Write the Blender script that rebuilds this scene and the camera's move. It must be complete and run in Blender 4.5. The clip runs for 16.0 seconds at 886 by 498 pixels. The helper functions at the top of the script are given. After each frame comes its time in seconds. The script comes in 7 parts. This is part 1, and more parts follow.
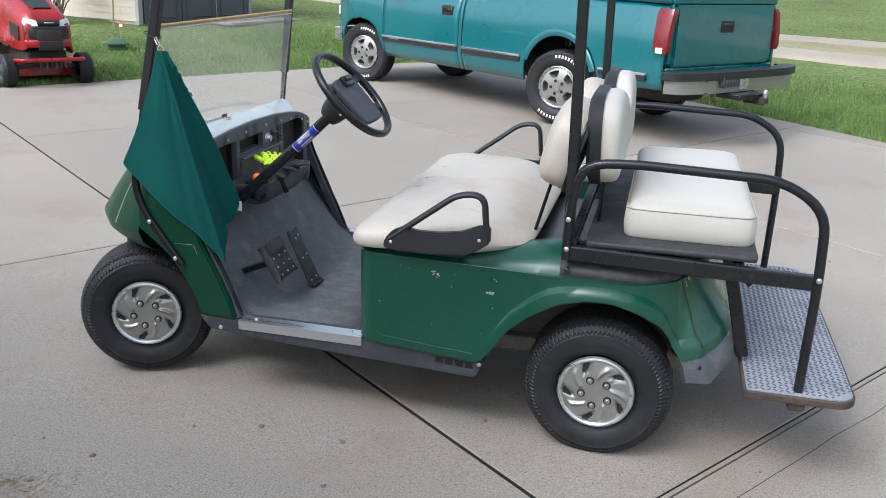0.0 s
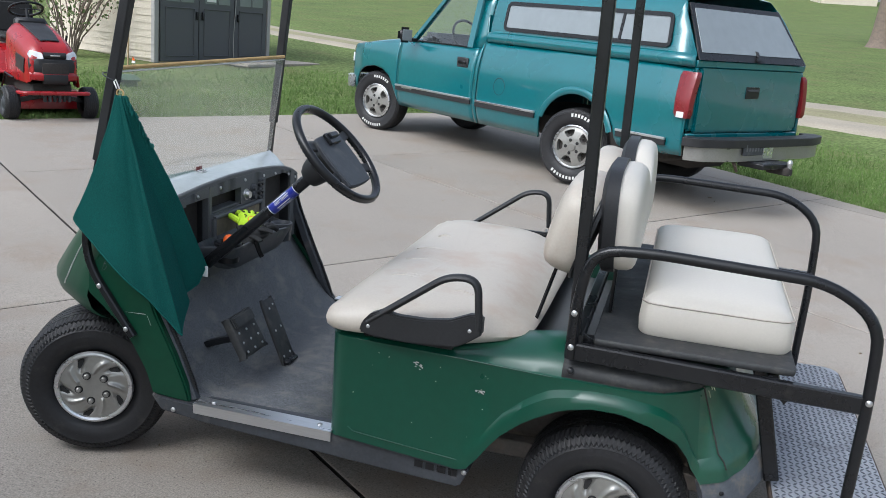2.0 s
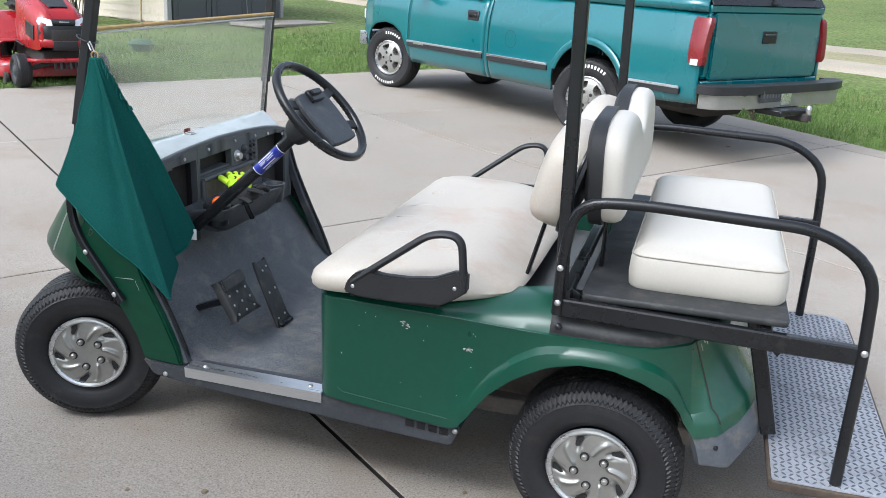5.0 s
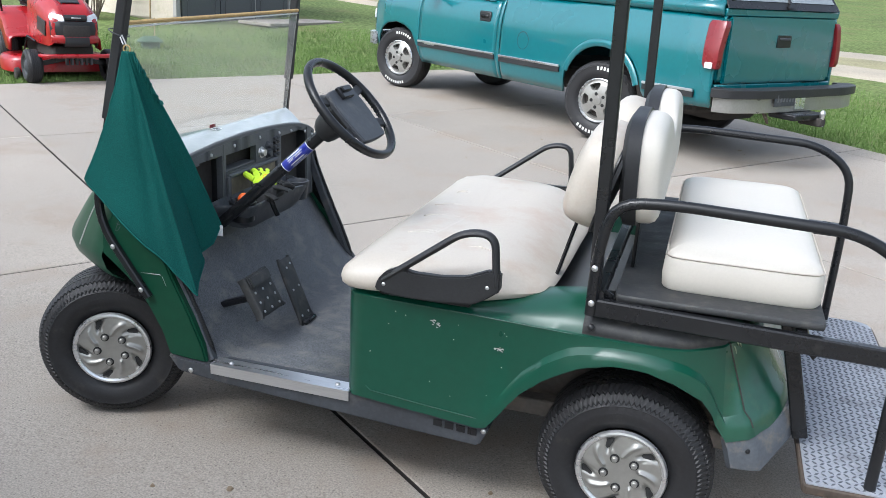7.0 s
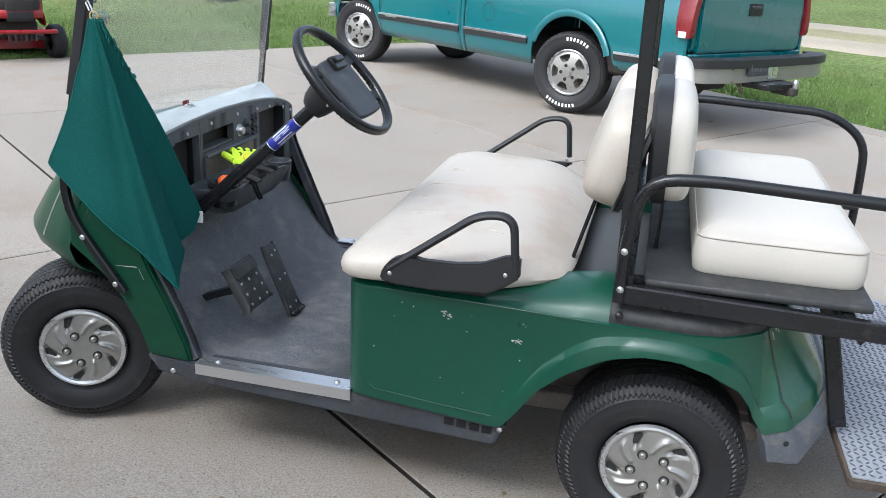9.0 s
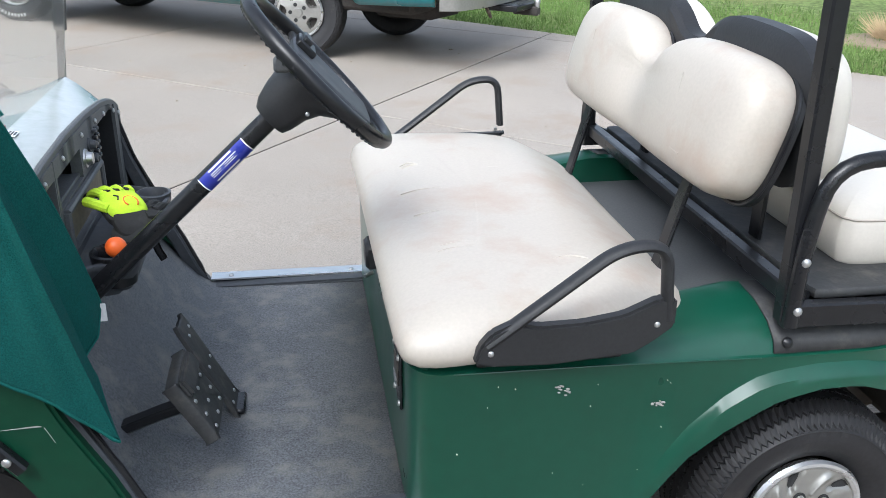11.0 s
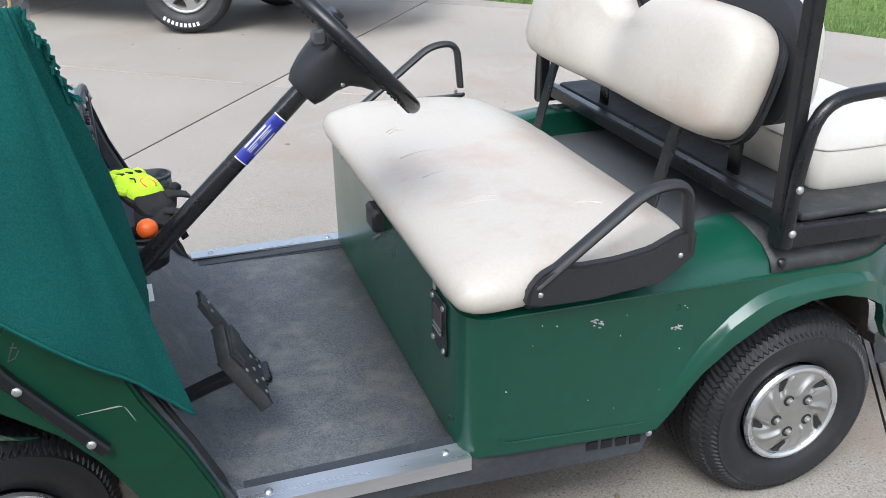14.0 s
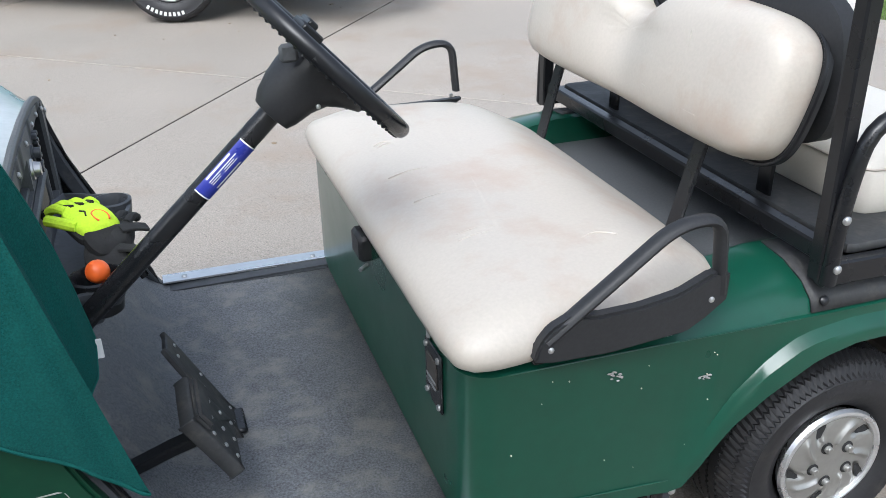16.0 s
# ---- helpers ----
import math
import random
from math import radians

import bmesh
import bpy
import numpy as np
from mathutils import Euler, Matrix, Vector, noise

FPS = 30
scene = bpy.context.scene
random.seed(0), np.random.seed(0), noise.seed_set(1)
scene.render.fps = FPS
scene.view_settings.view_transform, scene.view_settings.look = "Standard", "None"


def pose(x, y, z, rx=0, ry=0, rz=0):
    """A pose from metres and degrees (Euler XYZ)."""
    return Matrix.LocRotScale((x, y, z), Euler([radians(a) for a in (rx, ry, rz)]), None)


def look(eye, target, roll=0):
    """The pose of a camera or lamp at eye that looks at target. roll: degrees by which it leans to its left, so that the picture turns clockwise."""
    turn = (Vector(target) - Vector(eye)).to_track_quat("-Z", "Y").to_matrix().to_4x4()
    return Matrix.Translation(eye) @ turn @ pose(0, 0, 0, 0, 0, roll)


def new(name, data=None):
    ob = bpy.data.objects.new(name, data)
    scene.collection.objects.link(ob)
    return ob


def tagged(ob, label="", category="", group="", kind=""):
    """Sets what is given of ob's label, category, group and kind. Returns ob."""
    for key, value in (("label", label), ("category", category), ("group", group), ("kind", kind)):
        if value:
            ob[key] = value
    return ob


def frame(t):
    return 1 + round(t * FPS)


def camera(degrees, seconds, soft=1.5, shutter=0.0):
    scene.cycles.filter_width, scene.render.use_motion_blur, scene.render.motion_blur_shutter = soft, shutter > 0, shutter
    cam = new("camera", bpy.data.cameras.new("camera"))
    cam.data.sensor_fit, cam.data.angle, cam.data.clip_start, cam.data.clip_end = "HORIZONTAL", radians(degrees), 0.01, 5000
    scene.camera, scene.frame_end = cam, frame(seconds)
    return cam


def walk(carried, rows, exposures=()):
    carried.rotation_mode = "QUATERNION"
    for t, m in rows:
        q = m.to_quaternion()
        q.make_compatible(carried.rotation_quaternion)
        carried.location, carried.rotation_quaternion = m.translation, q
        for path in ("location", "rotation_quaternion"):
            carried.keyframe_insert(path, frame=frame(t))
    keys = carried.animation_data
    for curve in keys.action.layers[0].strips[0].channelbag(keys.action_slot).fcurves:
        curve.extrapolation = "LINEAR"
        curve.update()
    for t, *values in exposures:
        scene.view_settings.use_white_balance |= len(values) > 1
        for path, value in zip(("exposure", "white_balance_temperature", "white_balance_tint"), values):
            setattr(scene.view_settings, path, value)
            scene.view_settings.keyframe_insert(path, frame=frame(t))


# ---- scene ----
cam = camera(53.0, 16.0, 0.8)
PATH = [
    (0, (1.78, -3.222, 1.515), (1.332, -1.369, 0.911), 2.5),
    (0.5, (1.777, -3.218, 1.515), (1.329, -1.368, 0.899), 2.2),
    (1, (1.833, -3.125, 1.503), (1.383, -1.268, 0.913), 2.7),
    (1.5, (1.798, -2.955, 1.502), (1.311, -1.096, 0.947), 3.8),
    (2, (1.742, -2.825, 1.514), (1.257, -0.951, 1.011), 5.1),
    (2.5, (1.78, -2.766, 1.517), (1.274, -0.899, 1.011), 5.0),
    (3, (1.821, -2.755, 1.51), (1.292, -0.903, 0.972), 4.4),
    (3.5, (1.84, -2.744, 1.516), (1.297, -0.904, 0.954), 3.6),
    (3.7, (1.845, -2.741, 1.51), (1.308, -0.899, 0.945), 3.4),
    (5.8, (1.821, -2.744, 1.5), (1.294, -0.913, 0.89), 3.2),
    (6, (1.791, -2.744, 1.494), (1.253, -0.916, 0.885), 3.2),
    (6.5, (1.749, -2.743, 1.491), (1.203, -0.917, 0.885), 3.6),
    (7, (1.758, -2.758, 1.49), (1.226, -0.924, 0.894), 3.9),
    (7.5, (1.755, -2.762, 1.489), (1.239, -0.922, 0.9), 4.2),
    (8, (1.741, -2.756, 1.488), (1.243, -0.911, 0.898), 4.1),
    (8.5, (1.678, -2.744, 1.478), (1.217, -0.893, 0.879), 3.9),
    (9, (1.564, -2.598, 1.439), (1.139, -0.752, 0.798), 3.7),
    (9.2, (1.5, -2.495, 1.438), (1.112, -0.648, 0.777), 3.5),
    (11.3, (0.558, -1.883, 1.386), (1.03, -0.104, 0.602), 1.3),
    (11.5, (0.493, -1.903, 1.399), (1.06, -0.162, 0.595), 1.4),
    (12, (0.387, -1.939, 1.416), (1.028, -0.222, 0.616), 0.8),
    (12.5, (0.376, -1.944, 1.419), (0.973, -0.203, 0.636), 1.2),
    (13, (0.384, -1.937, 1.415), (0.961, -0.186, 0.64), 0.8),
    (13.5, (0.367, -1.945, 1.421), (0.932, -0.192, 0.641), 0.5),
    (14, (0.35, -1.93, 1.407), (0.935, -0.2, 0.591), -0.1),
    (14.5, (0.455, -1.792, 1.398), (1.039, -0.056, 0.594), 0.4),
    (15, (0.528, -1.737, 1.396), (1.072, 0.019, 0.609), 0.7),
    (15.5, (0.519, -1.723, 1.399), (1.139, -0.006, 0.582), -0.5),
    (16, (0.437, -1.694, 1.41), (1.021, 0.018, 0.556), -0.6),
]
walk(cam, [(t, look(eye, target, roll)) for t, eye, target, roll in PATH], [(t, e, 5790, 8) for t, e in ((0.0, 0.95), (1.5, 1.02), (2.2, 0.63), (3.0, 0.65), (3.7, 0.85), (5.8, 1.18), (6.5, 1.18), (8.0, 1.08), (9.0, 1.13), (11.5, 1.22), (14.5, 1.20), (15.5, 1.12), (16.0, 1.12))])

# ---- world and light ----
world = bpy.data.worlds.new("World")
scene.world = world
world.use_nodes = True
wn, wl = world.node_tree.nodes, world.node_tree.links
SUN_ELEV, SUN_ROT = radians(46), radians(212)
sky = wn.new("ShaderNodeTexSky")
sky.sky_type, sky.sun_disc = "NISHITA", False
sky.sun_elevation, sky.sun_rotation = SUN_ELEV, SUN_ROT
sky.air_density, sky.dust_density, sky.ozone_density = 1.0, 5.0, 1.0
soft = wn.new("ShaderNodeHueSaturation")
soft.inputs["Saturation"].default_value = 0.45
wl.new(sky.outputs[0], soft.inputs["Color"])
wl.new(soft.outputs[0], wn["Background"].inputs[0])
wn["Background"].inputs[1].default_value = 0.15
sun_data = bpy.data.lights.new("sun", "SUN")
sun_data.energy, sun_data.angle, sun_data.color = 0.75, radians(32), (1.0, 0.97, 0.93)
sun = new("sun", sun_data)
sun.matrix_world = look((0, 0, 20), (0 - 20 * math.cos(SUN_ELEV) / math.sin(SUN_ELEV) * math.sin(SUN_ROT), -20 * math.cos(SUN_ELEV) / math.sin(SUN_ELEV) * math.cos(SUN_ROT), 0))


# ---- materials ----
def mat(name, col, rough=0.5, metal=0.0, var=0.15, big=3.0, fine=60.0, bump=0.1, coat=0.0, dirt=None, dirt_at=0.6, rvar=0.1, spec=0.5, rand=0.0, stretch=(1, 1, 1), grain=None, pits=None):
    """Two scales of noise on the colour, a stain colour past a threshold, and a fine relief."""
    m = bpy.data.materials.new(name)
    m.use_nodes = True
    n, l = m.node_tree.nodes, m.node_tree.links
    b = n["Principled BSDF"]
    b.inputs["Metallic"].default_value = metal
    b.inputs["Coat Weight"].default_value = coat
    b.inputs["Coat Roughness"].default_value = 0.06
    b.inputs["Specular IOR Level"].default_value = spec
    tc = n.new("ShaderNodeTexCoord")
    mp = n.new("ShaderNodeMapping")
    mp.inputs["Scale"].default_value = stretch
    l.new(tc.outputs["Object"], mp.inputs[0])
    n1, n2 = n.new("ShaderNodeTexNoise"), n.new("ShaderNodeTexNoise")
    for t, s, d in ((n1, big, 5), (n2, fine, 3)):
        t.inputs["Scale"].default_value = s
        t.inputs["Detail"].default_value = d
        l.new(mp.outputs[0], t.inputs["Vector"])
    add = n.new("ShaderNodeMath")
    add.operation = "ADD"
    l.new(n1.outputs[0], add.inputs[0])
    l.new(n2.outputs[0], add.inputs[1])
    ramp = n.new("ShaderNodeMapRange")
    ramp.inputs[1].default_value, ramp.inputs[2].default_value = 0.6, 1.4
    ramp.inputs[3].default_value, ramp.inputs[4].default_value = 1 - var, 1 + var
    total = add.outputs[0]
    if grain:
        n5 = n.new("ShaderNodeTexNoise")
        n5.inputs["Scale"].default_value = grain[0]
        n5.inputs["Detail"].default_value = 2
        l.new(mp.outputs[0], n5.inputs["Vector"])
        r5 = n.new("ShaderNodeMapRange")
        r5.inputs[1].default_value, r5.inputs[2].default_value = 0.32, 0.68
        r5.inputs[3].default_value, r5.inputs[4].default_value = -grain[1], grain[1]
        l.new(n5.outputs[0], r5.inputs[0])
        more = n.new("ShaderNodeMath")
        l.new(add.outputs[0], more.inputs[0])
        l.new(r5.outputs[0], more.inputs[1])
        total = more.outputs[0]
        ramp.clamp = False
    l.new(total, ramp.inputs[0])
    vm = n.new("ShaderNodeVectorMath")
    vm.operation = "SCALE"
    vm.inputs[0].default_value = col
    l.new(ramp.outputs[0], vm.inputs["Scale"])
    out = vm.outputs[0]
    if rand:
        oi = n.new("ShaderNodeObjectInfo")
        rr = n.new("ShaderNodeMapRange")
        rr.inputs[3].default_value, rr.inputs[4].default_value = 1 - rand, 1 + rand
        l.new(oi.outputs["Random"], rr.inputs[0])
        v2 = n.new("ShaderNodeVectorMath")
        v2.operation = "SCALE"
        l.new(out, v2.inputs[0])
        l.new(rr.outputs[0], v2.inputs["Scale"])
        out = v2.outputs[0]
    if dirt:
        n3 = n.new("ShaderNodeTexNoise")
        n3.inputs["Scale"].default_value = big * 1.7
        n3.inputs["Detail"].default_value = 8
        n3.inputs["Roughness"].default_value = 0.65
        l.new(mp.outputs[0], n3.inputs["Vector"])
        r3 = n.new("ShaderNodeMapRange")
        r3.inputs[1].default_value, r3.inputs[2].default_value = dirt_at - 0.08, dirt_at + 0.12
        r3.inputs[3].default_value, r3.inputs[4].default_value = 0, 0.8
        l.new(n3.outputs[0], r3.inputs[0])
        mx = n.new("ShaderNodeMixRGB")
        mx.inputs[2].default_value = (*dirt, 1)
        l.new(r3.outputs[0], mx.inputs[0])
        l.new(out, mx.inputs[1])
        out = mx.outputs[0]
    if pits:
        vo = n.new("ShaderNodeTexVoronoi")
        vo.inputs["Scale"].default_value = pits[0]
        l.new(mp.outputs[0], vo.inputs["Vector"])
        rp = n.new("ShaderNodeMapRange")
        rp.inputs[1].default_value, rp.inputs[2].default_value = pits[1] * 0.6, pits[1] * 1.6
        rp.inputs[3].default_value, rp.inputs[4].default_value = pits[2], 1
        l.new(vo.outputs["Distance"], rp.inputs[0])
        v3 = n.new("ShaderNodeVectorMath")
        v3.operation = "SCALE"
        l.new(out, v3.inputs[0])
        l.new(rp.outputs[0], v3.inputs["Scale"])
        out = v3.outputs[0]
    l.new(out, b.inputs["Base Color"])
    r4 = n.new("ShaderNodeMapRange")
    r4.inputs[1].default_value, r4.inputs[2].default_value = 0.3, 0.7
    r4.inputs[3].default_value, r4.inputs[4].default_value = max(0.02, rough - rvar), min(1, rough + rvar)
    l.new(n1.outputs[0], r4.inputs[0])
    l.new(r4.outputs[0], b.inputs["Roughness"])
    if bump:
        bp = n.new("ShaderNodeBump")
        bp.inputs["Strength"].default_value = bump
        bp.inputs["Distance"].default_value = 0.003
        l.new(n2.outputs[0], bp.inputs["Height"])
        l.new(bp.outputs[0], b.inputs["Normal"])
    return m


def glass(name, tint=(1, 1, 1), rough=0.02, haze=0.0):
    m = bpy.data.materials.new(name)
    m.use_nodes = True
    n, l = m.node_tree.nodes, m.node_tree.links
    b = n["Principled BSDF"]
    b.inputs["Base Color"].default_value = (*tint, 1)
    b.inputs["Transmission Weight"].default_value = 1 - haze
    b.inputs["Roughness"].default_value = rough
    b.inputs["IOR"].default_value = 1.45
    nt = n.new("ShaderNodeTexNoise")
    nt.inputs["Scale"].default_value = 14
    r = n.new("ShaderNodeMapRange")
    r.inputs[3].default_value, r.inputs[4].default_value = rough, rough + 0.012
    l.new(nt.outputs[0], r.inputs[0])
    l.new(r.outputs[0], b.inputs["Roughness"])
    return m


CONCRETE = mat("concrete", (0.290, 0.258, 0.222), 0.78, 0, 0.17, 0.8, 190, 0.5, dirt=(0.26, 0.205, 0.160), dirt_at=0.60, rand=0.05, spec=0.3, grain=(170, 0.55), pits=(48, 0.12, 0.55))
JOINT = mat("joint_filler", (0.028, 0.024, 0.020), 0.95, 0, 0.3, 6, 80, 0.5)
LAWN = mat("lawn", (0.115, 0.152, 0.052), 0.95, 0, 0.35, 0.6, 25, 0.6, dirt=(0.15, 0.145, 0.065), dirt_at=0.58, spec=0.1, grain=(14, 0.45))
BLADE = mat("grass_blade", (0.115, 0.185, 0.050), 0.8, 0, 0.45, 0.9, 11, 0, spec=0.2)
GRAVEL = mat("gravel", (0.31, 0.27, 0.21), 0.95, 0, 0.25, 1.2, 30, 0.5)
VERGE = mat("verge", (0.24, 0.22, 0.12), 0.95, 0, 0.35, 1.5, 20, 0.5)
SOIL = mat("soil", (0.2, 0.15, 0.1), 0.95, 0, 0.3, 4, 40, 0.6)
GREEN = mat("green_paint", (0.0050, 0.056, 0.033), 0.32, 0, 0.12, 2.5, 30, 0.02, spec=0.35, coat=0.4, rvar=0.08, dirt=(0.010, 0.058, 0.036), dirt_at=0.66)
FRONT_GREEN = mat("front_green_paint", (0.0055, 0.044, 0.023), 0.36, 0, 0.15, 2.5, 30, 0.01, spec=0.25, coat=0.12, rvar=0.08, dirt=(0.016, 0.062, 0.030), dirt_at=0.68)
# paler than the body green: fading plus painted sky sheen on the rear corners
FADED_SKYLIT_GREEN = mat("faded_skylit_green_paint", (0.008, 0.062, 0.036), 0.34, 0, 0.25, 7, 40, 0.02, coat=0.4, rvar=0.1, dirt=(0.050, 0.085, 0.042), dirt_at=0.60)
# pale base stands in for the sky mirrored along the dash top
LEDGE = mat("sky_pale_plastic", (0.36, 0.385, 0.375), 0.20, 0, 0.08, 5, 60, 0.0, coat=0.4, rvar=0.05, spec=0.6, dirt=(0.27, 0.29, 0.275), dirt_at=0.62)
DRY_PAINT = mat("scraped_paint", (0.26, 0.30, 0.20), 0.7, 0, 0.2, 20, 80, 0.05)
for m_ in (GREEN, FRONT_GREEN, FADED_SKYLIT_GREEN):
    m_.node_tree.nodes["Principled BSDF"].inputs["Coat Roughness"].default_value = 0.14
BLACK = mat("black_metal", (0.010, 0.0105, 0.012), 0.30, 0, 0.25, 5, 80, 0.04, rvar=0.1, spec=0.38, dirt=(0.04, 0.037, 0.033), dirt_at=0.70)
PLASTIC = mat("black_plastic", (0.019, 0.0195, 0.021), 0.5, 0, 0.25, 6, 160, 0.12, spec=0.4)
BUMPER = mat("scuffed_bumper", (0.075, 0.083, 0.095), 0.55, 0, 0.25, 9, 90, 0.1, dirt=(0.20, 0.17, 0.13), dirt_at=0.60)
PEDAL = mat("worn_pedal_rubber", (0.028, 0.029, 0.030), 0.6, 0, 0.3, 14, 90, 0.2, dirt=(0.075, 0.07, 0.062), dirt_at=0.60)
DASH = mat("grey_plastic", (0.095, 0.100, 0.104), 0.6, 0, 0.2, 4, 200, 0.15, dirt=(0.07, 0.065, 0.055), dirt_at=0.66)
TRIM = mat("weathered_trim", (0.040, 0.044, 0.051), 0.55, 0, 0.3, 7, 90, 0.1, dirt=(0.13, 0.12, 0.108), dirt_at=0.64)
VOID = mat("dark_underside", (0.034, 0.030, 0.027), 0.9, 0, 0.3, 4, 50, 0.1)
RUBBER = mat("rubber", (0.016, 0.016, 0.0175), 0.55, 0, 0.3, 7, 90, 0.15, dirt=(0.060, 0.054, 0.047), dirt_at=0.66, spec=0.4)
WELL = mat("dusty_well", (0.085, 0.074, 0.063), 0.9, 0, 0.35, 6, 60, 0.3, dirt=(0.13, 0.105, 0.08), dirt_at=0.58)
WHITEWALL = mat("white_lettering", (0.6, 0.6, 0.57), 0.7, 0, 0.15, 6, 60, 0.05)
MAT_RUBBER = mat("floor_mat", (0.104, 0.109, 0.116), 0.66, 0, 0.40, 9, 200, 0.5, dirt=(0.19, 0.183, 0.165), dirt_at=0.575, grain=(240, 0.35), rvar=0.15)
VINYL = mat("cream_vinyl", (0.460, 0.418, 0.360), 0.42, 0, 0.07, 3, 150, 0.06, dirt=(0.40, 0.305, 0.235), dirt_at=0.585, rvar=0.06)
WHITE_VINYL = mat("white_vinyl", (0.55, 0.515, 0.455), 0.42, 0, 0.04, 3, 150, 0.06, rvar=0.06)
SEAM = mat("vinyl_seam", (0.44, 0.39, 0.33), 0.6, 0, 0.1, 5, 80, 0.05)
CHROME = mat("wheel_silver", (0.32, 0.315, 0.295), 0.36, 0.65, 0.1, 6, 60, 0.03)
ALU = mat("aluminium", (0.66, 0.67, 0.68), 0.30, 0.9, 0.1, 8, 120, 0.06, stretch=(0.2, 3, 3))
STEEL = mat("bolt_steel", (0.5, 0.5, 0.5), 0.35, 0.9, 0.15, 30, 90, 0.05)
RUST = mat("rusty_steel", (0.075, 0.058, 0.046), 0.8, 0.2, 0.4, 8, 60, 0.3, dirt=(0.16, 0.105, 0.07), dirt_at=0.60)
TREADPLATE = mat("tread_plate", (0.33, 0.345, 0.375), 0.5, 0.3, 0.2, 4, 90, 0.08, dirt=(0.12, 0.12, 0.125), dirt_at=0.6)
# bars darker than their plate: dirt and the shade they cast, in one colour
TREAD_MARK = mat("dirty_shaded_tread", (0.085, 0.09, 0.105), 0.45, 0.3, 0.3, 8, 90, 0.08)
TOWEL = mat("terry_cloth", (0.012, 0.091, 0.081), 0.95, 0, 0.16, 6, 420, 0.9, spec=0.1, grain=(300, 0.42))
TOWEL_EDGE = mat("towel_hem", (0.014, 0.105, 0.092), 0.95, 0, 0.2, 20, 300, 0.6, spec=0.1)
LABEL_BLUE = mat("blue_label", (0.025, 0.035, 0.28), 0.35, 0, 0.1, 20, 80, 0.02)
WHITE = mat("white_print", (0.75, 0.75, 0.75), 0.5, 0, 0.05, 20, 80, 0)
GLOVE = mat("lime_fabric", (0.55, 0.80, 0.03), 0.85, 0, 0.15, 30, 200, 0.3)
GLOVE_DARK = mat("glove_black", (0.015, 0.015, 0.015), 0.85, 0, 0.2, 30, 200, 0.3)
ORANGE = mat("orange_plastic", (0.85, 0.14, 0.02), 0.4, 0, 0.08, 20, 60, 0.02)
RED = mat("red_paint", (0.28, 0.006, 0.009), 0.32, 0, 0.12, 6, 40, 0.02, coat=0.25)
RED_LENS = mat("red_lens", (0.17, 0.012, 0.016), 0.3, 0, 0.15, 8, 50, 0.02, coat=0.1)
TEAL = mat("teal_paint", (0.004, 0.122, 0.142), 0.30, 0.1, 0.08, 1.2, 30, 0.01, coat=1.0, rvar=0.05)
# opaque grey base carries the panes' sky reflection in its colour
SKY_GLASS = mat("sky_tinted_glass", (0.20, 0.225, 0.235), 0.10, 0.0, 0.08, 1.5, 10, 0, coat=0.8)
DOOR_GLASS = glass("door_glass", (0.93, 0.96, 0.95), 0.0, 0.0)
CLEAR = glass("clear_plastic", (0.96, 0.98, 0.96), 0.0, 0.05)
LAMP = mat("headlight", (0.66, 0.67, 0.69), 0.15, 0.0, 0.15, 20, 60, 0.05, coat=0.8)
BOARD = mat("tan_board", (0.20, 0.17, 0.12), 0.85, 0, 0.25, 12, 60, 0.2)
WOOD = mat("tan_strip", (0.45, 0.30, 0.12), 0.7, 0, 0.25, 8, 60, 0.2)
SIDING = mat("cream_siding", (0.55, 0.49, 0.40), 0.7, 0, 0.1, 2, 30, 0.05, dirt=(0.40, 0.36, 0.22), dirt_at=0.66)
SHED_GREY = mat("shed_door_grey", (0.085, 0.088, 0.095), 0.6, 0, 0.12, 3, 40, 0.05)
SHED_TRIM = mat("shed_trim", (0.34, 0.33, 0.32), 0.6, 0, 0.1, 3, 40, 0.05)
BARK = mat("bark", (0.16, 0.125, 0.10), 0.95, 0, 0.35, 8, 30, 0.9)
LEAF = mat("leaf", (0.11, 0.15, 0.05), 0.75, 0, 0.4, 8, 30, 0)
BLOSSOM = mat("blossom", (0.45, 0.30, 0.26), 0.8, 0, 0.3, 8, 30, 0)
DRY = mat("dry_stalk", (0.38, 0.28, 0.16), 0.9, 0, 0.35, 8, 30, 0)
BOX_GREEN = mat("utility_green", (0.05, 0.10, 0.06), 0.6, 0, 0.15, 6, 40, 0.05)


# ---- mesh helpers ----
def part(name, bm, material, parent=None, label="", smooth=True):
    """Links a bmesh as one mesh object under a thing or a part."""
    bmesh.ops.recalc_face_normals(bm, faces=bm.faces)
    me = bpy.data.meshes.new(name)
    bm.to_mesh(me)
    bm.free()
    for m in (material if isinstance(material, (list, tuple)) else [material]):
        me.materials.append(m)
    if smooth:
        me.shade_smooth()
        try:
            me.set_sharp_from_angle(angle=radians(38))
        except Exception:
            pass
    ob = new(name, me)
    if parent:
        ob.parent = parent
    if label:
        ob["label"] = label
    return ob


def thing(name, m, label, category, group="", kind=""):
    ob = new(name)
    ob.empty_display_size = 0.2
    ob.matrix_world = m
    return tagged(ob, label, category, group, kind)


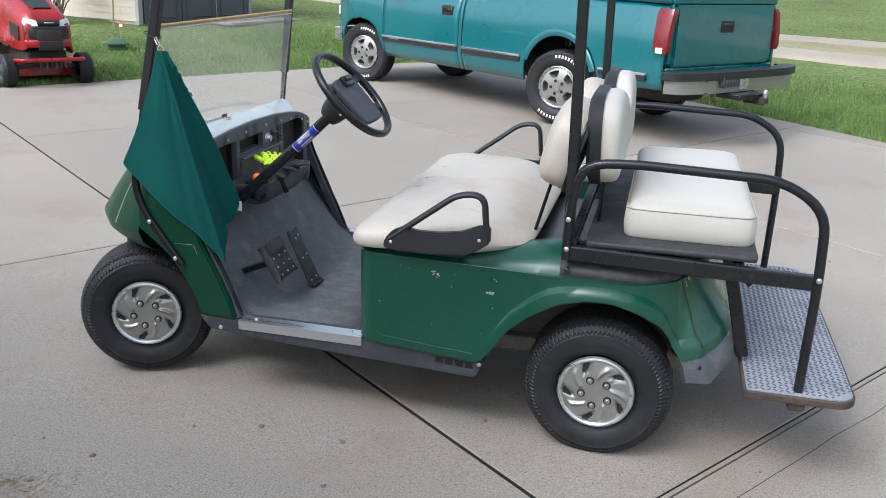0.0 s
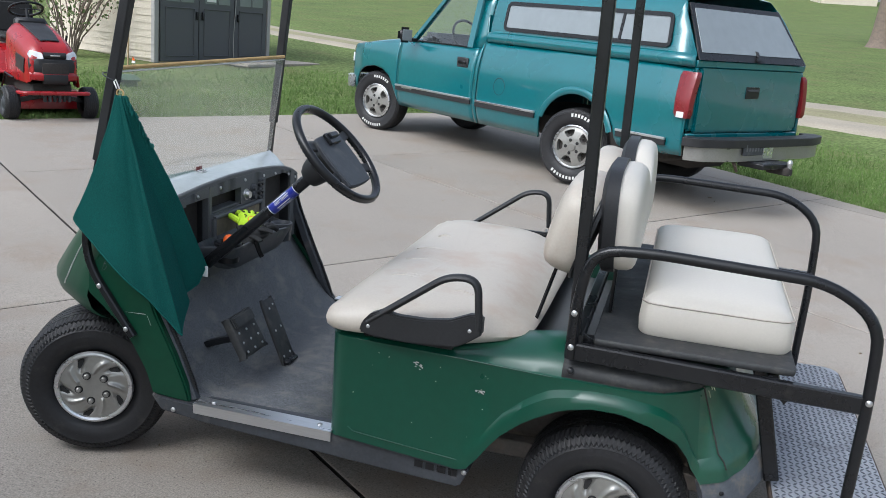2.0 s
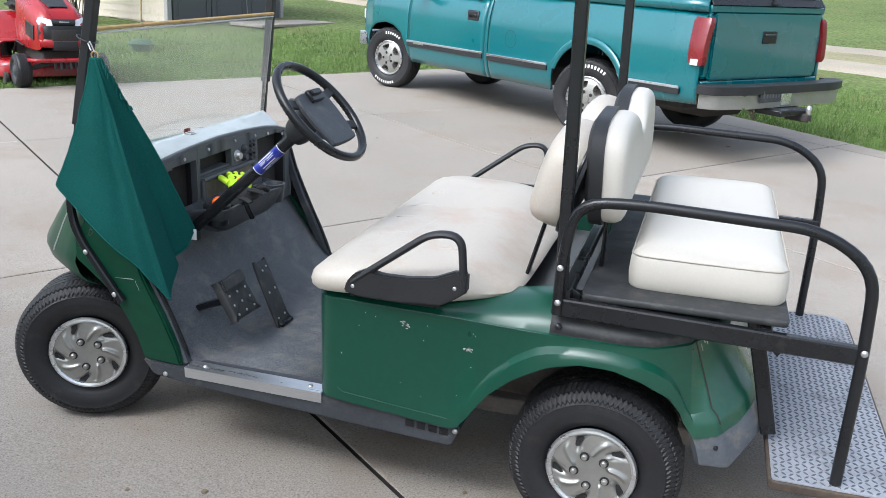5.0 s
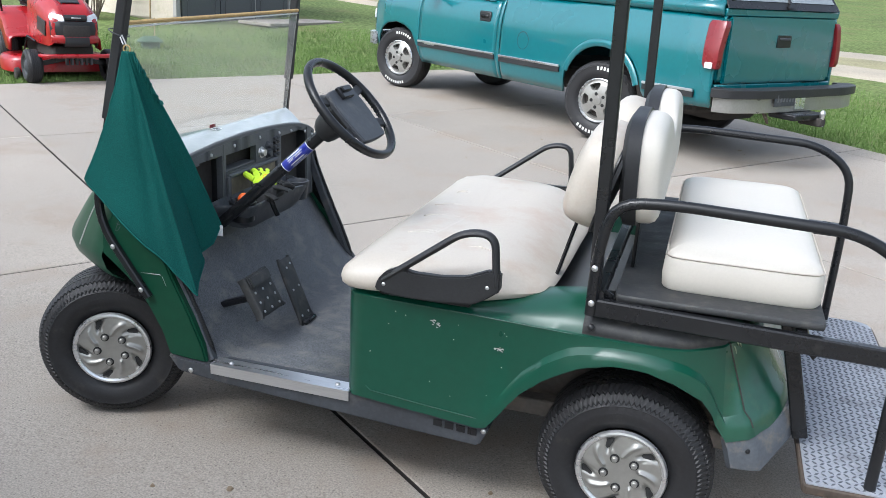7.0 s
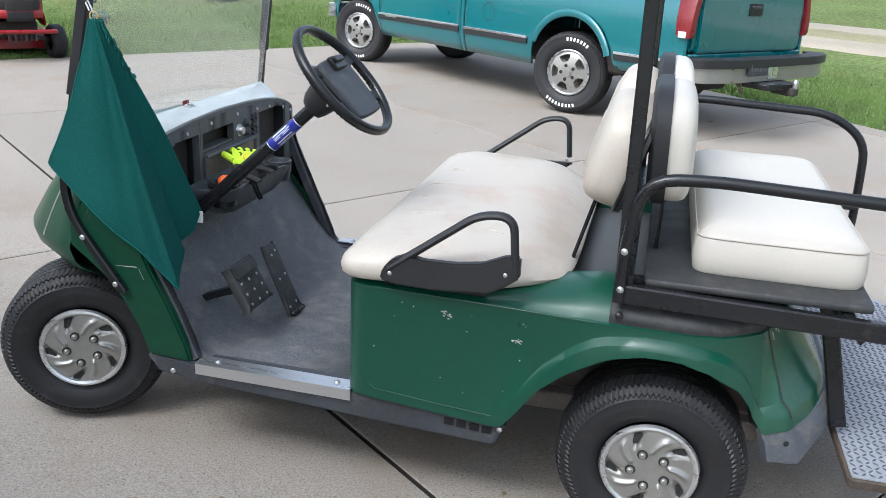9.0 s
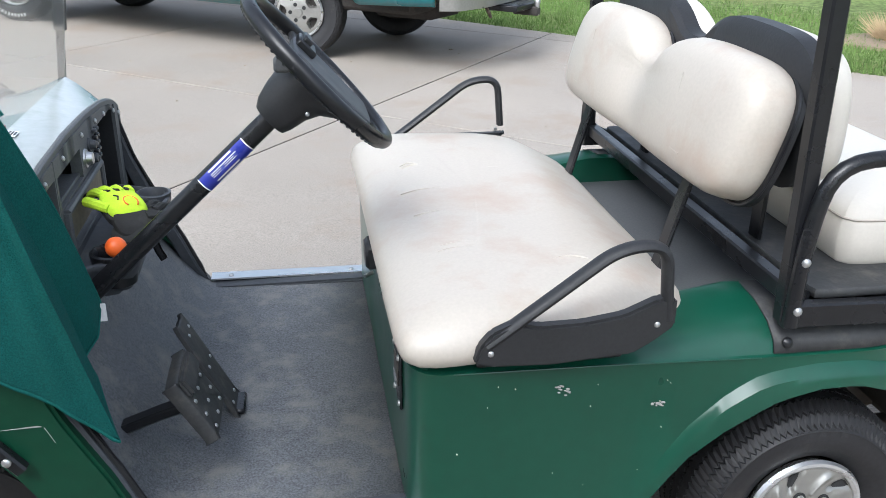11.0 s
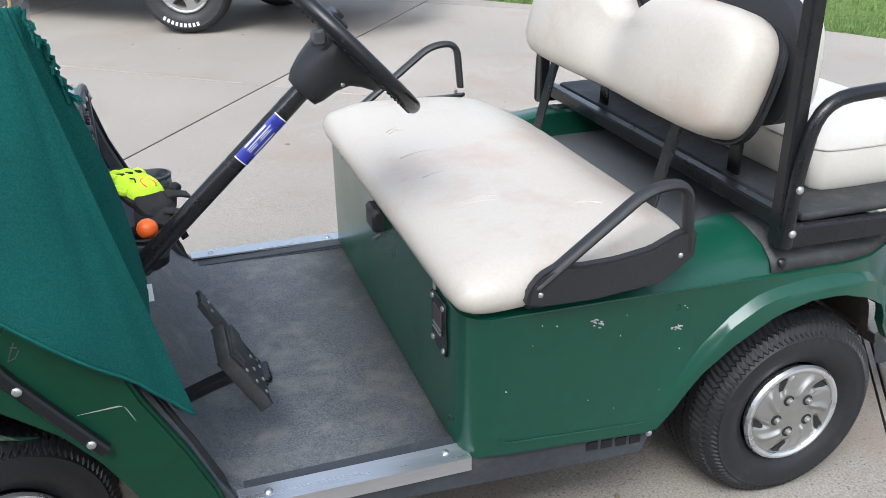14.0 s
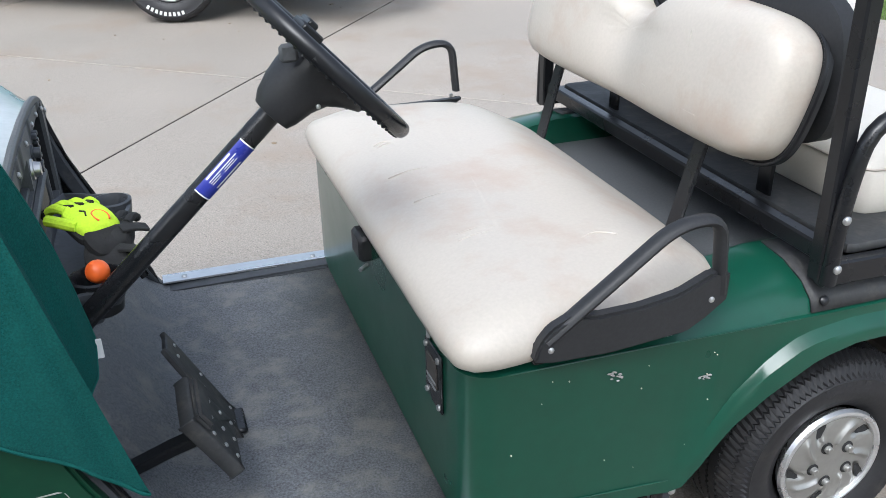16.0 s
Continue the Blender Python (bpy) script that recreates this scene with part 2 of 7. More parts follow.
def fillet(pts, r, n=5):
    """Rounds the inner corners of a polyline."""
    pts = [Vector(p) for p in pts]
    out = [pts[0]]
    for a, b, c in zip(pts, pts[1:], pts[2:]):
        u, w = (a - b), (c - b)
        k = min(r, u.length * 0.48, w.length * 0.48)
        p, q = b + u.normalized() * k, b + w.normalized() * k
        for i in range(n + 1):
            s = i / n
            out.append((1 - s) ** 2 * p + 2 * s * (1 - s) * b + s * s * q)
    out.append(pts[-1])
    return out


def sweep(bm, pts, prof, closed=False, up=(0, 0, 1), mi=0):
    """Sweeps a profile [(a, b)] along a polyline, with caps."""
    pts = [Vector(p) for p in pts]
    up = Vector(up)
    rings = []
    n = len(pts)
    last = None
    for i, p in enumerate(pts):
        d = (pts[(i + 1) % n] - pts[i - 1]) if closed else (pts[min(i + 1, n - 1)] - pts[max(i - 1, 0)])
        d.normalize()
        if last is None:
            s = d.cross(up)
            if s.length < 1e-3:
                s = d.cross(Vector((1, 0, 0)))
        else:
            s = last - d * last.dot(d)
        s.normalize()
        last = s
        t = s.cross(d).normalized()
        rings.append([bm.verts.new(p + s * a + t * b) for a, b in prof])
    m = len(prof)
    for i in range(n if closed else n - 1):
        r0, r1 = rings[i], rings[(i + 1) % n]
        for j in range(m):
            f = bm.faces.new((r0[j], r0[(j + 1) % m], r1[(j + 1) % m], r1[j]))
            f.material_index = mi
    if not closed:
        for r in (rings[0], rings[-1]):
            f = bm.faces.new(r)
            f.material_index = mi
    return bm


def circle(r, n=10):
    return [(r * math.cos(2 * math.pi * i / n), r * math.sin(2 * math.pi * i / n)) for i in range(n)]


def square(w, h, c=0.004):
    return [(w / 2 - c, -h / 2), (w / 2, -h / 2 + c), (w / 2, h / 2 - c), (w / 2 - c, h / 2), (-w / 2 + c, h / 2), (-w / 2, h / 2 - c), (-w / 2, -h / 2 + c), (-w / 2 + c, -h / 2)]


def tube(pts, r, n=10, bend=0.0, closed=False, bm=None):
    bm = bm or bmesh.new()
    return sweep(bm, fillet(pts, bend) if bend else pts, circle(r, n), closed)


def bar(pts, w, h, bend=0.0, up=(0, 0, 1), bm=None, c=0.004):
    bm = bm or bmesh.new()
    return sweep(bm, fillet(pts, bend) if bend else pts, square(w, h, c), False, up)


def surf(bm, rows, cu=False, cv=False, mi=0):
    """Quads over rows of points; cu closes each row, cv closes the rows."""
    vs = [[bm.verts.new(p) for p in r] for r in rows]
    for i in range(len(vs) if cv else len(vs) - 1):
        a, b = vs[i], vs[(i + 1) % len(vs)]
        for j in range(len(a) if cu else len(a) - 1):
            k = (j + 1) % len(a)
            f = bm.faces.new((a[j], a[k], b[k], b[j]))
            f.material_index = mi
    return vs


def lathe(bm, prof, n=32, m=Matrix(), mi=0, cap=True):
    """Turns a profile [(radius, height)] about the local z axis."""
    rows = [[m @ Vector((r * math.cos(2 * math.pi * i / n), r * math.sin(2 * math.pi * i / n), h)) for i in range(n)] for r, h in prof]
    vs = surf(bm, rows, cu=True, mi=mi)
    if cap:
        for r, ring in ((prof[0], vs[0]), (prof[-1], vs[-1])):
            if r[0] > 1e-5:
                f = bm.faces.new(ring)
                f.material_index = mi
    return bm


def box(c, s, bev=0.004, bm=None, m=None, mi=0, seg=1):
    """A box of size s about c with rounded edges."""
    bm2 = bmesh.new()
    bmesh.ops.create_cube(bm2, size=1)
    for v in bm2.verts:
        v.co = Vector((v.co.x * s[0], v.co.y * s[1], v.co.z * s[2]))
    if bev:
        bmesh.ops.bevel(bm2, geom=bm2.edges[:], offset=min(bev, min(s) * 0.45), segments=seg, affect="EDGES")
    for v in bm2.verts:
        v.co = (m @ v.co if m else v.co) + Vector(c)
    return join(bm, bm2, mi)


def join(bm, other, mi=0):
    if bm is None:
        for f in other.faces:
            f.material_index = mi or f.material_index
        return other
    vs = {v: bm.verts.new(v.co) for v in other.verts}
    for f in other.faces:
        g = bm.faces.new([vs[v] for v in f.verts])
        g.material_index = mi or f.material_index
    other.free()
    return bm


def prism(poly, place, w0, w1, bev=0.0, bm=None, mi=0):
    """Extrudes a 2D polygon; place(u, v, w) gives the point."""
    b = bmesh.new()
    lo = [b.verts.new(place(u, v, w0)) for u, v in poly]
    hi = [b.verts.new(place(u, v, w1)) for u, v in poly]
    n = len(poly)
    b.faces.new(lo), b.faces.new(hi[::-1])
    for i in range(n):
        b.faces.new((lo[i], lo[(i + 1) % n], hi[(i + 1) % n], hi[i]))
    bmesh.ops.recalc_face_normals(b, faces=b.faces)
    if bev:
        bmesh.ops.bevel(b, geom=b.edges[:], offset=bev, segments=2, affect="EDGES")
    return join(bm, b, mi)


def xz(u, v, w):
    return (u, w, v)


def yz(u, v, w):
    return (w, u, v)


def smooth_loop(pts, n=6):
    """A closed Catmull-Rom curve through 2D points."""
    out = []
    m = len(pts)
    for i in range(m):
        p0, p1, p2, p3 = [Vector(pts[(i + k) % m]) for k in (-1, 0, 1, 2)]
        for j in range(n):
            t = j / n
            out.append(0.5 * ((2 * p1) + (p2 - p0) * t + (2 * p0 - 5 * p1 + 4 * p2 - p3) * t * t + (3 * p1 - p0 - 3 * p2 + p3) * t ** 3))
    return out


def inset(loop, d):
    """Offsets a closed 2D loop inward by d."""
    n = len(loop)
    area = sum(loop[i][0] * loop[(i + 1) % n][1] - loop[(i + 1) % n][0] * loop[i][1] for i in range(n))
    sgn = 1 if area > 0 else -1
    out = []
    for i in range(n):
        e = Vector(loop[(i + 1) % n]) - Vector(loop[i - 1])
        e.normalize()
        out.append(Vector(loop[i]) + Vector((-e.y, e.x)) * d * sgn)
    return out


def cushion(loop, levels, place, crown=0.0, bm=None):
    """A padded block: rings of the loop, inset and raised by levels [(inset, height)], closed at both ends."""
    bm = bm or bmesh.new()
    cx = sum(p[0] for p in loop) / len(loop)
    cy = sum(p[1] for p in loop) / len(loop)
    rows = []
    for d, h in levels:
        base = inset(loop, min(d, 0.008))
        e = max(0.0, d - 0.008)
        hx = max(abs(p.x - cx) for p in base)
        hy = max(abs(p.y - cy) for p in base)
        kx, ky = max(0.12, 1 - e / hx), max(0.12, 1 - e / hy)
        rows.append([place(cx + (p.x - cx) * kx, cy + (p.y - cy) * ky, h) for p in base])
    last = rows[-1]
    mid = sum((Vector(p) for p in last), Vector()) / len(last)
    for k in (0.75, 0.5, 0.25, 0.06):
        rows.append([mid + (Vector(p) - mid) * k for p in last])
    vs = surf(bm, rows, cu=True)
    bm.faces.new(vs[0])
    bm.faces.new(vs[-1][::-1])
    return bm


def ease(t):
    t = max(0.0, min(1.0, t))
    return t * t * (3 - 2 * t)


def interp(x, tab):
    """Linear interpolation in a table [(x, y)]."""
    if x <= tab[0][0]:
        return tab[0][1]
    for (a, b), (c, d) in zip(tab, tab[1:]):
        if x <= c:
            return b + (d - b) * (x - a) / (c - a)
    return tab[-1][1]


def rivets(bm, pts, r, normal, mi=0):
    """Dome heads at points."""
    q = Vector(normal).to_track_quat("Z", "Y").to_matrix().to_4x4()
    for p in pts:
        lathe(bm, [(r, -0.001), (r, r * 0.25), (r * 0.7, r * 0.55), (0.0004, r * 0.65)], 10, Matrix.Translation(p) @ q, mi)
    return bm


def bolts(name, pts, r, normal, material, parent):
    """Dome heads, each an object on one mesh."""
    first = None
    for p in pts:
        if first is None:
            first = part(name, rivets(bmesh.new(), [(0, 0, 0)], r, normal), material, parent)
            first.location = p
        else:
            o = new(name, first.data)
            o.parent, o.location = parent, p


# ---- ground ----
def rise(x, y):
    s = max(0.0, math.hypot(x - 1.7, y + 2.7) - 11)
    s = min(s, 160)
    return 0.012 * max(-30, min(y, 60)) + 0.04 * s * s / (s + 4) + 0.05 * max(0.0, s - 90)


DRIVE = [(-9.0, -0.5), (-5.35, 4.95), (-2.9, 9.05), (-1.3, 10.6), (0.4, 9.7), (2.4, 7.65), (3.75, 6.35), (5.0, 5.15), (5.85, 3.95), (8.8, -2), (6, -9), (-6, -9)]


def drive_gap(x, y):
    """Distance outside the driveway's edge, negative inside."""
    g = -1e9
    n = len(DRIVE)
    for i in range(n):
        a, b = Vector(DRIVE[i]), Vector(DRIVE[(i + 1) % n])
        e = (b - a).normalized()
        g = max(g, -e.y * (x - a.x) + e.x * (y - a.y))
    return g


def axis_steps():
    v = [i * 0.4 for i in range(-40, 41)]
    s, x = 0.5, 16.0
    while x < 900:
        x += s
        s *= 1.22
        v.append(x)
        v.append(-x)
    return sorted(v)


def build_ground():
    bm = bmesh.new()
    rows = []
    for y in axis_steps():
        r = []
        for x in axis_steps():
            g = drive_gap(x, y)
            k = min(1, max(0, (g + 0.1) / 0.4))
            z = rise(x, y) + (-0.06 * (1 - k)) + k * 0.012 * noise.noise((x * 0.9, y * 0.9, 0))
            r.append((x, y, z - 0.005))
        rows.append(r)
    surf(bm, rows)
    ob = part("ground", bm, LAWN)
    tagged(ob, "short green lawn with patchy darker turf", "lawn", kind="structure")


build_ground()


def build_shade_wall():
    """Plain unseen wall, added behind the camera to shade the near ground."""
    ob = part("wall_house", box((-4.6, -4.1, 1.95), (10.0, 0.25, 4.3), 0.01), SIDING)
    tagged(ob, "unseen plain cream wall added to shade the near driveway", "wall", kind="structure")


build_shade_wall()

# ---- golf cart ----
CART = pose(-0.0026, 0.0173, 0.003, 0.675, -0.841, 0.063)
cart = thing("golf_cart", CART, "dark green golf cart with cream seats and black rear seat frame", "golf cart")
WHEEL_Z = 0.235


def crown(R, zf):
    """Outer radius of a tyre across its width, rounded at the shoulders."""
    return R - 0.034 * max(0.0, (abs(zf) - 0.5) / 0.45) ** 2.2


def tyre_mesh(R, W, bead):
    """A tyre's carcass about the local z axis, outer side at +z."""
    h = W / 2
    half = [(bead, 0.72), (bead + 0.012, 0.86), (bead + 0.027, 0.925), (bead + 0.031, 0.955), ((bead + R) / 2, 1.0), (R - 0.048, 0.975), (R - 0.044, 0.99)]
    half += [(crown(R, zf) - 0.007, zf) for zf in (0.93, 0.85, 0.75, 0.6, 0.3, 0.0)]
    prof = [(r, -zf * h) for r, zf in half] + [(r, zf * h) for r, zf in half[::-1][1:]]
    return lathe(bmesh.new(), prof, 72, cap=False)


def tread_mesh(R, W, n=192):
    """Ribs with fine zigzag edges round the carcass."""
    bm = bmesh.new()
    h = W / 2
    ribs = ((-0.88, 0.060), (-0.66, 0.115), (-0.40, 0.105), (-0.13, 0.105), (0.13, 0.105), (0.40, 0.105), (0.66, 0.115), (0.88, 0.060))
    for c, w in ribs:
        rows = []
        for i in range(n):
            a = 2 * math.pi * i / n
            zc = c + (0.030 if i % 2 else -0.030)
            rows.append([(r * math.cos(a), r * math.sin(a), zf * h) for r, zf in ((crown(R, zc - w) - 0.012, zc - w), (crown(R, zc - w), zc - w), (crown(R, zc + w), zc + w), (crown(R, zc + w) - 0.012, zc + w))])
        surf(bm, rows, cv=True)
    return bm


def letters(bm, r0, r1, a0, a1, count, z, gap=0.3, mi=0, depth=0.002):
    """Plain bars in an arc on a sidewall."""
    st = (a1 - a0) / count
    for i in range(count):
        b0, b1 = a0 + st * i, a0 + st * (i + 1 - gap)
        rows = []
        for a in (b0, (b0 + b1) / 2, b1):
            rows.append([(r * math.cos(a), r * math.sin(a), zz) for r, zz in ((r0, z - 0.004), (r0, z + depth), (r1, z + depth - 0.003), (r1, z - 0.004))])
        vs = surf(bm, rows, mi=mi)
        for v in (vs[0], vs[-1]):
            bm.faces.new(v).material_index = mi


def cover_mesh(R=0.126):
    """Wheel cover: shallow satin disc with five comet ridges, five scooped windows and a bright rolled lip."""
    bm = bmesh.new()
    nr, na = 26, 300
    rows = []

    def gap(a, c):
        return (a - c + math.pi / 5) % (2 * math.pi / 5) - math.pi / 5

    for i in range(nr + 1):
        r = 0.002 + (R - 0.016 - 0.002) * i / nr
        t = max(0.0, min(1.0, (r - 0.046) / (R - 0.064)))
        row = []
        for j in range(na):
            a = 2 * math.pi * j / na
            on = ease((r - 0.044) / 0.008)
            ridge = 0.0085 * on * (1 - ease((t - 0.72) / 0.25)) * math.exp(-(gap(a, 0.3 - 0.50 * t) / 0.105) ** 2)
            second = 0.0060 * ease((r - 0.060) / 0.01) * (1 - ease((t - 0.85) / 0.15)) * math.exp(-(gap(a, 0.98 - 0.55 * t) / 0.075) ** 2)
            scoop = -0.0095 * ease((t - 0.22) / 0.3) * (1 - ease((t - 0.93) / 0.07)) * math.exp(-(gap(a, 0.72 - 0.42 * (t - 0.65)) / 0.17) ** 4)
            row.append((r * math.cos(a), r * math.sin(a), 0.008 * (1 - (r / R) ** 2) + ridge + second + scoop))
        rows.append(row)
    vs = surf(bm, rows, cu=True)
    bm.faces.new(vs[0])
    lathe(bm, [(R - 0.018, -0.003), (R - 0.016, 0.005), (R - 0.010, 0.0085), (R - 0.004, 0.007), (R, -0.001), (R - 0.01, -0.02)], 64, cap=False, mi=1)
    return bm


def build_wheels():
    steel = None
    for x, y, dz, side in ((0.0, -0.505, 0.007, -1), (1.670, -0.572, -0.035, -1), (0.0, 0.505, 0.007, 1), (1.670, 0.572, -0.035, 1)):
        m = pose(x, y, WHEEL_Z + dz, 90 if side < 0 else -90, 0, 24 if x < 1 else 0)
        if steel is None:
            b = lathe(bmesh.new(), [(0.112, -0.17), (0.118, -0.16), (0.10, -0.1), (0.10, -0.03), (0.02, -0.02)], 32)
            steel = part("wheel", b, VOID, cart)
            t = tyre_mesh(0.243, 0.225, 0.121)
            tyre = part("tyre", t, RUBBER, steel, "worn black rubber turf tyre")
            tr = part("tread", tread_mesh(0.243, 0.225), RUBBER, steel, "zigzag turf tread", smooth=False)
            tr["kind"] = "stuff"
            for a0 in (1.25, 4.35):
                for i in range(5):
                    lb = bmesh.new()
                    letters(lb, 0.178, 0.202, a0 + 0.125 * i, a0 + 0.125 * i + 0.125, 1, 0.1113, 0.35, 0, 0.0012)
                    b = part("letter_bar", lb, RUBBER, steel)
                    b.matrix_basis = Matrix.Translation((0, 0, -0.104))
            tyre.matrix_basis = tr.matrix_basis = Matrix.Translation((0, 0, -0.104))
            part("wheel_cover", cover_mesh(), [CHROME, ALU], steel, "silver swirl wheel cover with a bright lip")
            for i in range(5):
                # near-black patch stands in for the shade of an opening
                sl = bmesh.new()
                rows = []
                for k in range(9):
                    t = 0.52 + 0.44 * k / 8
                    r = 0.046 + t * 0.062
                    wd = 0.165 * math.sin(math.pi * (0.10 + 0.80 * k / 8)) ** 0.6 * (0.55 + 0.45 * k / 8)
                    a = 2 * math.pi * i / 5 + 0.80 - 0.42 * (t - 0.65)
                    rows.append([(r * math.cos(a + q * wd), r * math.sin(a + q * wd), 0.008 * (1 - (r / 0.126) ** 2) - 0.0095 * ease((t - 0.22) / 0.3) * (1 - ease((t - 0.93) / 0.07)) + 0.0050 + 0.002 * q * q) for q in (-1, -0.5, 0, 0.5, 1)])
                surf(sl, rows)
                part("slot", sl, GLOVE_DARK, steel, "dark patch for the shade in a cover opening")
                a = 2 * math.pi * i / 5 + 0.3
                nut = lathe(bmesh.new(), [(0.0088, 0.004), (0.0088, 0.012), (0.0080, 0.013), (0.0080, 0.016), (0.006, 0.018), (0.0004, 0.0185)], 12)
                at = Matrix.Translation((0.046 * math.cos(a + 0.45), 0.046 * math.sin(a + 0.45), 0.001))
                part("lug_nut", nut, CHROME, steel).matrix_basis = at
                part("lug_ring", lathe(bmesh.new(), [(0.0135, 0.004), (0.0135, 0.0075), (0.0125, 0.0085), (0.0088, 0.0085)], 16, cap=False), GLOVE_DARK, steel).matrix_basis = at
            steel.matrix_basis = m
        else:
            w = steel.copy()
            scene.collection.objects.link(w)
            w.parent, w.matrix_basis = cart, m
            for c in steel.children:
                d = c.copy()
                scene.collection.objects.link(d)
                d.parent = w


build_wheels()

ARCH = [(0.84, 0.298), (1.27, 0.262), (1.30, 0.275), (1.335, 0.335), (1.38, 0.396), (1.45, 0.460), (1.54, 0.510), (1.62, 0.528), (1.70, 0.529), (1.77, 0.504), (1.84, 0.460), (1.87, 0.415), (1.885, 0.378), (1.896, 0.335), (1.96, 0.295)]


def side_y(x):
    """The near side of the rear body, drawn in towards the tail."""
    return -0.597 + 1.6 * max(0.0, x - 1.70) ** 2


def body_path():
    """The rear body's outline in plan, from the middle of its front face round the near side to the middle of its back."""
    p = [(0.858, 0.0), (0.858, -0.2), (0.858, -0.38), (0.858, -0.50)]
    for i in range(1, 7):
        a = math.pi / 2 * i / 6
        p.append((0.918 - 0.06 * math.cos(a), -0.535 - 0.062 * math.sin(a)))
    x = 0.96
    while x < 1.83:
        p.append((x, side_y(x)))
        x += 0.03
    p += [(x, side_y(x)) for x in (1.84, 1.855, 1.87, 1.883, 1.895, 1.908)]
    p += [(1.914, -0.521), (1.918, -0.515), (1.94, -0.490), (1.970, -0.462), (1.998, -0.432), (2.02, -0.398), (2.032, -0.35), (2.036, -0.2), (2.036, 0.0)]
    return p


def rake(x, z):
    """How far the tail leans back towards its foot."""
    return 0.33 * ease((x - 1.885) / 0.029) * (0.56 - z)


def body_rows(x0=-9, x1=9, off=0.0, top_only=False):
    rows = []
    path = body_path()
    for i, (x, y) in enumerate(path):
        if not x0 <= x <= x1:
            continue
        a, b = Vector(path[max(0, i - 1)]), Vector(path[min(len(path) - 1, i + 1)])
        e = (b - a).normalized()
        nrm = Vector((e.y, -e.x))
        if nrm.dot(Vector((x - 1.45, y))) < 0:
            nrm = -nrm
        front = x < 0.9
        zb = 0.288 if front else interp(x, ARCH)
        if x > 1.893:
            zb = interp(x, [(1.893, 0.335), (1.914, 0.358), (1.98, 0.372), (2.03, 0.415), (2.055, 0.48)])
        crease = interp(x, [(0.85, 0.607), (1.2, 0.600), (1.55, 0.588), (1.8, 0.585), (1.92, 0.60), (2.06, 0.60)])
        top = interp(x, [(0.85, 0.632), (1.15, 0.634), (1.32, 0.638), (1.40, 0.650), (1.50, 0.666), (1.6, 0.664), (1.9, 0.655), (2.06, 0.64)])
        arch = max(0, 1 - abs(x - 1.66) / 0.42) if not front else 0
        flare = 0.027 * min(1, arch * 1.9)
        sec = []
        if not top_only:
            dz = crease - zb
            lip = 0.02 if arch > 0.02 else 0.008
            bw = min(0.050, dz * 0.5)
            sec += [(flare - lip, zb + 0.012), (flare, zb), (flare, zb + bw * 0.12), (flare * 0.96, zb + bw * 0.5), (flare * 0.82, zb + bw * 0.92), (flare * 0.10, zb + bw + min(0.012, dz * 0.2)), (0.0, crease - 0.004), (0.001, crease)]
        inn = 0.012 if front else 1.0
        drop = top - crease
        sec += [(-0.005, crease + 0.003), (-0.014 * (0.3 if front else 1), crease + drop * 0.35), (-0.045 * (0.3 if front else 1), crease + drop * 0.68), (-0.10 * (0.3 if front else 1), crease + drop * 0.92), (-0.165 * (0.3 if front else 1), top)]
        if not front and not top_only:
            sec += [(-0.18, top - 0.006), (-0.185, top - 0.09)]
        elif not top_only:
            sec += [(-0.06, top), (-0.07, top - 0.09)]
        lean = 0.20 * ease((x - 1.914) / 0.10)
        rows.append([(x + nrm.x * (o + off) - lean * max(0.0, z - 0.44) + rake(x, z), y + nrm.y * (o + off), z + off * (0.8 if k > 8 or top_only else 0)) for k, (o, z) in enumerate(sec)])
    return rows


def mirrored(rows):
    return rows + [[(x, -y, z) for x, y, z in r] for r in rows[::-1][1:-1]]


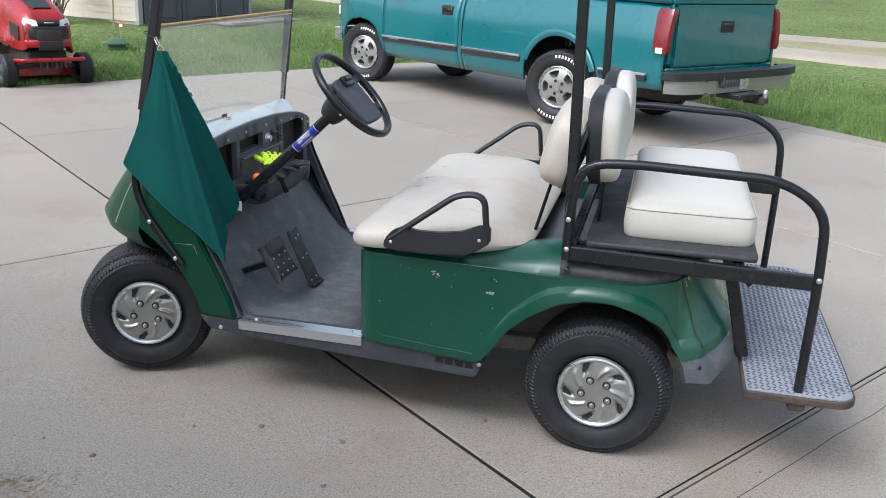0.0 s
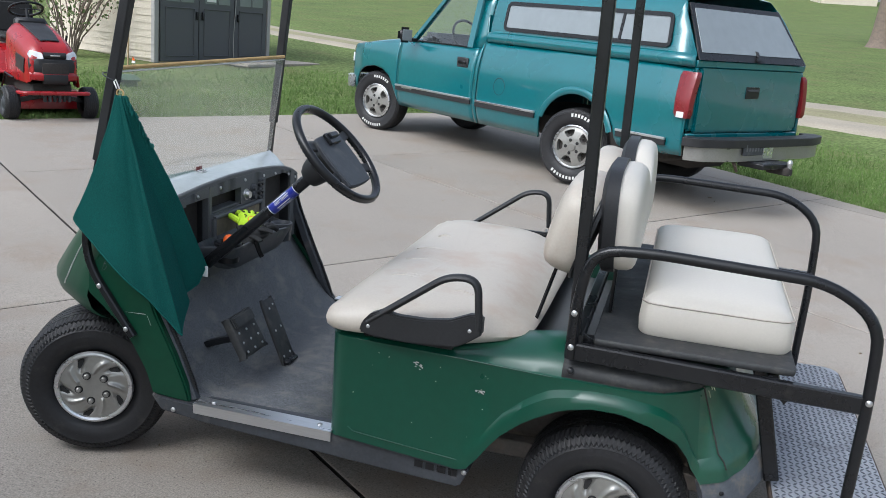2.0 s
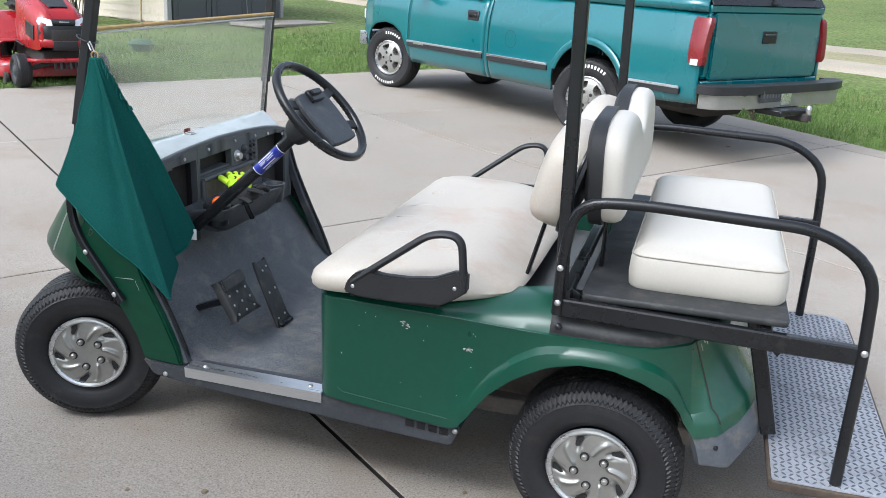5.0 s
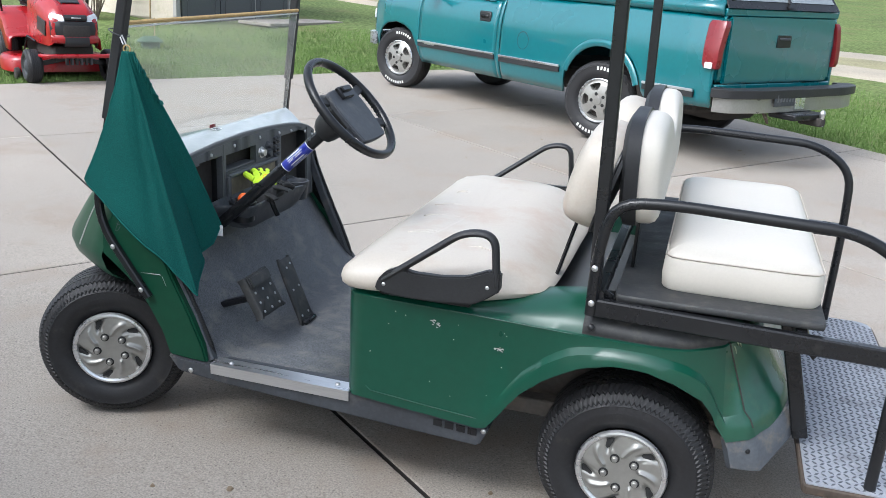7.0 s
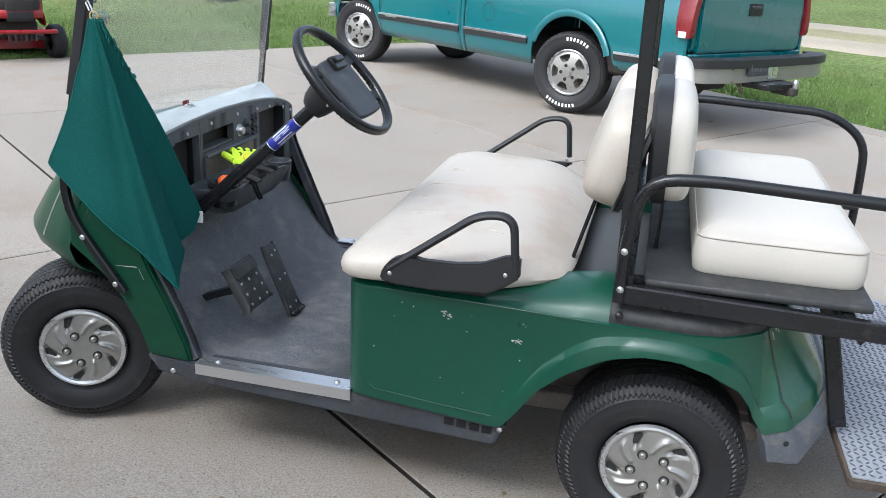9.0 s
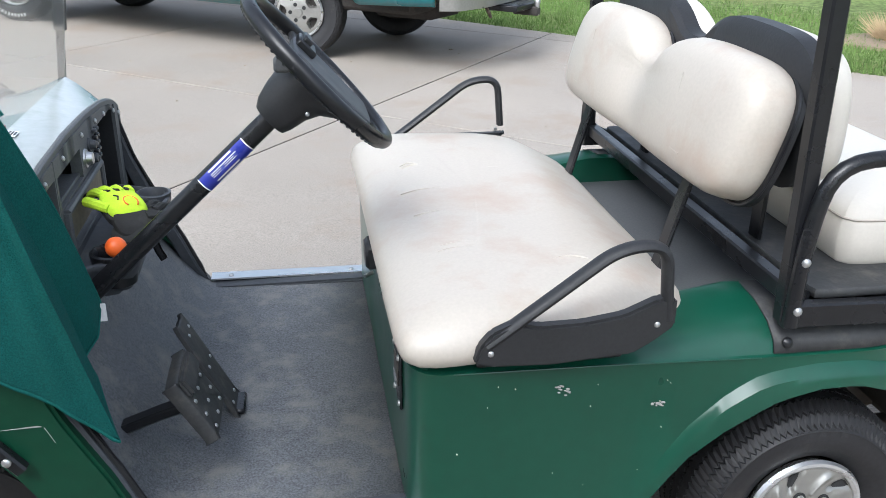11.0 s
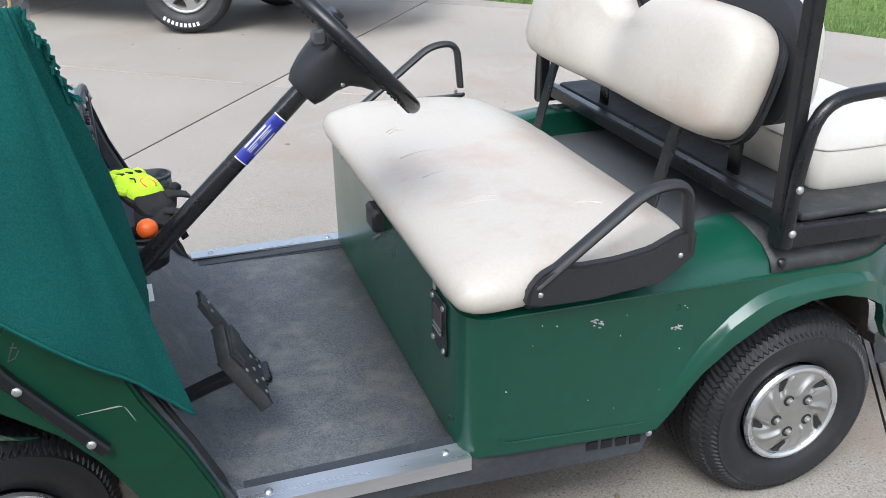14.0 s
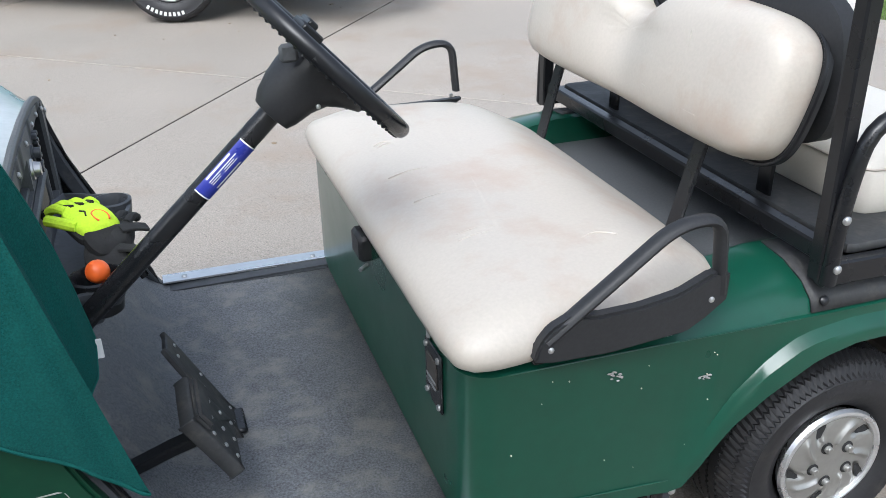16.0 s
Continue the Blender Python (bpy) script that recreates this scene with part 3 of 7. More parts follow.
def build_rear_body():
    bm = bmesh.new()
    surf(bm, mirrored(body_rows()), cv=True)
    for f in bm.faces:
        c = f.calc_center_median()
        f.material_index = 1 if c.x > 1.90 and c.z > 0.3 and max(v.co.x for v in f.verts) > 1.912 else 0
    part("rear_body", bm, [GREEN, FADED_SKYLIT_GREEN], cart, "glossy dark green body with scratches, rear corners faded and paled with painted sky sheen")
    # seam and pale scrapes at the rear corners
    for s in (-1, 1):
        seam = [r for r in body_rows(1.9135, 1.9185, 0.0006)][0][3:12]
        part("corner_seam", tube([(x, -s * y, z) for x, y, z in seam], 0.0022, 5), VOID, cart, "dark panel seam")
        ra, rb = body_rows(1.917, 1.945, 0.0012)[:2]
        rnd = random.Random(31)
        for k in range(11):
            a = Vector(ra[7]).lerp(Vector(rb[7]), rnd.uniform(0.25, 0.95)) + Vector((0, 0, rnd.uniform(-0.030, 0.004)))
            d = Vector((rnd.uniform(-0.003, 0.004), 0, -rnd.uniform(0.006, 0.020)))
            d.x -= 0.33 * d.z
            part("scrape", tube([Vector((p.x, -s * p.y, p.z)) for p in (a, a + d * 0.5 + Vector((0.001, 0, 0)), a + d)], rnd.uniform(0.0010, 0.0022), 5), DRY_PAINT, cart)
    for s in (-1, 1):
        line = [(x, s * 0.5985, interp(x, [(0.85, 0.607), (1.2, 0.600), (1.55, 0.588)])) for x in [0.935 + 0.03 * k for k in range(20)]]
        part("body_bead", tube(line, 0.0014, 6), GREEN, cart, "thin moulded bead along the body side")
        line = [(x, s * 0.5985, z) for x, z in ((0.930, 0.330), (0.945, 0.318), (1.10, 0.304), (1.262, 0.292))]
        part("body_bead", tube(line, 0.0014, 6), GREEN, cart)
    for s in (-1, 1):
        bm = bmesh.new()
        rows = [[(x, -s * y, z) for x, y, z in r] for r in body_rows(1.525, 1.93, 0.004, True)]
        surf(bm, rows)
        ob = part("fender_cover", bm, PEDAL, cart, "black plastic fender cover")
        md = ob.modifiers.new("thick", "SOLIDIFY")
        md.thickness = 0.004
        bolts("bolt", [(1.552, s * 0.596, 0.616)], 0.010, (0, s, 0.5), BLACK, cart)
    part("well_floor", box((1.66, 0, 0.585), (0.66, 0.84, 0.012), 0.003), DASH, cart, "grey bag well floor")
    # dark bumper strip under the tail
    path = [p for p in body_path() if p[0] > 1.89]
    path = path + [(x, -y) for x, y in path[::-1][1:]]
    rows = []
    n = len(path)
    for i, (x, y) in enumerate(path):
        a, b = Vector(path[max(0, i - 1)]), Vector(path[min(n - 1, i + 1)])
        e = (b - a).normalized()
        nx, ny = e.y, -e.x
        if nx * (x - 1.45) + ny * y < 0:
            nx, ny = -nx, -ny
        zl = interp(x, [(1.89, 0.254), (1.914, 0.252), (1.94, 0.268), (1.975, 0.295), (2.01, 0.320), (2.04, 0.345)])
        zt = interp(x, [(1.89, 0.335), (1.914, 0.362), (1.98, 0.380), (2.03, 0.425), (2.055, 0.49)])
        rows.append([(x + nx * o + 0.33 * (0.56 - z) - 0.06 * (1 - ease((x - 1.89) / 0.024)), y + ny * o, z) for o, z in ((0.0, zl), (0.016, zl + 0.010), (0.022, zt - 0.025), (0.014, zt - 0.004), (-0.004, zt), (-0.01, zl))])
    bm = bmesh.new()
    vs = surf(bm, rows, cu=True)
    bm.faces.new(vs[0]), bm.faces.new(vs[-1][::-1])
    bs = part("bumper_strip", bm, BUMPER, cart, "scuffed grey rear bumper strip")
    bolts("bolt", [(1.985, s * 0.545, 0.318) for s in (-1, 1)], 0.007, (0.6, -1, 0), BLACK, bs)
    for s in (-1, 1):
        rows = [[(x, s * y, z + 0.012) for y in (min(0.585, -0.012 - side_y(min(x, 1.92))), 0.49, 0.36, 0.24)] for x, z in ARCH[2:]]
        rows.append([(1.985, s * y, 0.26) for y in (0.47, 0.42, 0.36, 0.24)])
        bm = bmesh.new()
        surf(bm, rows)
        part("wheel_well", bm, WELL, cart, "dirty black wheel well")
    # chassis seen through the arches
    bm = box((1.62, 0, 0.42), (0.70, 0.70, 0.30), 0.02)
    box((0.62, 0, 0.235), (1.2, 0.80, 0.08), 0.01, bm)
    box((-0.03, 0, 0.42), (0.36, 0.60, 0.20), 0.02, bm)
    tube([(1.664, -0.42, WHEEL_Z), (1.664, 0.42, WHEEL_Z)], 0.035, 10, bm=bm)
    tube([(0.0, -0.36, WHEEL_Z), (0.0, 0.36, WHEEL_Z)], 0.022, 10, bm=bm)
    bar([(1.2, -0.44, 0.29), (1.93, -0.44, 0.29)], 0.05, 0.05, bm=bm)
    bar([(1.2, 0.44, 0.29), (1.93, 0.44, 0.29)], 0.05, 0.05, bm=bm)
    part("chassis", bm, WELL, cart, "dirty black steel chassis")


build_rear_body()


def build_floor():
    # rocker panels, sill trims, floor mat
    for s in (-1, 1):
        poly = [(0.262, 0.30), (0.30, 0.252), (0.45, 0.236), (1.02, 0.206), (1.27, 0.196), (1.30, 0.262), (0.90, 0.294), (0.42, 0.292)]
        bm = prism(poly, xz, s * 0.50, s * 0.583, 0.006)
        rk = part("rocker_panel", bm, TRIM, cart, "scuffed dark grey rocker panel")
        bolts("bolt", [(0.345, s * 0.584, 0.262), (1.283, s * 0.584, 0.248)], 0.008, (0, s, 0), STEEL, rk)
        b = bmesh.new()
        for i in range(4):
            x0 = 1.135 + i * 0.034
            k = 0.252 - (x0 - 1.1) * 0.07
            poly = [(x0, k - 0.011), (x0 + 0.026, k - 0.012), (x0 + 0.026, k + 0.008), (x0, k + 0.009)]
            prism(poly, xz, s * 0.58, s * 0.5855, 0, b)
        part("emblem", b, BLACK, rk, "embossed black plastic emblem bars")
        prof = [(-0.0, 0.290), (-0.002, 0.297), (0.05, 0.299), (0.05, 0.294), (0.006, 0.291), (0.006, 0.266), (0.0, 0.264)]
        bm = bmesh.new()
        rows = [[(x, s * (0.590 - o), z + 0.003 - (x - 0.42) * 0.008) for o, z in prof] for x in (0.418, 0.424, 0.55, 0.7, 0.868, 0.874)]
        vs = surf(bm, rows, cu=True)
        bm.faces.new(vs[0]), bm.faces.new(vs[-1][::-1])
        sl = part("sill_trim", bm, ALU, cart, "brushed aluminium sill trim")
        bolts("rivet", [(0.475, s * 0.562, 0.301), (0.828, s * 0.562, 0.298)], 0.008, (0, 0, 1), STEEL, sl)
    bm = bmesh.new()
    sec = [(0.862, 0.283), (0.60, 0.286), (0.46, 0.288), (0.42, 0.294), (0.385, 0.325), (0.33, 0.392), (0.26, 0.482), (0.20, 0.565), (0.19, 0.60)]
    rows = []
    for i in range(25):
        y = -0.548 + 1.096 * i / 24
        rows.append([(x, y, z + 0.0012 * noise.noise((x * 14, y * 14, 0))) for x, z in sec])
    surf(bm, rows)
    ob = part("floor_mat", bm, MAT_RUBBER, cart, "worn grey rubber floor mat with dried mud")
    md = ob.modifiers.new("thick", "SOLIDIFY")
    md.thickness = 0.01


build_floor()


def tip(y):
    return interp(abs(y), [(0, -0.33), (0.2, -0.31), (0.35, -0.25), (0.45, -0.17), (0.52, -0.07), (0.56, 0.0), (0.575, 0.04)])


def crest(y):
    return interp(abs(y), [(0, 0.888), (0.2, 0.882), (0.35, 0.870), (0.45, 0.855), (0.52, 0.835), (0.56, 0.815), (0.575, 0.79)])


FALL = [(0, 0), (0.25, 0.02), (0.4, 0.045), (0.5, 0.09), (0.6, 0.19), (0.7, 0.35), (0.82, 0.58), (0.92, 0.80), (1.0, 1.0)]


def cowl_line(y):
    xt, zt = tip(y), crest(y)
    tab = [(f, d) for f, d in FALL]
    out = []
    for j in range(25):
        f = 1 - (1 - j / 24) ** 1.25
        d = (interp(f - 0.03, tab) + interp(f, tab) + interp(min(1, f + 0.03), tab)) / 3 if j < 24 else 1.0
        out.append((0.19 + (xt - 0.19) * f, y, zt - (zt - 0.585) * d))
    return out


def build_cowl():
    bm = bmesh.new()
    rows = []
    for i in range(41):
        y = 0.575 * math.sin(math.pi / 2 * (i / 20 - 1))
        xt, zt = tip(y), crest(y)
        row = cowl_line(y)
        row += [(xt + 0.015, y, 0.548), (xt + 0.05, y, 0.525), (max(xt + 0.08, 0.05), y * 0.99, 0.52)]
        rows.append(row)
    surf(bm, rows)
    nose = part("front_cowl", bm, FRONT_GREEN, cart, "glossy green moulded front cowl")
    for s in (-1, 1):
        poly = [(0.19, 0.80), (0.12, 0.76), (0.05, 0.68), (0.045, 0.60), (0.09, 0.565), (0.15, 0.515), (0.20, 0.45), (0.245, 0.37), (0.268, 0.30), (0.40, 0.292), (0.385, 0.345), (0.345, 0.44), (0.285, 0.56), (0.235, 0.69), (0.205, 0.80)]
        bm = prism(poly, xz, s * 0.548, s * 0.579, 0.006)
        side = part("cowl_side", bm, FRONT_GREEN, cart, "scratched green side panel of the cowl")
        liner = prism([(u + 0.012, v) for u, v in poly[:1] + poly[-6:]] + [(0.16, 0.55)], xz, s * 0.538, s * 0.546, 0.002)
        part("side_liner", liner, PLASTIC, cart, "black plastic inner side liner")
        bm = bmesh.new()
        sweep(bm, [(0.205, s * 0.545, 0.75), (0.230, s * 0.545, 0.67), (0.280, s * 0.542, 0.549), (0.336, s * 0.540, 0.430), (0.374, s * 0.542, 0.336), (0.400, s * 0.552, 0.292)], square(0.034, 0.03, 0.005), up=(0, 1, 0))
        part("edge_trim", bm, TRIM, cart, "dark grey plastic edge trim")
        # pale piping line on the nose
        line = [(x, y, z + 0.001) for x, y, z in cowl_line(s * 0.50)]
        bm = tube(line, 0.0030, 6)
        part("piping", bm, SHED_TRIM, nose)
        if s < 0:
            part("scratch", prism([(0.180, 0.5565), (0.252, 0.558), (0.246, 0.5605)], xz, -0.5785, -0.5798), SHED_TRIM, side, "pale wedge shaped scratch through the paint")
            for pts in ([(0.113, 0.710), (0.104, 0.690), (0.099, 0.678), (0.110, 0.682), (0.118, 0.695)], [(0.106, 0.702), (0.116, 0.700)]):
                part("scratch", tube([(u, -0.579, v) for u, v in pts], 0.0012, 5), TRIM, side)
            part("scratch", tube([(0.255, -0.579, 0.556), (0.262, -0.579, 0.540), (0.268, -0.579, 0.525)], 0.0007, 5), SHED_TRIM, side)


build_cowl()


def build_dash():
    dash = box((0.160, 0, 0.70), (0.03, 1.08, 0.26), 0.006)
    dash = part("dashboard", dash, VOID, cart, "dark grey plastic dashboard with open bins")
    # arched face in panels round the open bins
    cells = [(-0.562, -0.50, 0.56, None), (-0.50, -0.30, 0.838, None), (-0.30, -0.158, 0.845, None), (-0.158, -0.136, 0.56, None), (-0.136, 0.073, 0.842, None), (-0.136, 0.073, 0.56, 0.778),
             (0.073, 0.268, 0.56, None), (0.268, 0.495, 0.842, None), (0.268, 0.495, 0.56, 0.62), (0.495, 0.562, 0.56, None)]
    for a, b, lo, hi in cells:
        bm = bmesh.new()
        n = 6
        for i in range(n):
            y0, y1 = a + (b - a) * i / n, a + (b - a) * (i + 1) / n
            t0, t1 = (crest(y0) - 0.004, crest(y1) - 0.004) if hi is None else (hi, hi)
            prism([(y0, lo), (y1, lo), (y1, t1), (y0, t0)], yz, 0.198, 0.222, 0.0, bm)
        bmesh.ops.remove_doubles(bm, verts=bm.verts, dist=0.0002)
        part("fascia_panel", bm, DASH, dash)
    for y in (-0.147, 0.17, 0.5):
        part("bin_wall", box((0.19, y, 0.71), (0.05, 0.012, 0.24), 0.002), PLASTIC, dash)
    part("bin_floor", box((0.185, -0.03, 0.782), (0.06, 0.21, 0.008), 0.002), DASH, dash)
    lip = [(0.212, 0.562 * math.sin(math.pi / 2 * (i / 14 - 1)), crest(0.562 * math.sin(math.pi / 2 * (i / 14 - 1))) - 0.003) for i in range(29)]
    part("dash_lip", bar(lip, 0.028, 0.014, up=(1, 0, 0)), DASH, dash)
    bolts("screw", [(0.224, y, crest(y) - 0.020) for y in (-0.47, -0.36, -0.23, -0.08, 0.10, 0.25, 0.35, 0.47, 0.535)], 0.006, (1, 0, 0.2), STEEL, dash)
    bd = part("back_board", box((0.226, 0.045, 0.722), (0.006, 0.325, 0.072), 0.002), BOARD, dash, "faded tan board in a grey frame")
    for y0, z0, y1, z1 in ((-0.13, 0.686, -0.13, 0.766), (-0.13, 0.766, 0.22, 0.766), (0.22, 0.766, 0.22, 0.686), (-0.13, 0.682, 0.22, 0.682)):
        part("board_frame", bar([(0.228, y0, z0), (0.228, y1, z1)], 0.014, 0.016, up=(1, 0, 0)), DASH, bd)
    for y, z, r in ((0.112, 0.808, 0.016), (0.160, 0.795, 0.013), (0.160, 0.826, 0.012)):
        bm = lathe(bmesh.new(), [(r * 1.4, 0), (r * 1.3, 0.005), (r, 0.006), (r * 0.8, 0.018), (0.0005, 0.019)], 16, Matrix.Translation((0.221, y, z)) @ pose(0, 0, 0, 0, 90, 0))
        part("knob_switch", bm, STEEL if r > 0.015 else TRIM, dash, "small steel switch")
    for i in range(5):
        for y in (0.212, 0.234):
            part("fuse_switch", box((0.226, y, 0.780 + i * 0.016), (0.012, 0.016, 0.010), 0.002), BLACK if i % 2 else TRIM, dash)
    # shallow tray with cup wells
    loop = smooth_loop([(0.224, -0.255), (0.30, -0.26), (0.345, -0.258), (0.374, -0.225), (0.376, -0.10), (0.378, 0.05), (0.392, 0.13), (0.368, 0.195), (0.32, 0.215), (0.224, 0.21)], 3)
    tray = part("tray", cushion(loop, [(0.10, 0.612), (0.070, 0.622), (0.034, 0.645), (0.010, 0.672), (0.0, 0.694), (0.002, 0.702), (0.010, 0.704), (0.018, 0.696), (0.024, 0.672), (0.05, 0.668)], lambda u, v, w: (max(u, 0.224), v, w)), TRIM, dash, "dark grey plastic tray with cup holders")
    for x, y, r, z, mt in ((0.324, -0.208, 0.044, 0.706, BLACK), (0.352, 0.145, 0.038, 0.704, TRIM)):
        bm = lathe(bmesh.new(), [(r * 0.86, z - 0.06), (r + 0.002, z - 0.004), (r + 0.003, z + 0.006), (r - 0.003, z + 0.008), (r - 0.007, z), (r - 0.012, z - 0.03), (0.001, z - 0.03)], 28, Matrix.Translation((x, y, 0)))
        part("cup_holder", bm, mt, tray, "round cup holder")
    part("strap", bar([(0.362, -0.130, 0.712), (0.386, -0.125, 0.702), (0.392, -0.115, 0.67), (0.400, -0.105, 0.645)], 0.016, 0.004, 0.01, up=(0, 1, 0)), BLACK, dash, "short black strap hanging from the tray")


build_dash()

COL_D = Vector((0.735, 0, 0.678))
COL_0 = Vector((0.645, -0.272, 0.983))


def build_steering():
    q = COL_D.to_track_quat("Z", "Y").to_matrix().to_4x4()
    base = COL_0 - COL_D * 0.60
    col = part("steering_column", tube([base, COL_0 + COL_D * 0.02], 0.0190, 18), BLACK, cart, "black steel steering column")
    lab = bmesh.new()
    m = Matrix.Translation(COL_0) @ q
    for lo, hi, mi, r in ((-0.176, -0.061, 0, 0.0197), (-0.176, -0.1737, 1, 0.0200), (-0.0633, -0.061, 1, 0.0200)):
        rows = [[m @ Vector((r * math.cos(a), r * math.sin(a), h)) for a in [radians(-225 + i * 11) for i in range(25)]] for h in (lo, hi)]
        surf(lab, rows, mi=mi)
    marks = [(ca + turn, w, lo, hi) for turn in (-110, -40, 30) for ca, w, lo, hi in ((-104, 10, -0.150, -0.092), (-84, 5, -0.150, -0.085), (-74, 4, -0.150, -0.127), (-74, 4, -0.118, -0.094), (-64, 4, -0.150, -0.129), (-64, 4, -0.120, -0.090))]
    for j, (ca, w, lo, hi) in enumerate(marks):
        rows = [[m @ Vector((0.0202 * math.cos(radians(a)), 0.0202 * math.sin(radians(a)), h)) for a in (ca - w / 2, ca, ca + w / 2)] for h in (lo, hi)]
        surf(lab, rows, mi=1)
    part("sticker", lab, [LABEL_BLUE, WHITE], col, "blue and white sticker wrapped round the column")
    fwd = Vector((-COL_D.z, 0, COL_D.x))
    C = COL_0 + COL_D * 0.126 + Vector((0, -0.008, 0))
    mw = Matrix(((0, fwd.x, COL_D.x, C.x), (1, fwd.y, COL_D.y, C.y), (0, fwd.z, COL_D.z, C.z), (0, 0, 0, 1)))
    # boot: narrow on the column, opening into a cup that runs out under the driver's side of the rim
    boot = bmesh.new()
    rows = []
    for h, rx, up_, dn in ((-0.128, 0.0195, 0.0195, 0.0195), (-0.126, 0.034, 0.034, 0.034), (-0.110, 0.043, 0.044, 0.040), (-0.080, 0.050, 0.052, 0.046), (-0.055, 0.056, 0.055, 0.058), (-0.040, 0.060, 0.056, 0.080), (-0.028, 0.062, 0.056, 0.106), (-0.018, 0.062, 0.055, 0.110), (-0.014, 0.055, 0.050, 0.098)):
        rows.append([mw @ Vector((rx * math.cos(a), (up_ if math.sin(a) > 0 else dn) * math.sin(a), h)) for a in [2 * math.pi * i / 28 for i in range(28)]])
    vs = surf(boot, rows, cu=True)
    boot.faces.new(vs[0]), boot.faces.new(vs[-1][::-1])
    bt = part("column_boot", boot, PLASTIC, cart, "black plastic steering boot")
    bolts("screw", [mw @ Vector((-0.057, -0.03, -0.062))], 0.004, (0, -1, 0), STEEL, bt)
    part("horn_tab", box(mw @ Vector((-0.055, 0.062, -0.030)), (0.030, 0.012, 0.030), 0.006), DASH, bt)
    R = 0.172
    ring = [mw @ Vector((R * math.cos(2 * math.pi * i / 72), R * math.sin(2 * math.pi * i / 72), 0)) for i in range(72)]
    rim = bmesh.new()
    sweep(rim, ring, [(0.0125 * math.cos(2 * math.pi * i / 14), 0.0140 * math.sin(2 * math.pi * i / 14)) for i in range(14)], True, up=COL_D)
    wheel = part("steering_wheel", rim, BLACK, cart, "black plastic steering wheel rim")
    grips = bmesh.new()
    for i in range(72):
        a = 2 * math.pi * i / 72
        p = mw @ Vector((R * math.cos(a), R * math.sin(a), -0.0125))
        lathe(grips, [(0.0005, -0.004), (0.0040, -0.002), (0.0040, 0.002), (0.0005, 0.004)], 6, Matrix.Translation(p))
    part("finger_grip", grips, PLASTIC, wheel, "moulded finger bumps under the rim")["kind"] = "stuff"
    for sd in (-1, 1):
        sp = bmesh.new()
        for o0, o1 in ((0.036, 0.056), (-0.058, -0.080)):
            edge = math.sqrt(R * R - o1 * o1)
            bar([mw @ Vector((sd * 0.055, o0, -0.006)), mw @ Vector((sd * 0.11, (o0 + o1) / 2, -0.007)), mw @ Vector((sd * (edge - 0.002), o1, -0.002))], 0.030, 0.012, bm=sp, up=COL_D, c=0.003)
        bar([mw @ Vector((sd * (R - 0.008), -0.058, -0.003)), mw @ Vector((sd * (R + 0.001), 0.0, -0.003)), mw @ Vector((sd * (R - 0.008), 0.062, -0.003))], 0.018, 0.016, bm=sp, up=COL_D, c=0.004)
        part("spoke", sp, PLASTIC, wheel)
    part("hub_plate", cushion(smooth_loop([(-0.06, -0.095), (0.06, -0.095), (0.07, 0.02), (0.045, 0.052), (-0.045, 0.052), (-0.07, 0.02)], 4), [(0.004, -0.018), (0.0, -0.014), (0.0, -0.002)], lambda u, v, w: mw @ Vector((u, v, w))), PLASTIC, wheel)
    pad = smooth_loop([(-0.072, -0.118), (0.058, -0.118), (0.078, -0.098), (0.090, -0.02), (0.086, 0.040), (0.060, 0.066), (-0.076, 0.066), (-0.100, 0.040), (-0.104, -0.02), (-0.092, -0.098)], 4)
    bm = cushion(pad, [(0.0, 0.0), (0.0, 0.010), (0.004, 0.014), (0.02, 0.0145)], lambda u, v, w: mw @ Vector((u, v, w - 0.004)))
    part("score_pad", bm, TRIM, wheel, "grey score card holder pad")
    cm = Matrix(((0, fwd.x, COL_D.x, 0), (1, fwd.y, COL_D.y, 0), (0, fwd.z, COL_D.z, 0), (0, 0, 0, 1)))
    bm = box((0, 0, 0.004), (0.075, 0.040, 0.014), 0.003)
    box((0, 0.006, 0.014), (0.06, 0.018, 0.012), 0.003, bm)
    bmesh.ops.transform(bm, matrix=Matrix.Translation(C + fwd * 0.048 + COL_D * 0.012) @ cm, verts=bm.verts)
    part("pad_clip", bm, BLACK, wheel)


build_steering()


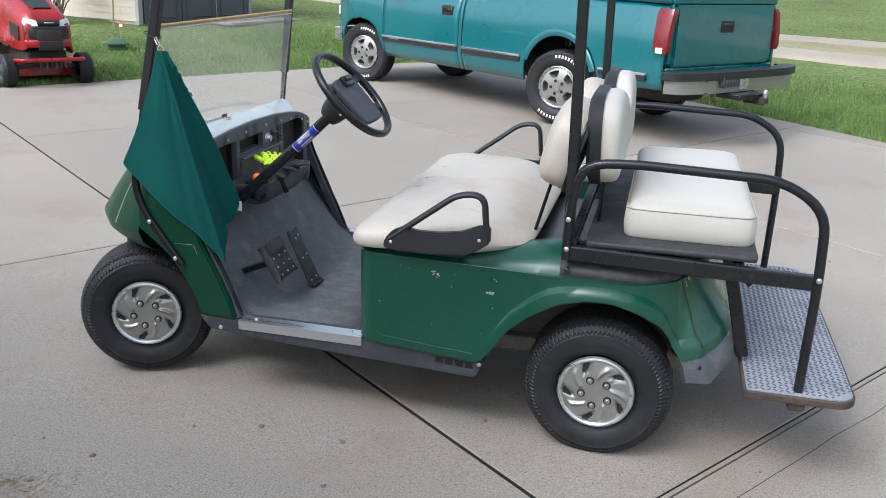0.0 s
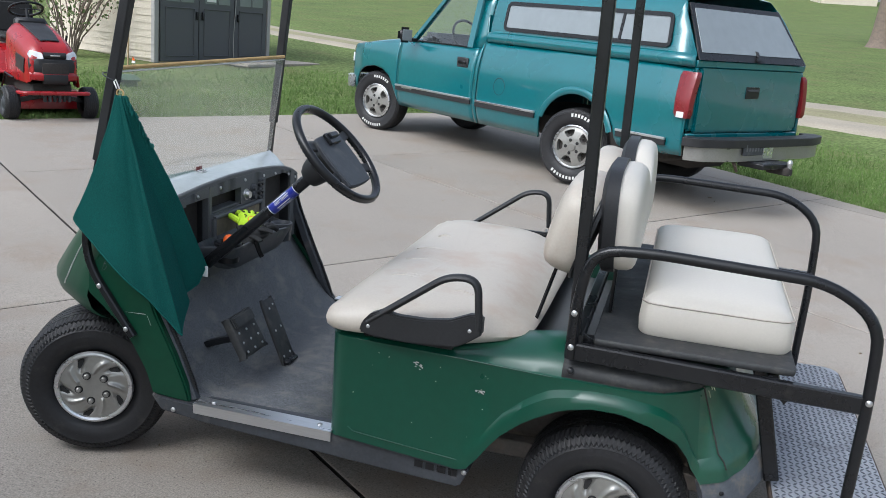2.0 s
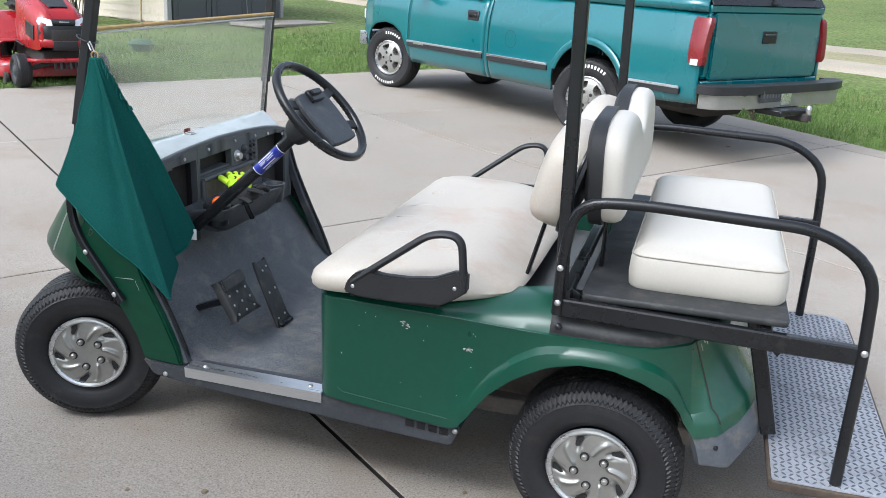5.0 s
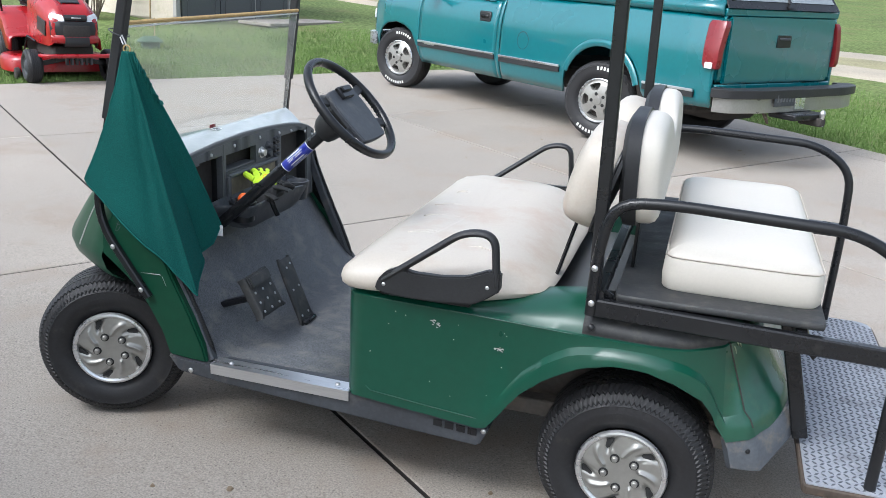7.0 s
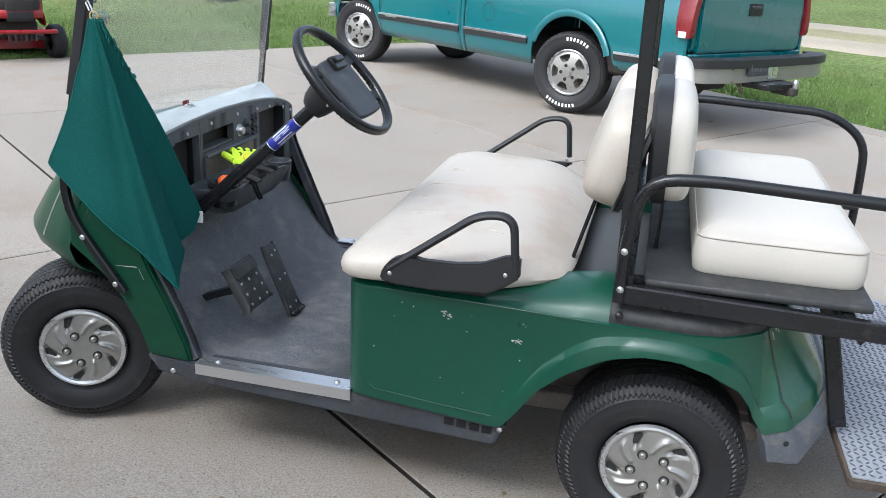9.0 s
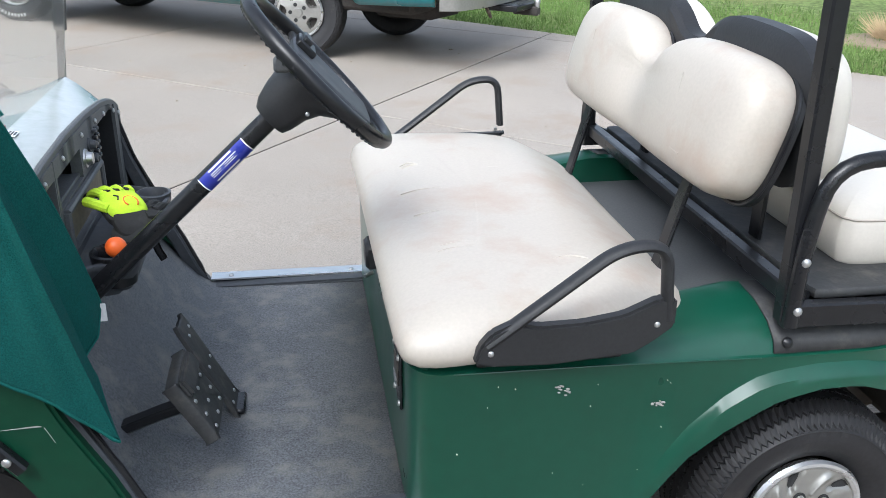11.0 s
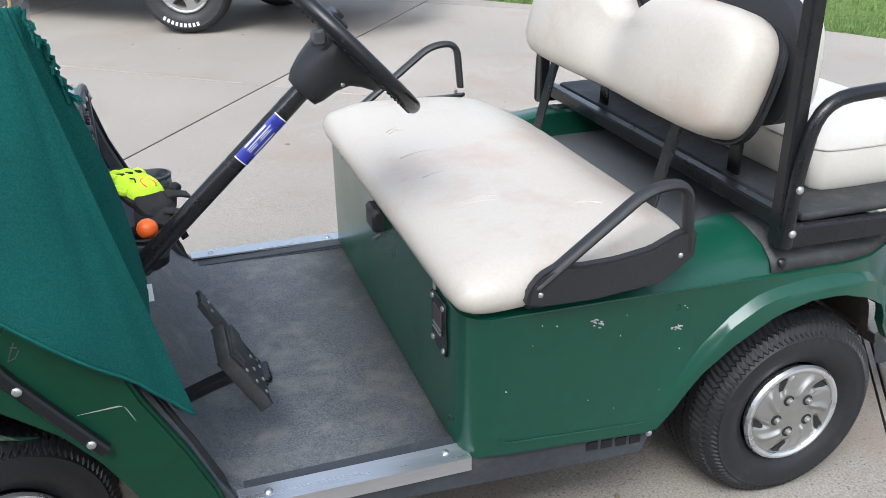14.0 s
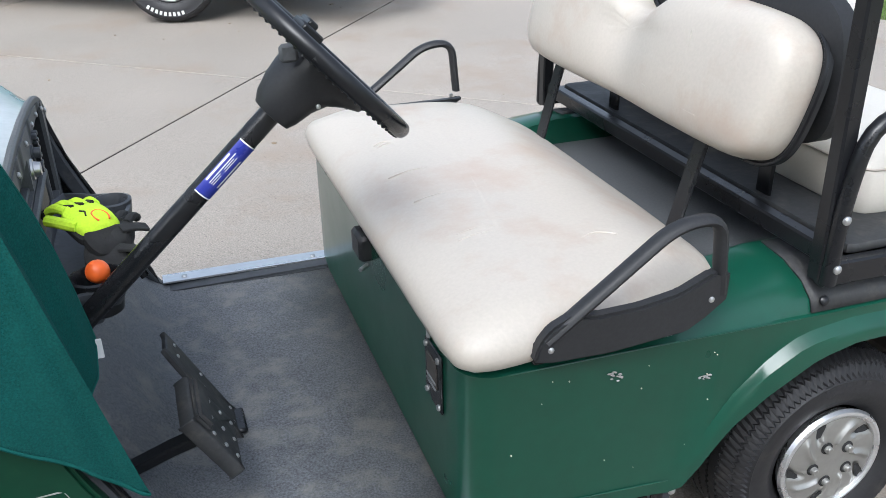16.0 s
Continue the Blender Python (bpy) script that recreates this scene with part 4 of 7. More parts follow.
def build_pedals():
    # brake: broad pad on an arm; accelerator: long plate hinged at the floor
    tilt = Matrix.Translation((0.474, -0.355, 0.456)) @ pose(0, 0, 0, 0, 60, 0)
    pad = smooth_loop([(-0.072, -0.056), (-0.064, -0.065), (0.055, -0.068), (0.064, -0.064), (0.066, 0.066), (0.058, 0.074), (-0.062, 0.072), (-0.072, 0.062)], 3)
    brake = part("brake_pedal", cushion(pad, [(0.003, -0.022), (0.0, -0.018), (0.0, 0.003), (0.002, 0.007), (0.004, 0.008)], lambda u, v, w: tilt @ Vector((u, v, w))), PEDAL, cart, "black brake pedal pad with steel studs")
    lock = box((-0.052, 0, 0.014), (0.042, 0.124, 0.016), 0.006, seg=2)
    bmesh.ops.transform(lock, matrix=tilt, verts=lock.verts)
    part("parking_lock", lock, PEDAL, brake, "raised parking brake bar")
    pts = [tilt @ Vector((x, y, 0.0085)) for x in (-0.016, 0.018, 0.050) for y in (-0.048, 0.0, 0.050)]
    bolts("stud", pts, 0.0045, tilt.to_3x3() @ Vector((0, 0, 1)), STEEL, brake)
    part("pedal_arm", bar([(0.470, -0.360, 0.450), (0.40, -0.352, 0.425), (0.315, -0.345, 0.390)], 0.036, 0.020), BLACK, brake)
    tilt = Matrix.Translation((0.468, -0.112, 0.386)) @ pose(0, 0, 0, 0, 60, 0)
    pad = smooth_loop([(-0.116, -0.002), (-0.104, -0.024), (0.10, -0.066), (0.114, -0.062), (0.112, 0.018), (0.10, 0.022), (-0.100, 0.058), (-0.114, 0.042)], 3)
    acc = part("accelerator_pedal", cushion(pad, [(0.002, -0.006), (0.0, -0.004), (0.0, 0.004), (0.002, 0.006), (0.004, 0.0065)], lambda u, v, w: tilt @ Vector((u, v, w))), PEDAL, cart, "long black accelerator pedal with steel studs")
    pts = [tilt @ Vector((x, y, 0.0065)) for x, y in ((-0.082, 0.004), (-0.090, 0.036), (-0.004, -0.022), (-0.008, 0.022), (0.088, -0.046), (0.086, 0.002))]
    bolts("stud", pts, 0.0045, tilt.to_3x3() @ Vector((0, 0, 1)), STEEL, acc)
    part("hinge", box((0.530, -0.134, 0.294), (0.026, 0.08, 0.014), 0.004), BLACK, acc)


build_pedals()


def build_seats():
    near = [(0.838, 0.0), (0.838, -0.25), (0.838, -0.45), (0.841, -0.56), (0.858, -0.603), (0.90, -0.618), (0.97, -0.616), (1.08, -0.606), (1.20, -0.588), (1.29, -0.548), (1.365, -0.50), (1.412, -0.43), (1.422, -0.25)]
    loop = smooth_loop(near + [(1.422, 0.0)] + [(x, -y) for x, y in near[::-1][:-1]], 3)
    part("seat_base", cushion(loop, [(0.024, 0.626), (0.016, 0.628), (0.014, 0.638), (0.024, 0.642)], lambda u, v, w: (u, v, w)), BLACK, cart)
    lev = [(0.010, 0.628), (0.002, 0.636), (-0.002, 0.654), (0.004, 0.674), (0.018, 0.692), (0.036, 0.705), (0.058, 0.714), (0.10, 0.720), (0.16, 0.723), (0.22, 0.725), (0.26, 0.725)]
    seat = part("seat_cushion", cushion(loop, lev, lambda u, v, w: (u, v, 0.64 + (w - 0.64) * (1 - 0.62 * ease((u - 1.25) / 0.17)) + (0.0012 * noise.noise((u * 18, v * 18, w * 18)) + 0.005 * noise.noise((u * 45, v * 45, w * 30)) * math.exp(-((u - 0.865) ** 2 + (abs(v) - 0.55) ** 2) / 0.0045) - 0.012 * ease((0.98 - u) / 0.12) * ease((w - 0.66) / 0.05)))), VINYL, cart, "cream vinyl bench seat cushion, soiled at the front")
    for y0, x0, x1 in ((0.232, 0.942, 1.000), (0.215, 0.945, 1.005), (0.030, 0.920, 1.075), (-0.118, 0.930, 1.130), (-0.302, 0.955, 1.075), (-0.326, 0.950, 1.065), (0.17, 1.13, 1.21), (-0.40, 1.16, 1.23)):
        bm = tube([(x0 + (x1 - x0) * i / 8, y0 + 0.012 * math.sin(i * 0.45), 0.7240 - 0.012 * ease((0.98 - x0 - (x1 - x0) * i / 8) / 0.12) - 0.0016 * abs(i - 4) / 4) for i in range(9)], 0.0017, 5)
        part("seat_crease", bm, VINYL, seat)
    # two lobed backrests
    half = [(0.0, 0.195), (-0.05, 0.203), (-0.10, 0.236), (-0.15, 0.257), (-0.22, 0.266), (-0.36, 0.264), (-0.43, 0.252), (-0.474, 0.222), (-0.491, 0.17), (-0.489, 0.085), (-0.474, 0.036), (-0.44, 0.010), (-0.38, 0.001), (-0.2, 0.0)]
    loop = smooth_loop(half + [(0.0, 0.004)] + [(-u, v) for u, v in half[::-1][:-1]], 4)
    lean, up, o = Vector((-0.957, 0, 0.287)), Vector((0.287, 0, 0.957)), Vector((1.508, 0, 0.826))

    def front(u, v, w):
        return o + Vector((0, u, 0)) + up * v + lean * w

    lev = [(0.012, -0.006), (0.0, 0.008), (-0.002, 0.035), (0.0, 0.064), (0.007, 0.082), (0.018, 0.092), (0.036, 0.099), (0.06, 0.102), (0.09, 0.104)]
    pad = cushion(loop, lev, front)
    for q in pad.verts:
        d = q.co - o
        u, v, w = d.y, d.dot(up), d.dot(lean)
        puff = 0.014 * max(0.0, 1 - ((abs(u) - 0.25) / 0.22) ** 2) * max(0.0, 1 - ((v - 0.13) / 0.14) ** 2) - 0.020 * math.exp(-(u / 0.075) ** 2) * (0.3 + 0.7 * ease(v / 0.18))
        q.co += lean * (puff + 0.0012 * noise.noise((u * 14, v * 14, 2))) * ease((w - 0.05) / 0.05)
    back = part("front_backrest", pad, VINYL, cart, "cream vinyl two lobed seat back with soiled patches")
    part("back_shell", cushion(inset(loop, -0.008), [(0.0, 0.006), (0.0, -0.010), (0.03, -0.016), (0.2, -0.02)], front), PLASTIC, back, "black plastic back shell")
    for s in (-1, 1):
        part("back_crease", tube([front(s * (0.14 + 0.022 * i), 0.058 - 0.0012 * i, 0.1085) for i in range(10)], 0.0015, 5), VINYL, back)
        part("back_crease", tube([front(s * 0.27 + 0.003 * i, 0.12 + 0.010 * i, 0.1158) for i in range(8)], 0.0012, 5), VINYL, back)
    part("edge_welt", tube([front(q.x, q.y, 0.004) for q in inset(loop, -0.006)], 0.005, 6, closed=True), BLACK, back)
    o2 = Vector((1.612, 0, 0.860))

    def rear(u, v, w):
        return o2 + Vector((w - 0.03 * v, u, v * 1.02))

    lev2 = [(d, h * 0.72) for d, h in lev]
    rb = part("rear_backrest", cushion(loop, lev2, rear), WHITE_VINYL, cart, "cream vinyl rear facing seat back")
    part("back_shell", cushion(inset(loop, -0.010), [(0.0, 0.012), (0.0, -0.022), (0.02, -0.034), (0.2, -0.036)], rear), PLASTIC, rb, "black plastic back shell")
    part("piping", tube([(p.x, p.y, p.z) for p in [rear(q.x, q.y, 0.047) for q in inset(loop, 0.0065)]], 0.002, 5, closed=True), SEAM, rb)
    # struts that carry the backrests
    for y in (-0.312, 0.312):
        part("back_strut", bar([(1.395, y, 0.60), (1.448, y, 0.800), (1.490, y, 0.94)], 0.042, 0.010, up=(1, 0, 0)), BLACK, cart, "flat black steel strut")
        part("back_strut", bar([(1.62, y, 0.66), (1.625, y, 0.94)], 0.045, 0.010, up=(1, 0, 0)), BLACK, cart, "flat black steel strut")
    # rear cushion and its board
    cl = smooth_loop([(1.71, -0.40), (1.715, -0.465), (1.76, -0.485), (1.9, -0.487), (2.05, -0.485), (2.10, -0.46), (2.105, -0.38), (2.105, 0.0), (2.105, 0.38), (2.10, 0.46), (2.05, 0.485), (1.9, 0.487), (1.76, 0.485), (1.715, 0.465), (1.71, 0.40), (1.71, 0.0)], 4)
    lev3 = [(0.006, 0.708), (0.0, 0.716), (-0.003, 0.75), (0.0, 0.79), (0.010, 0.808), (0.028, 0.820), (0.046, 0.826), (0.1, 0.832), (0.17, 0.835), (0.25, 0.836)]
    rc = part("rear_cushion", cushion(cl, lev3, lambda u, v, w: (u, v, w)), WHITE_VINYL, cart, "cream vinyl rear seat cushion")
    part("piping", tube([(p.x, p.y, 0.799) for p in inset(cl, 0.0025)], 0.0025, 5, closed=True), SEAM, rc)
    bl = [Vector(p) for p in ((1.60, -0.555), (1.605, -0.572), (1.62, -0.577), (2.09, -0.577), (2.108, -0.572), (2.112, -0.555), (2.112, 0.555), (2.108, 0.572), (2.09, 0.577), (1.62, 0.577), (1.605, 0.572), (1.60, 0.555))]
    part("seat_board", cushion(bl, [(0.003, 0.690), (0.0, 0.694), (0.0, 0.704), (0.003, 0.708)], lambda u, v, w: (u, v, w)), PEDAL, cart, "dusty grey black rear seat board")
    # armrests
    for s in (-1, 1):
        y = s * 0.622
        k = 0.012 if s > 0 else 0.0
        pts = [(0.985, y, 0.672), (1.205, y, 0.835), (1.288, y, 0.838), (1.300, y, 0.70)]
        bm = sweep(bmesh.new(), fillet(pts, 0.045, 6), [(a * 0.75, b * 1.2) for a, b in circle(0.0135, 12)], up=(0, 1, 0))
        bmesh.ops.translate(bm, vec=(-k, 0, k), verts=bm.verts)
        arm = part("armrest", bm, PLASTIC, cart, "black plastic armrest loop")
        poly = [(0.962, 0.642), (0.970, 0.672), (0.992, 0.698), (1.03, 0.715), (1.075, 0.705), (1.15, 0.706), (1.22, 0.716), (1.28, 0.742), (1.312, 0.74), (1.312, 0.688), (1.275, 0.660), (1.24, 0.640), (1.1, 0.630), (1.0, 0.634)]
        bm = prism([(u - k, v if s < 0 else min(v, 0.690)) for u, v in poly], xz, y - 0.013, y + 0.013, 0.005)
        part("armrest_panel", bm, PLASTIC, arm)
        bolts("screw", [(0.990, y + s * 0.013, 0.662), (1.278, y + s * 0.013, 0.695)], 0.0055, (0, s, 0), STEEL, arm)
        box_bm = box((1.1, s * 0.60, 0.632), (0.26, 0.03, 0.018), 0.004)
        part("armrest_foot", box_bm, BLACK, arm)


build_seats()


def build_frame():
    for s in (-1, 1):
        y = s * 0.602
        pts = [(1.546, y, 0.655), (1.548, y, 0.80), (1.575, y, 0.955), (1.72, y, 0.966), (2.15, y, 0.950), (2.272, y, 0.87), (2.280, y, 0.66), (2.272, y, 0.255)]
        rail = part("rear_rail", tube(pts, 0.0145, 12, 0.10), BLACK, cart, "bent black steel tube rail")
        part("lower_bar", bar([(1.535, y * 0.985, 0.673), (2.285, y * 0.985, 0.653)], 0.026, 0.047, up=(0, 0, 1)), BLACK, rail, "black steel side bar")
        bolts("bolt", [(1.548, y + s * 0.014, 0.689), (1.548, y + s * 0.014, 0.783), (2.279, y + s * 0.014, 0.668), (2.272, y + s * 0.014, 0.29)], 0.0085, (0, s, 0), STEEL, rail)
        part("brace", bar([(2.040, s * 0.43, 0.655), (2.078, s * 0.43, 0.50), (2.118, s * 0.43, 0.33)], 0.022, 0.040), BLACK, rail)
        part("roof_post", bar([(1.549, s * 0.577, 0.655), (1.541, s * 0.577, 1.86)], 0.032, 0.032, up=(0, 1, 0)), BLACK, cart, "upright black steel roof post")
        part("post_gusset", prism([(1.535, 0.66), (1.60, 0.66), (1.60, 0.70), (1.565, 0.72), (1.535, 0.80)], xz, s * 0.560, s * 0.566, 0.001), BLACK, cart)
        # front roof post, bent to the cowl, with a thicker sleeve higher up
        k = 0.23 if s < 0 else 0.11
        foot = 0.098 if s < 0 else 0.095
        pts = [(0.213, s * 0.590, 0.485), (0.135, s * 0.590, 0.590), (0.070, s * 0.588, 0.680), (foot - 0.235 * k, s * 0.580, 0.765), (foot, s * 0.578, 1.0), (foot + 0.86 * k, s * 0.578, 1.86)]
        fp = part("front_roof_post", bar(pts, 0.023, 0.022, 0.05, up=(0, 1, 0)), BLACK, cart, "bent black steel front roof post")
        part("post_sleeve", bar([(foot + 0.02 * k, s * 0.578, 1.02), (foot + 0.84 * k, s * 0.578, 1.84)], 0.033, 0.030, up=(0, 1, 0)), PLASTIC, fp, "thicker black sleeve")
        bolts("bolt", [(0.195, s * 0.603, 0.510), (0.105, s * 0.603, 0.635)], 0.008, (0, s, 0), STEEL, fp)
    for x, z, w, h in ((1.56, 0.70, 0.03, 0.036), (2.06, 0.665, 0.03, 0.04)):
        part("cross_bar", bar([(x, -0.59, z), (x, 0.59, z)], w, h, up=(0, 0, 1)), BLACK, cart, "black steel cross bar")
    # step
    near = [(2.118, -0.632), (2.125, -0.638)] + [(2.375 + 0.065 * math.sin(a), -0.575 - 0.063 * math.cos(a)) for a in [math.pi / 16 * k for k in range(9)]] + [(2.442, -0.4)]
    loop = [Vector(p) for p in near + [(x, -y) for x, y in near[::-1]]] + [Vector((2.115, 0.62)), Vector((2.115, -0.62))]
    step = part("rear_step", cushion(loop, [(0.002, 0.280), (0.0, 0.284), (0.0, 0.301), (0.003, 0.304)], lambda u, v, w: (u, v, w)), RUST, cart, "rear foot step with a rusty frame")
    part("step_plate", cushion(inset(loop, 0.008), [(0.0, 0.304), (0.0, 0.3075), (0.002, 0.308)], lambda u, v, w: (u, v, w)), TREADPLATE, step, "grey diamond tread plate")
    bm = bmesh.new()
    for i in range(17):
        for j in range(66):
            x, y = 2.134 + i * 0.0182, -0.615 + j * 0.0189
            if x > 2.37 and abs(y) > 0.625 - (x - 2.37):
                continue
            a = radians(45 if (i + j) % 2 else -45)
            c, sn = math.cos(a), math.sin(a)
            loc = [(-0.0105, 0), (0, -0.0036), (0.0105, 0), (0, 0.0036)]
            lo = [bm.verts.new((x + u * c - v * sn, y + u * sn + v * c, 0.3076)) for u, v in loc]
            hi = [bm.verts.new((x + (u * c - v * sn) * 0.6, y + (u * sn + v * c) * 0.6, 0.3100)) for u, v in loc]
            bm.faces.new(hi)
            for k in range(4):
                bm.faces.new((lo[k], lo[(k + 1) % 4], hi[(k + 1) % 4], hi[k]))
    st = part("tread_pattern", bm, TREAD_MARK, step, "raised diamond tread, darkened for dirt and cast shade", smooth=False)
    st["kind"] = "stuff"
    for s in (-1, 1):
        part("rail_foot", box((2.272, s * 0.60, 0.262), (0.05, 0.035, 0.03), 0.006), RUST, step, "rusty welded foot")
        part("bar_tab", prism([(2.075, 0.634), (2.105, 0.633), (2.093, 0.616)], xz, s * 0.578, s * 0.584), BLACK, cart)


build_frame()


def build_windshield():
    def wx(z):
        return 0.090 + (z - 0.85) * 0.135

    bm = bmesh.new()
    poly = [(-0.555, 0.90), (0.555, 0.90), (0.555, 1.285), (-0.555, 1.285)]
    prism(poly, lambda u, v, w: (wx(v) + w, u, v), -0.0025, 0.0025, 0, bm)
    ws = part("windshield", bm, CLEAR, cart, "clear folding plastic windshield", smooth=False)
    ws.visible_shadow = False
    part("windshield_strip", bar([(wx(1.29), -0.56, 1.292), (wx(1.29), 0.56, 1.292)], 0.012, 0.012), WOOD, ws, "tan foam edge strip")
    part("windshield_edge", bar([(wx(1.28), -0.56, 1.281), (wx(1.28), 0.56, 1.281)], 0.010, 0.006), WHITE, ws)
    bm = box((wx(0.9) + 0.006, -0.018, 0.910), (0.001, 0.036, 0.018), 0)
    part("warning_sticker", bm, RED_LENS, ws, "small red and white warning sticker")
    slope = pose(0.116, -0.018, 0.9045, 0, 8.5, 0)
    for c, d, mt in (((0, 0, 0), (0.024, 0.038, 0.001), WHITE), ((-0.004, 0, 0.0008), (0.003, 0.030, 0.001), TRIM), ((0.002, 0, 0.0008), (0.003, 0.030, 0.001), TRIM), ((0.008, 0, 0.0008), (0.003, 0.022, 0.001), TRIM)):
        b = box(c, d, 0)
        bmesh.ops.transform(b, matrix=slope, verts=b.verts)
        part("sticker_text", b, mt, ws)


build_windshield()


def build_ledge():
    """Flange from the straight foot of the windshield down to the arched dash, sky reflection painted in its pale
    colour.
    """
    rows = []
    for i in range(33):
        y = 0.548 * math.sin(math.pi / 2 * (i / 16 - 1))
        z = crest(y) + 0.002
        top = 0.903
        rows.append([(0.096, y, top - 0.05), (0.094, y, top), (0.100, y, top + 0.001), (0.125, y, top * 0.8 + z * 0.2), (0.165, y, top * 0.35 + z * 0.65), (0.192, y, z), (0.203, y, z - 0.003), (0.204, y, z - 0.014)])
    bm = bmesh.new()
    vs = surf(bm, rows, cu=True)
    bm.faces.new(vs[0]), bm.faces.new(vs[-1][::-1])
    part("dash_ledge", bm, LEDGE, cart, "plastic flange under the windshield, pale with painted sky reflection")


build_ledge()


def build_seat_box_fittings():
    bm = box((0.848, 0.005, 0.585), (0.035, 0.075, 0.06), 0.008)
    part("switch_box", bm, PLASTIC, cart, "black forward reverse switch box")
    part("switch_key", tube([(0.845, -0.04, 0.555), (0.825, -0.055, 0.553)], 0.005, 8), STEEL, cart)
    bm = box((0.855, -0.455, 0.535), (0.006, 0.085, 0.118), 0.003)
    pl = part("vent_plate", bm, BLACK, cart, "black vent plate held by four screws")
    part("vent_mouth", box((0.851, -0.455, 0.545), (0.004, 0.050, 0.055), 0.002), VOID, pl)
    part("vent_slat", box((0.849, -0.455, 0.530), (0.004, 0.050, 0.006), 0.002), DASH, pl)
    part("vent_slat", box((0.849, -0.455, 0.519), (0.004, 0.050, 0.006), 0.002), DASH, pl)
    bolts("screw", [(0.851, -0.423, 0.583), (0.851, -0.487, 0.583), (0.851, -0.423, 0.487), (0.851, -0.487, 0.487)], 0.006, (-1, 0, 0), STEEL, pl)
    part("latch", bar([(0.853, -0.435, 0.602), (0.853, -0.435, 0.630)], 0.012, 0.008), STEEL, cart)
    # chips in the paint of the near side
    for cx, cz, w, h in ((1.132, 0.556, 0.014, 0.013), (1.312, 0.511, 0.014, 0.006)):
        bm = bmesh.new()
        rnd = random.Random(int(cx * 100))
        for i in range(16):
            x, z = cx + rnd.uniform(-w, w), cz + rnd.uniform(-h, h) * 0.8
            a = rnd.uniform(0.0014, 0.0042)
            poly = [(x + a * math.cos(k * 1.05 + rnd.random() * 0.5), z + 0.5 * a * math.sin(k * 1.05)) for k in range(6)]
            prism(poly, xz, -0.5985, -0.5995 - 0.0001 * i, 0, bm)
        part("paint_chip", bm, SHED_TRIM, cart, "pale chip in the green paint")
    bm = bmesh.new()
    rnd = random.Random(5)
    for i in range(14):
        x, z = rnd.uniform(0.93, 1.34), rnd.uniform(0.31, 0.59)
        a = rnd.uniform(0.0006, 0.0014)
        poly = [(x + a * math.cos(k * 1.26), z + a * 1.2 * math.sin(k * 1.26)) for k in range(5)]
        if z > interp(x, ARCH) + 0.05:
            prism(poly, xz, -0.5975 - 0.03 * max(0, min(1, (x - 1.24) / 0.2)) * 0.3, -0.5990 - 0.0002 * (i % 4), 0, bm)
    sp = part("paint_speckle", bm, SIDING, cart)
    sp["kind"] = "stuff"


build_seat_box_fittings()


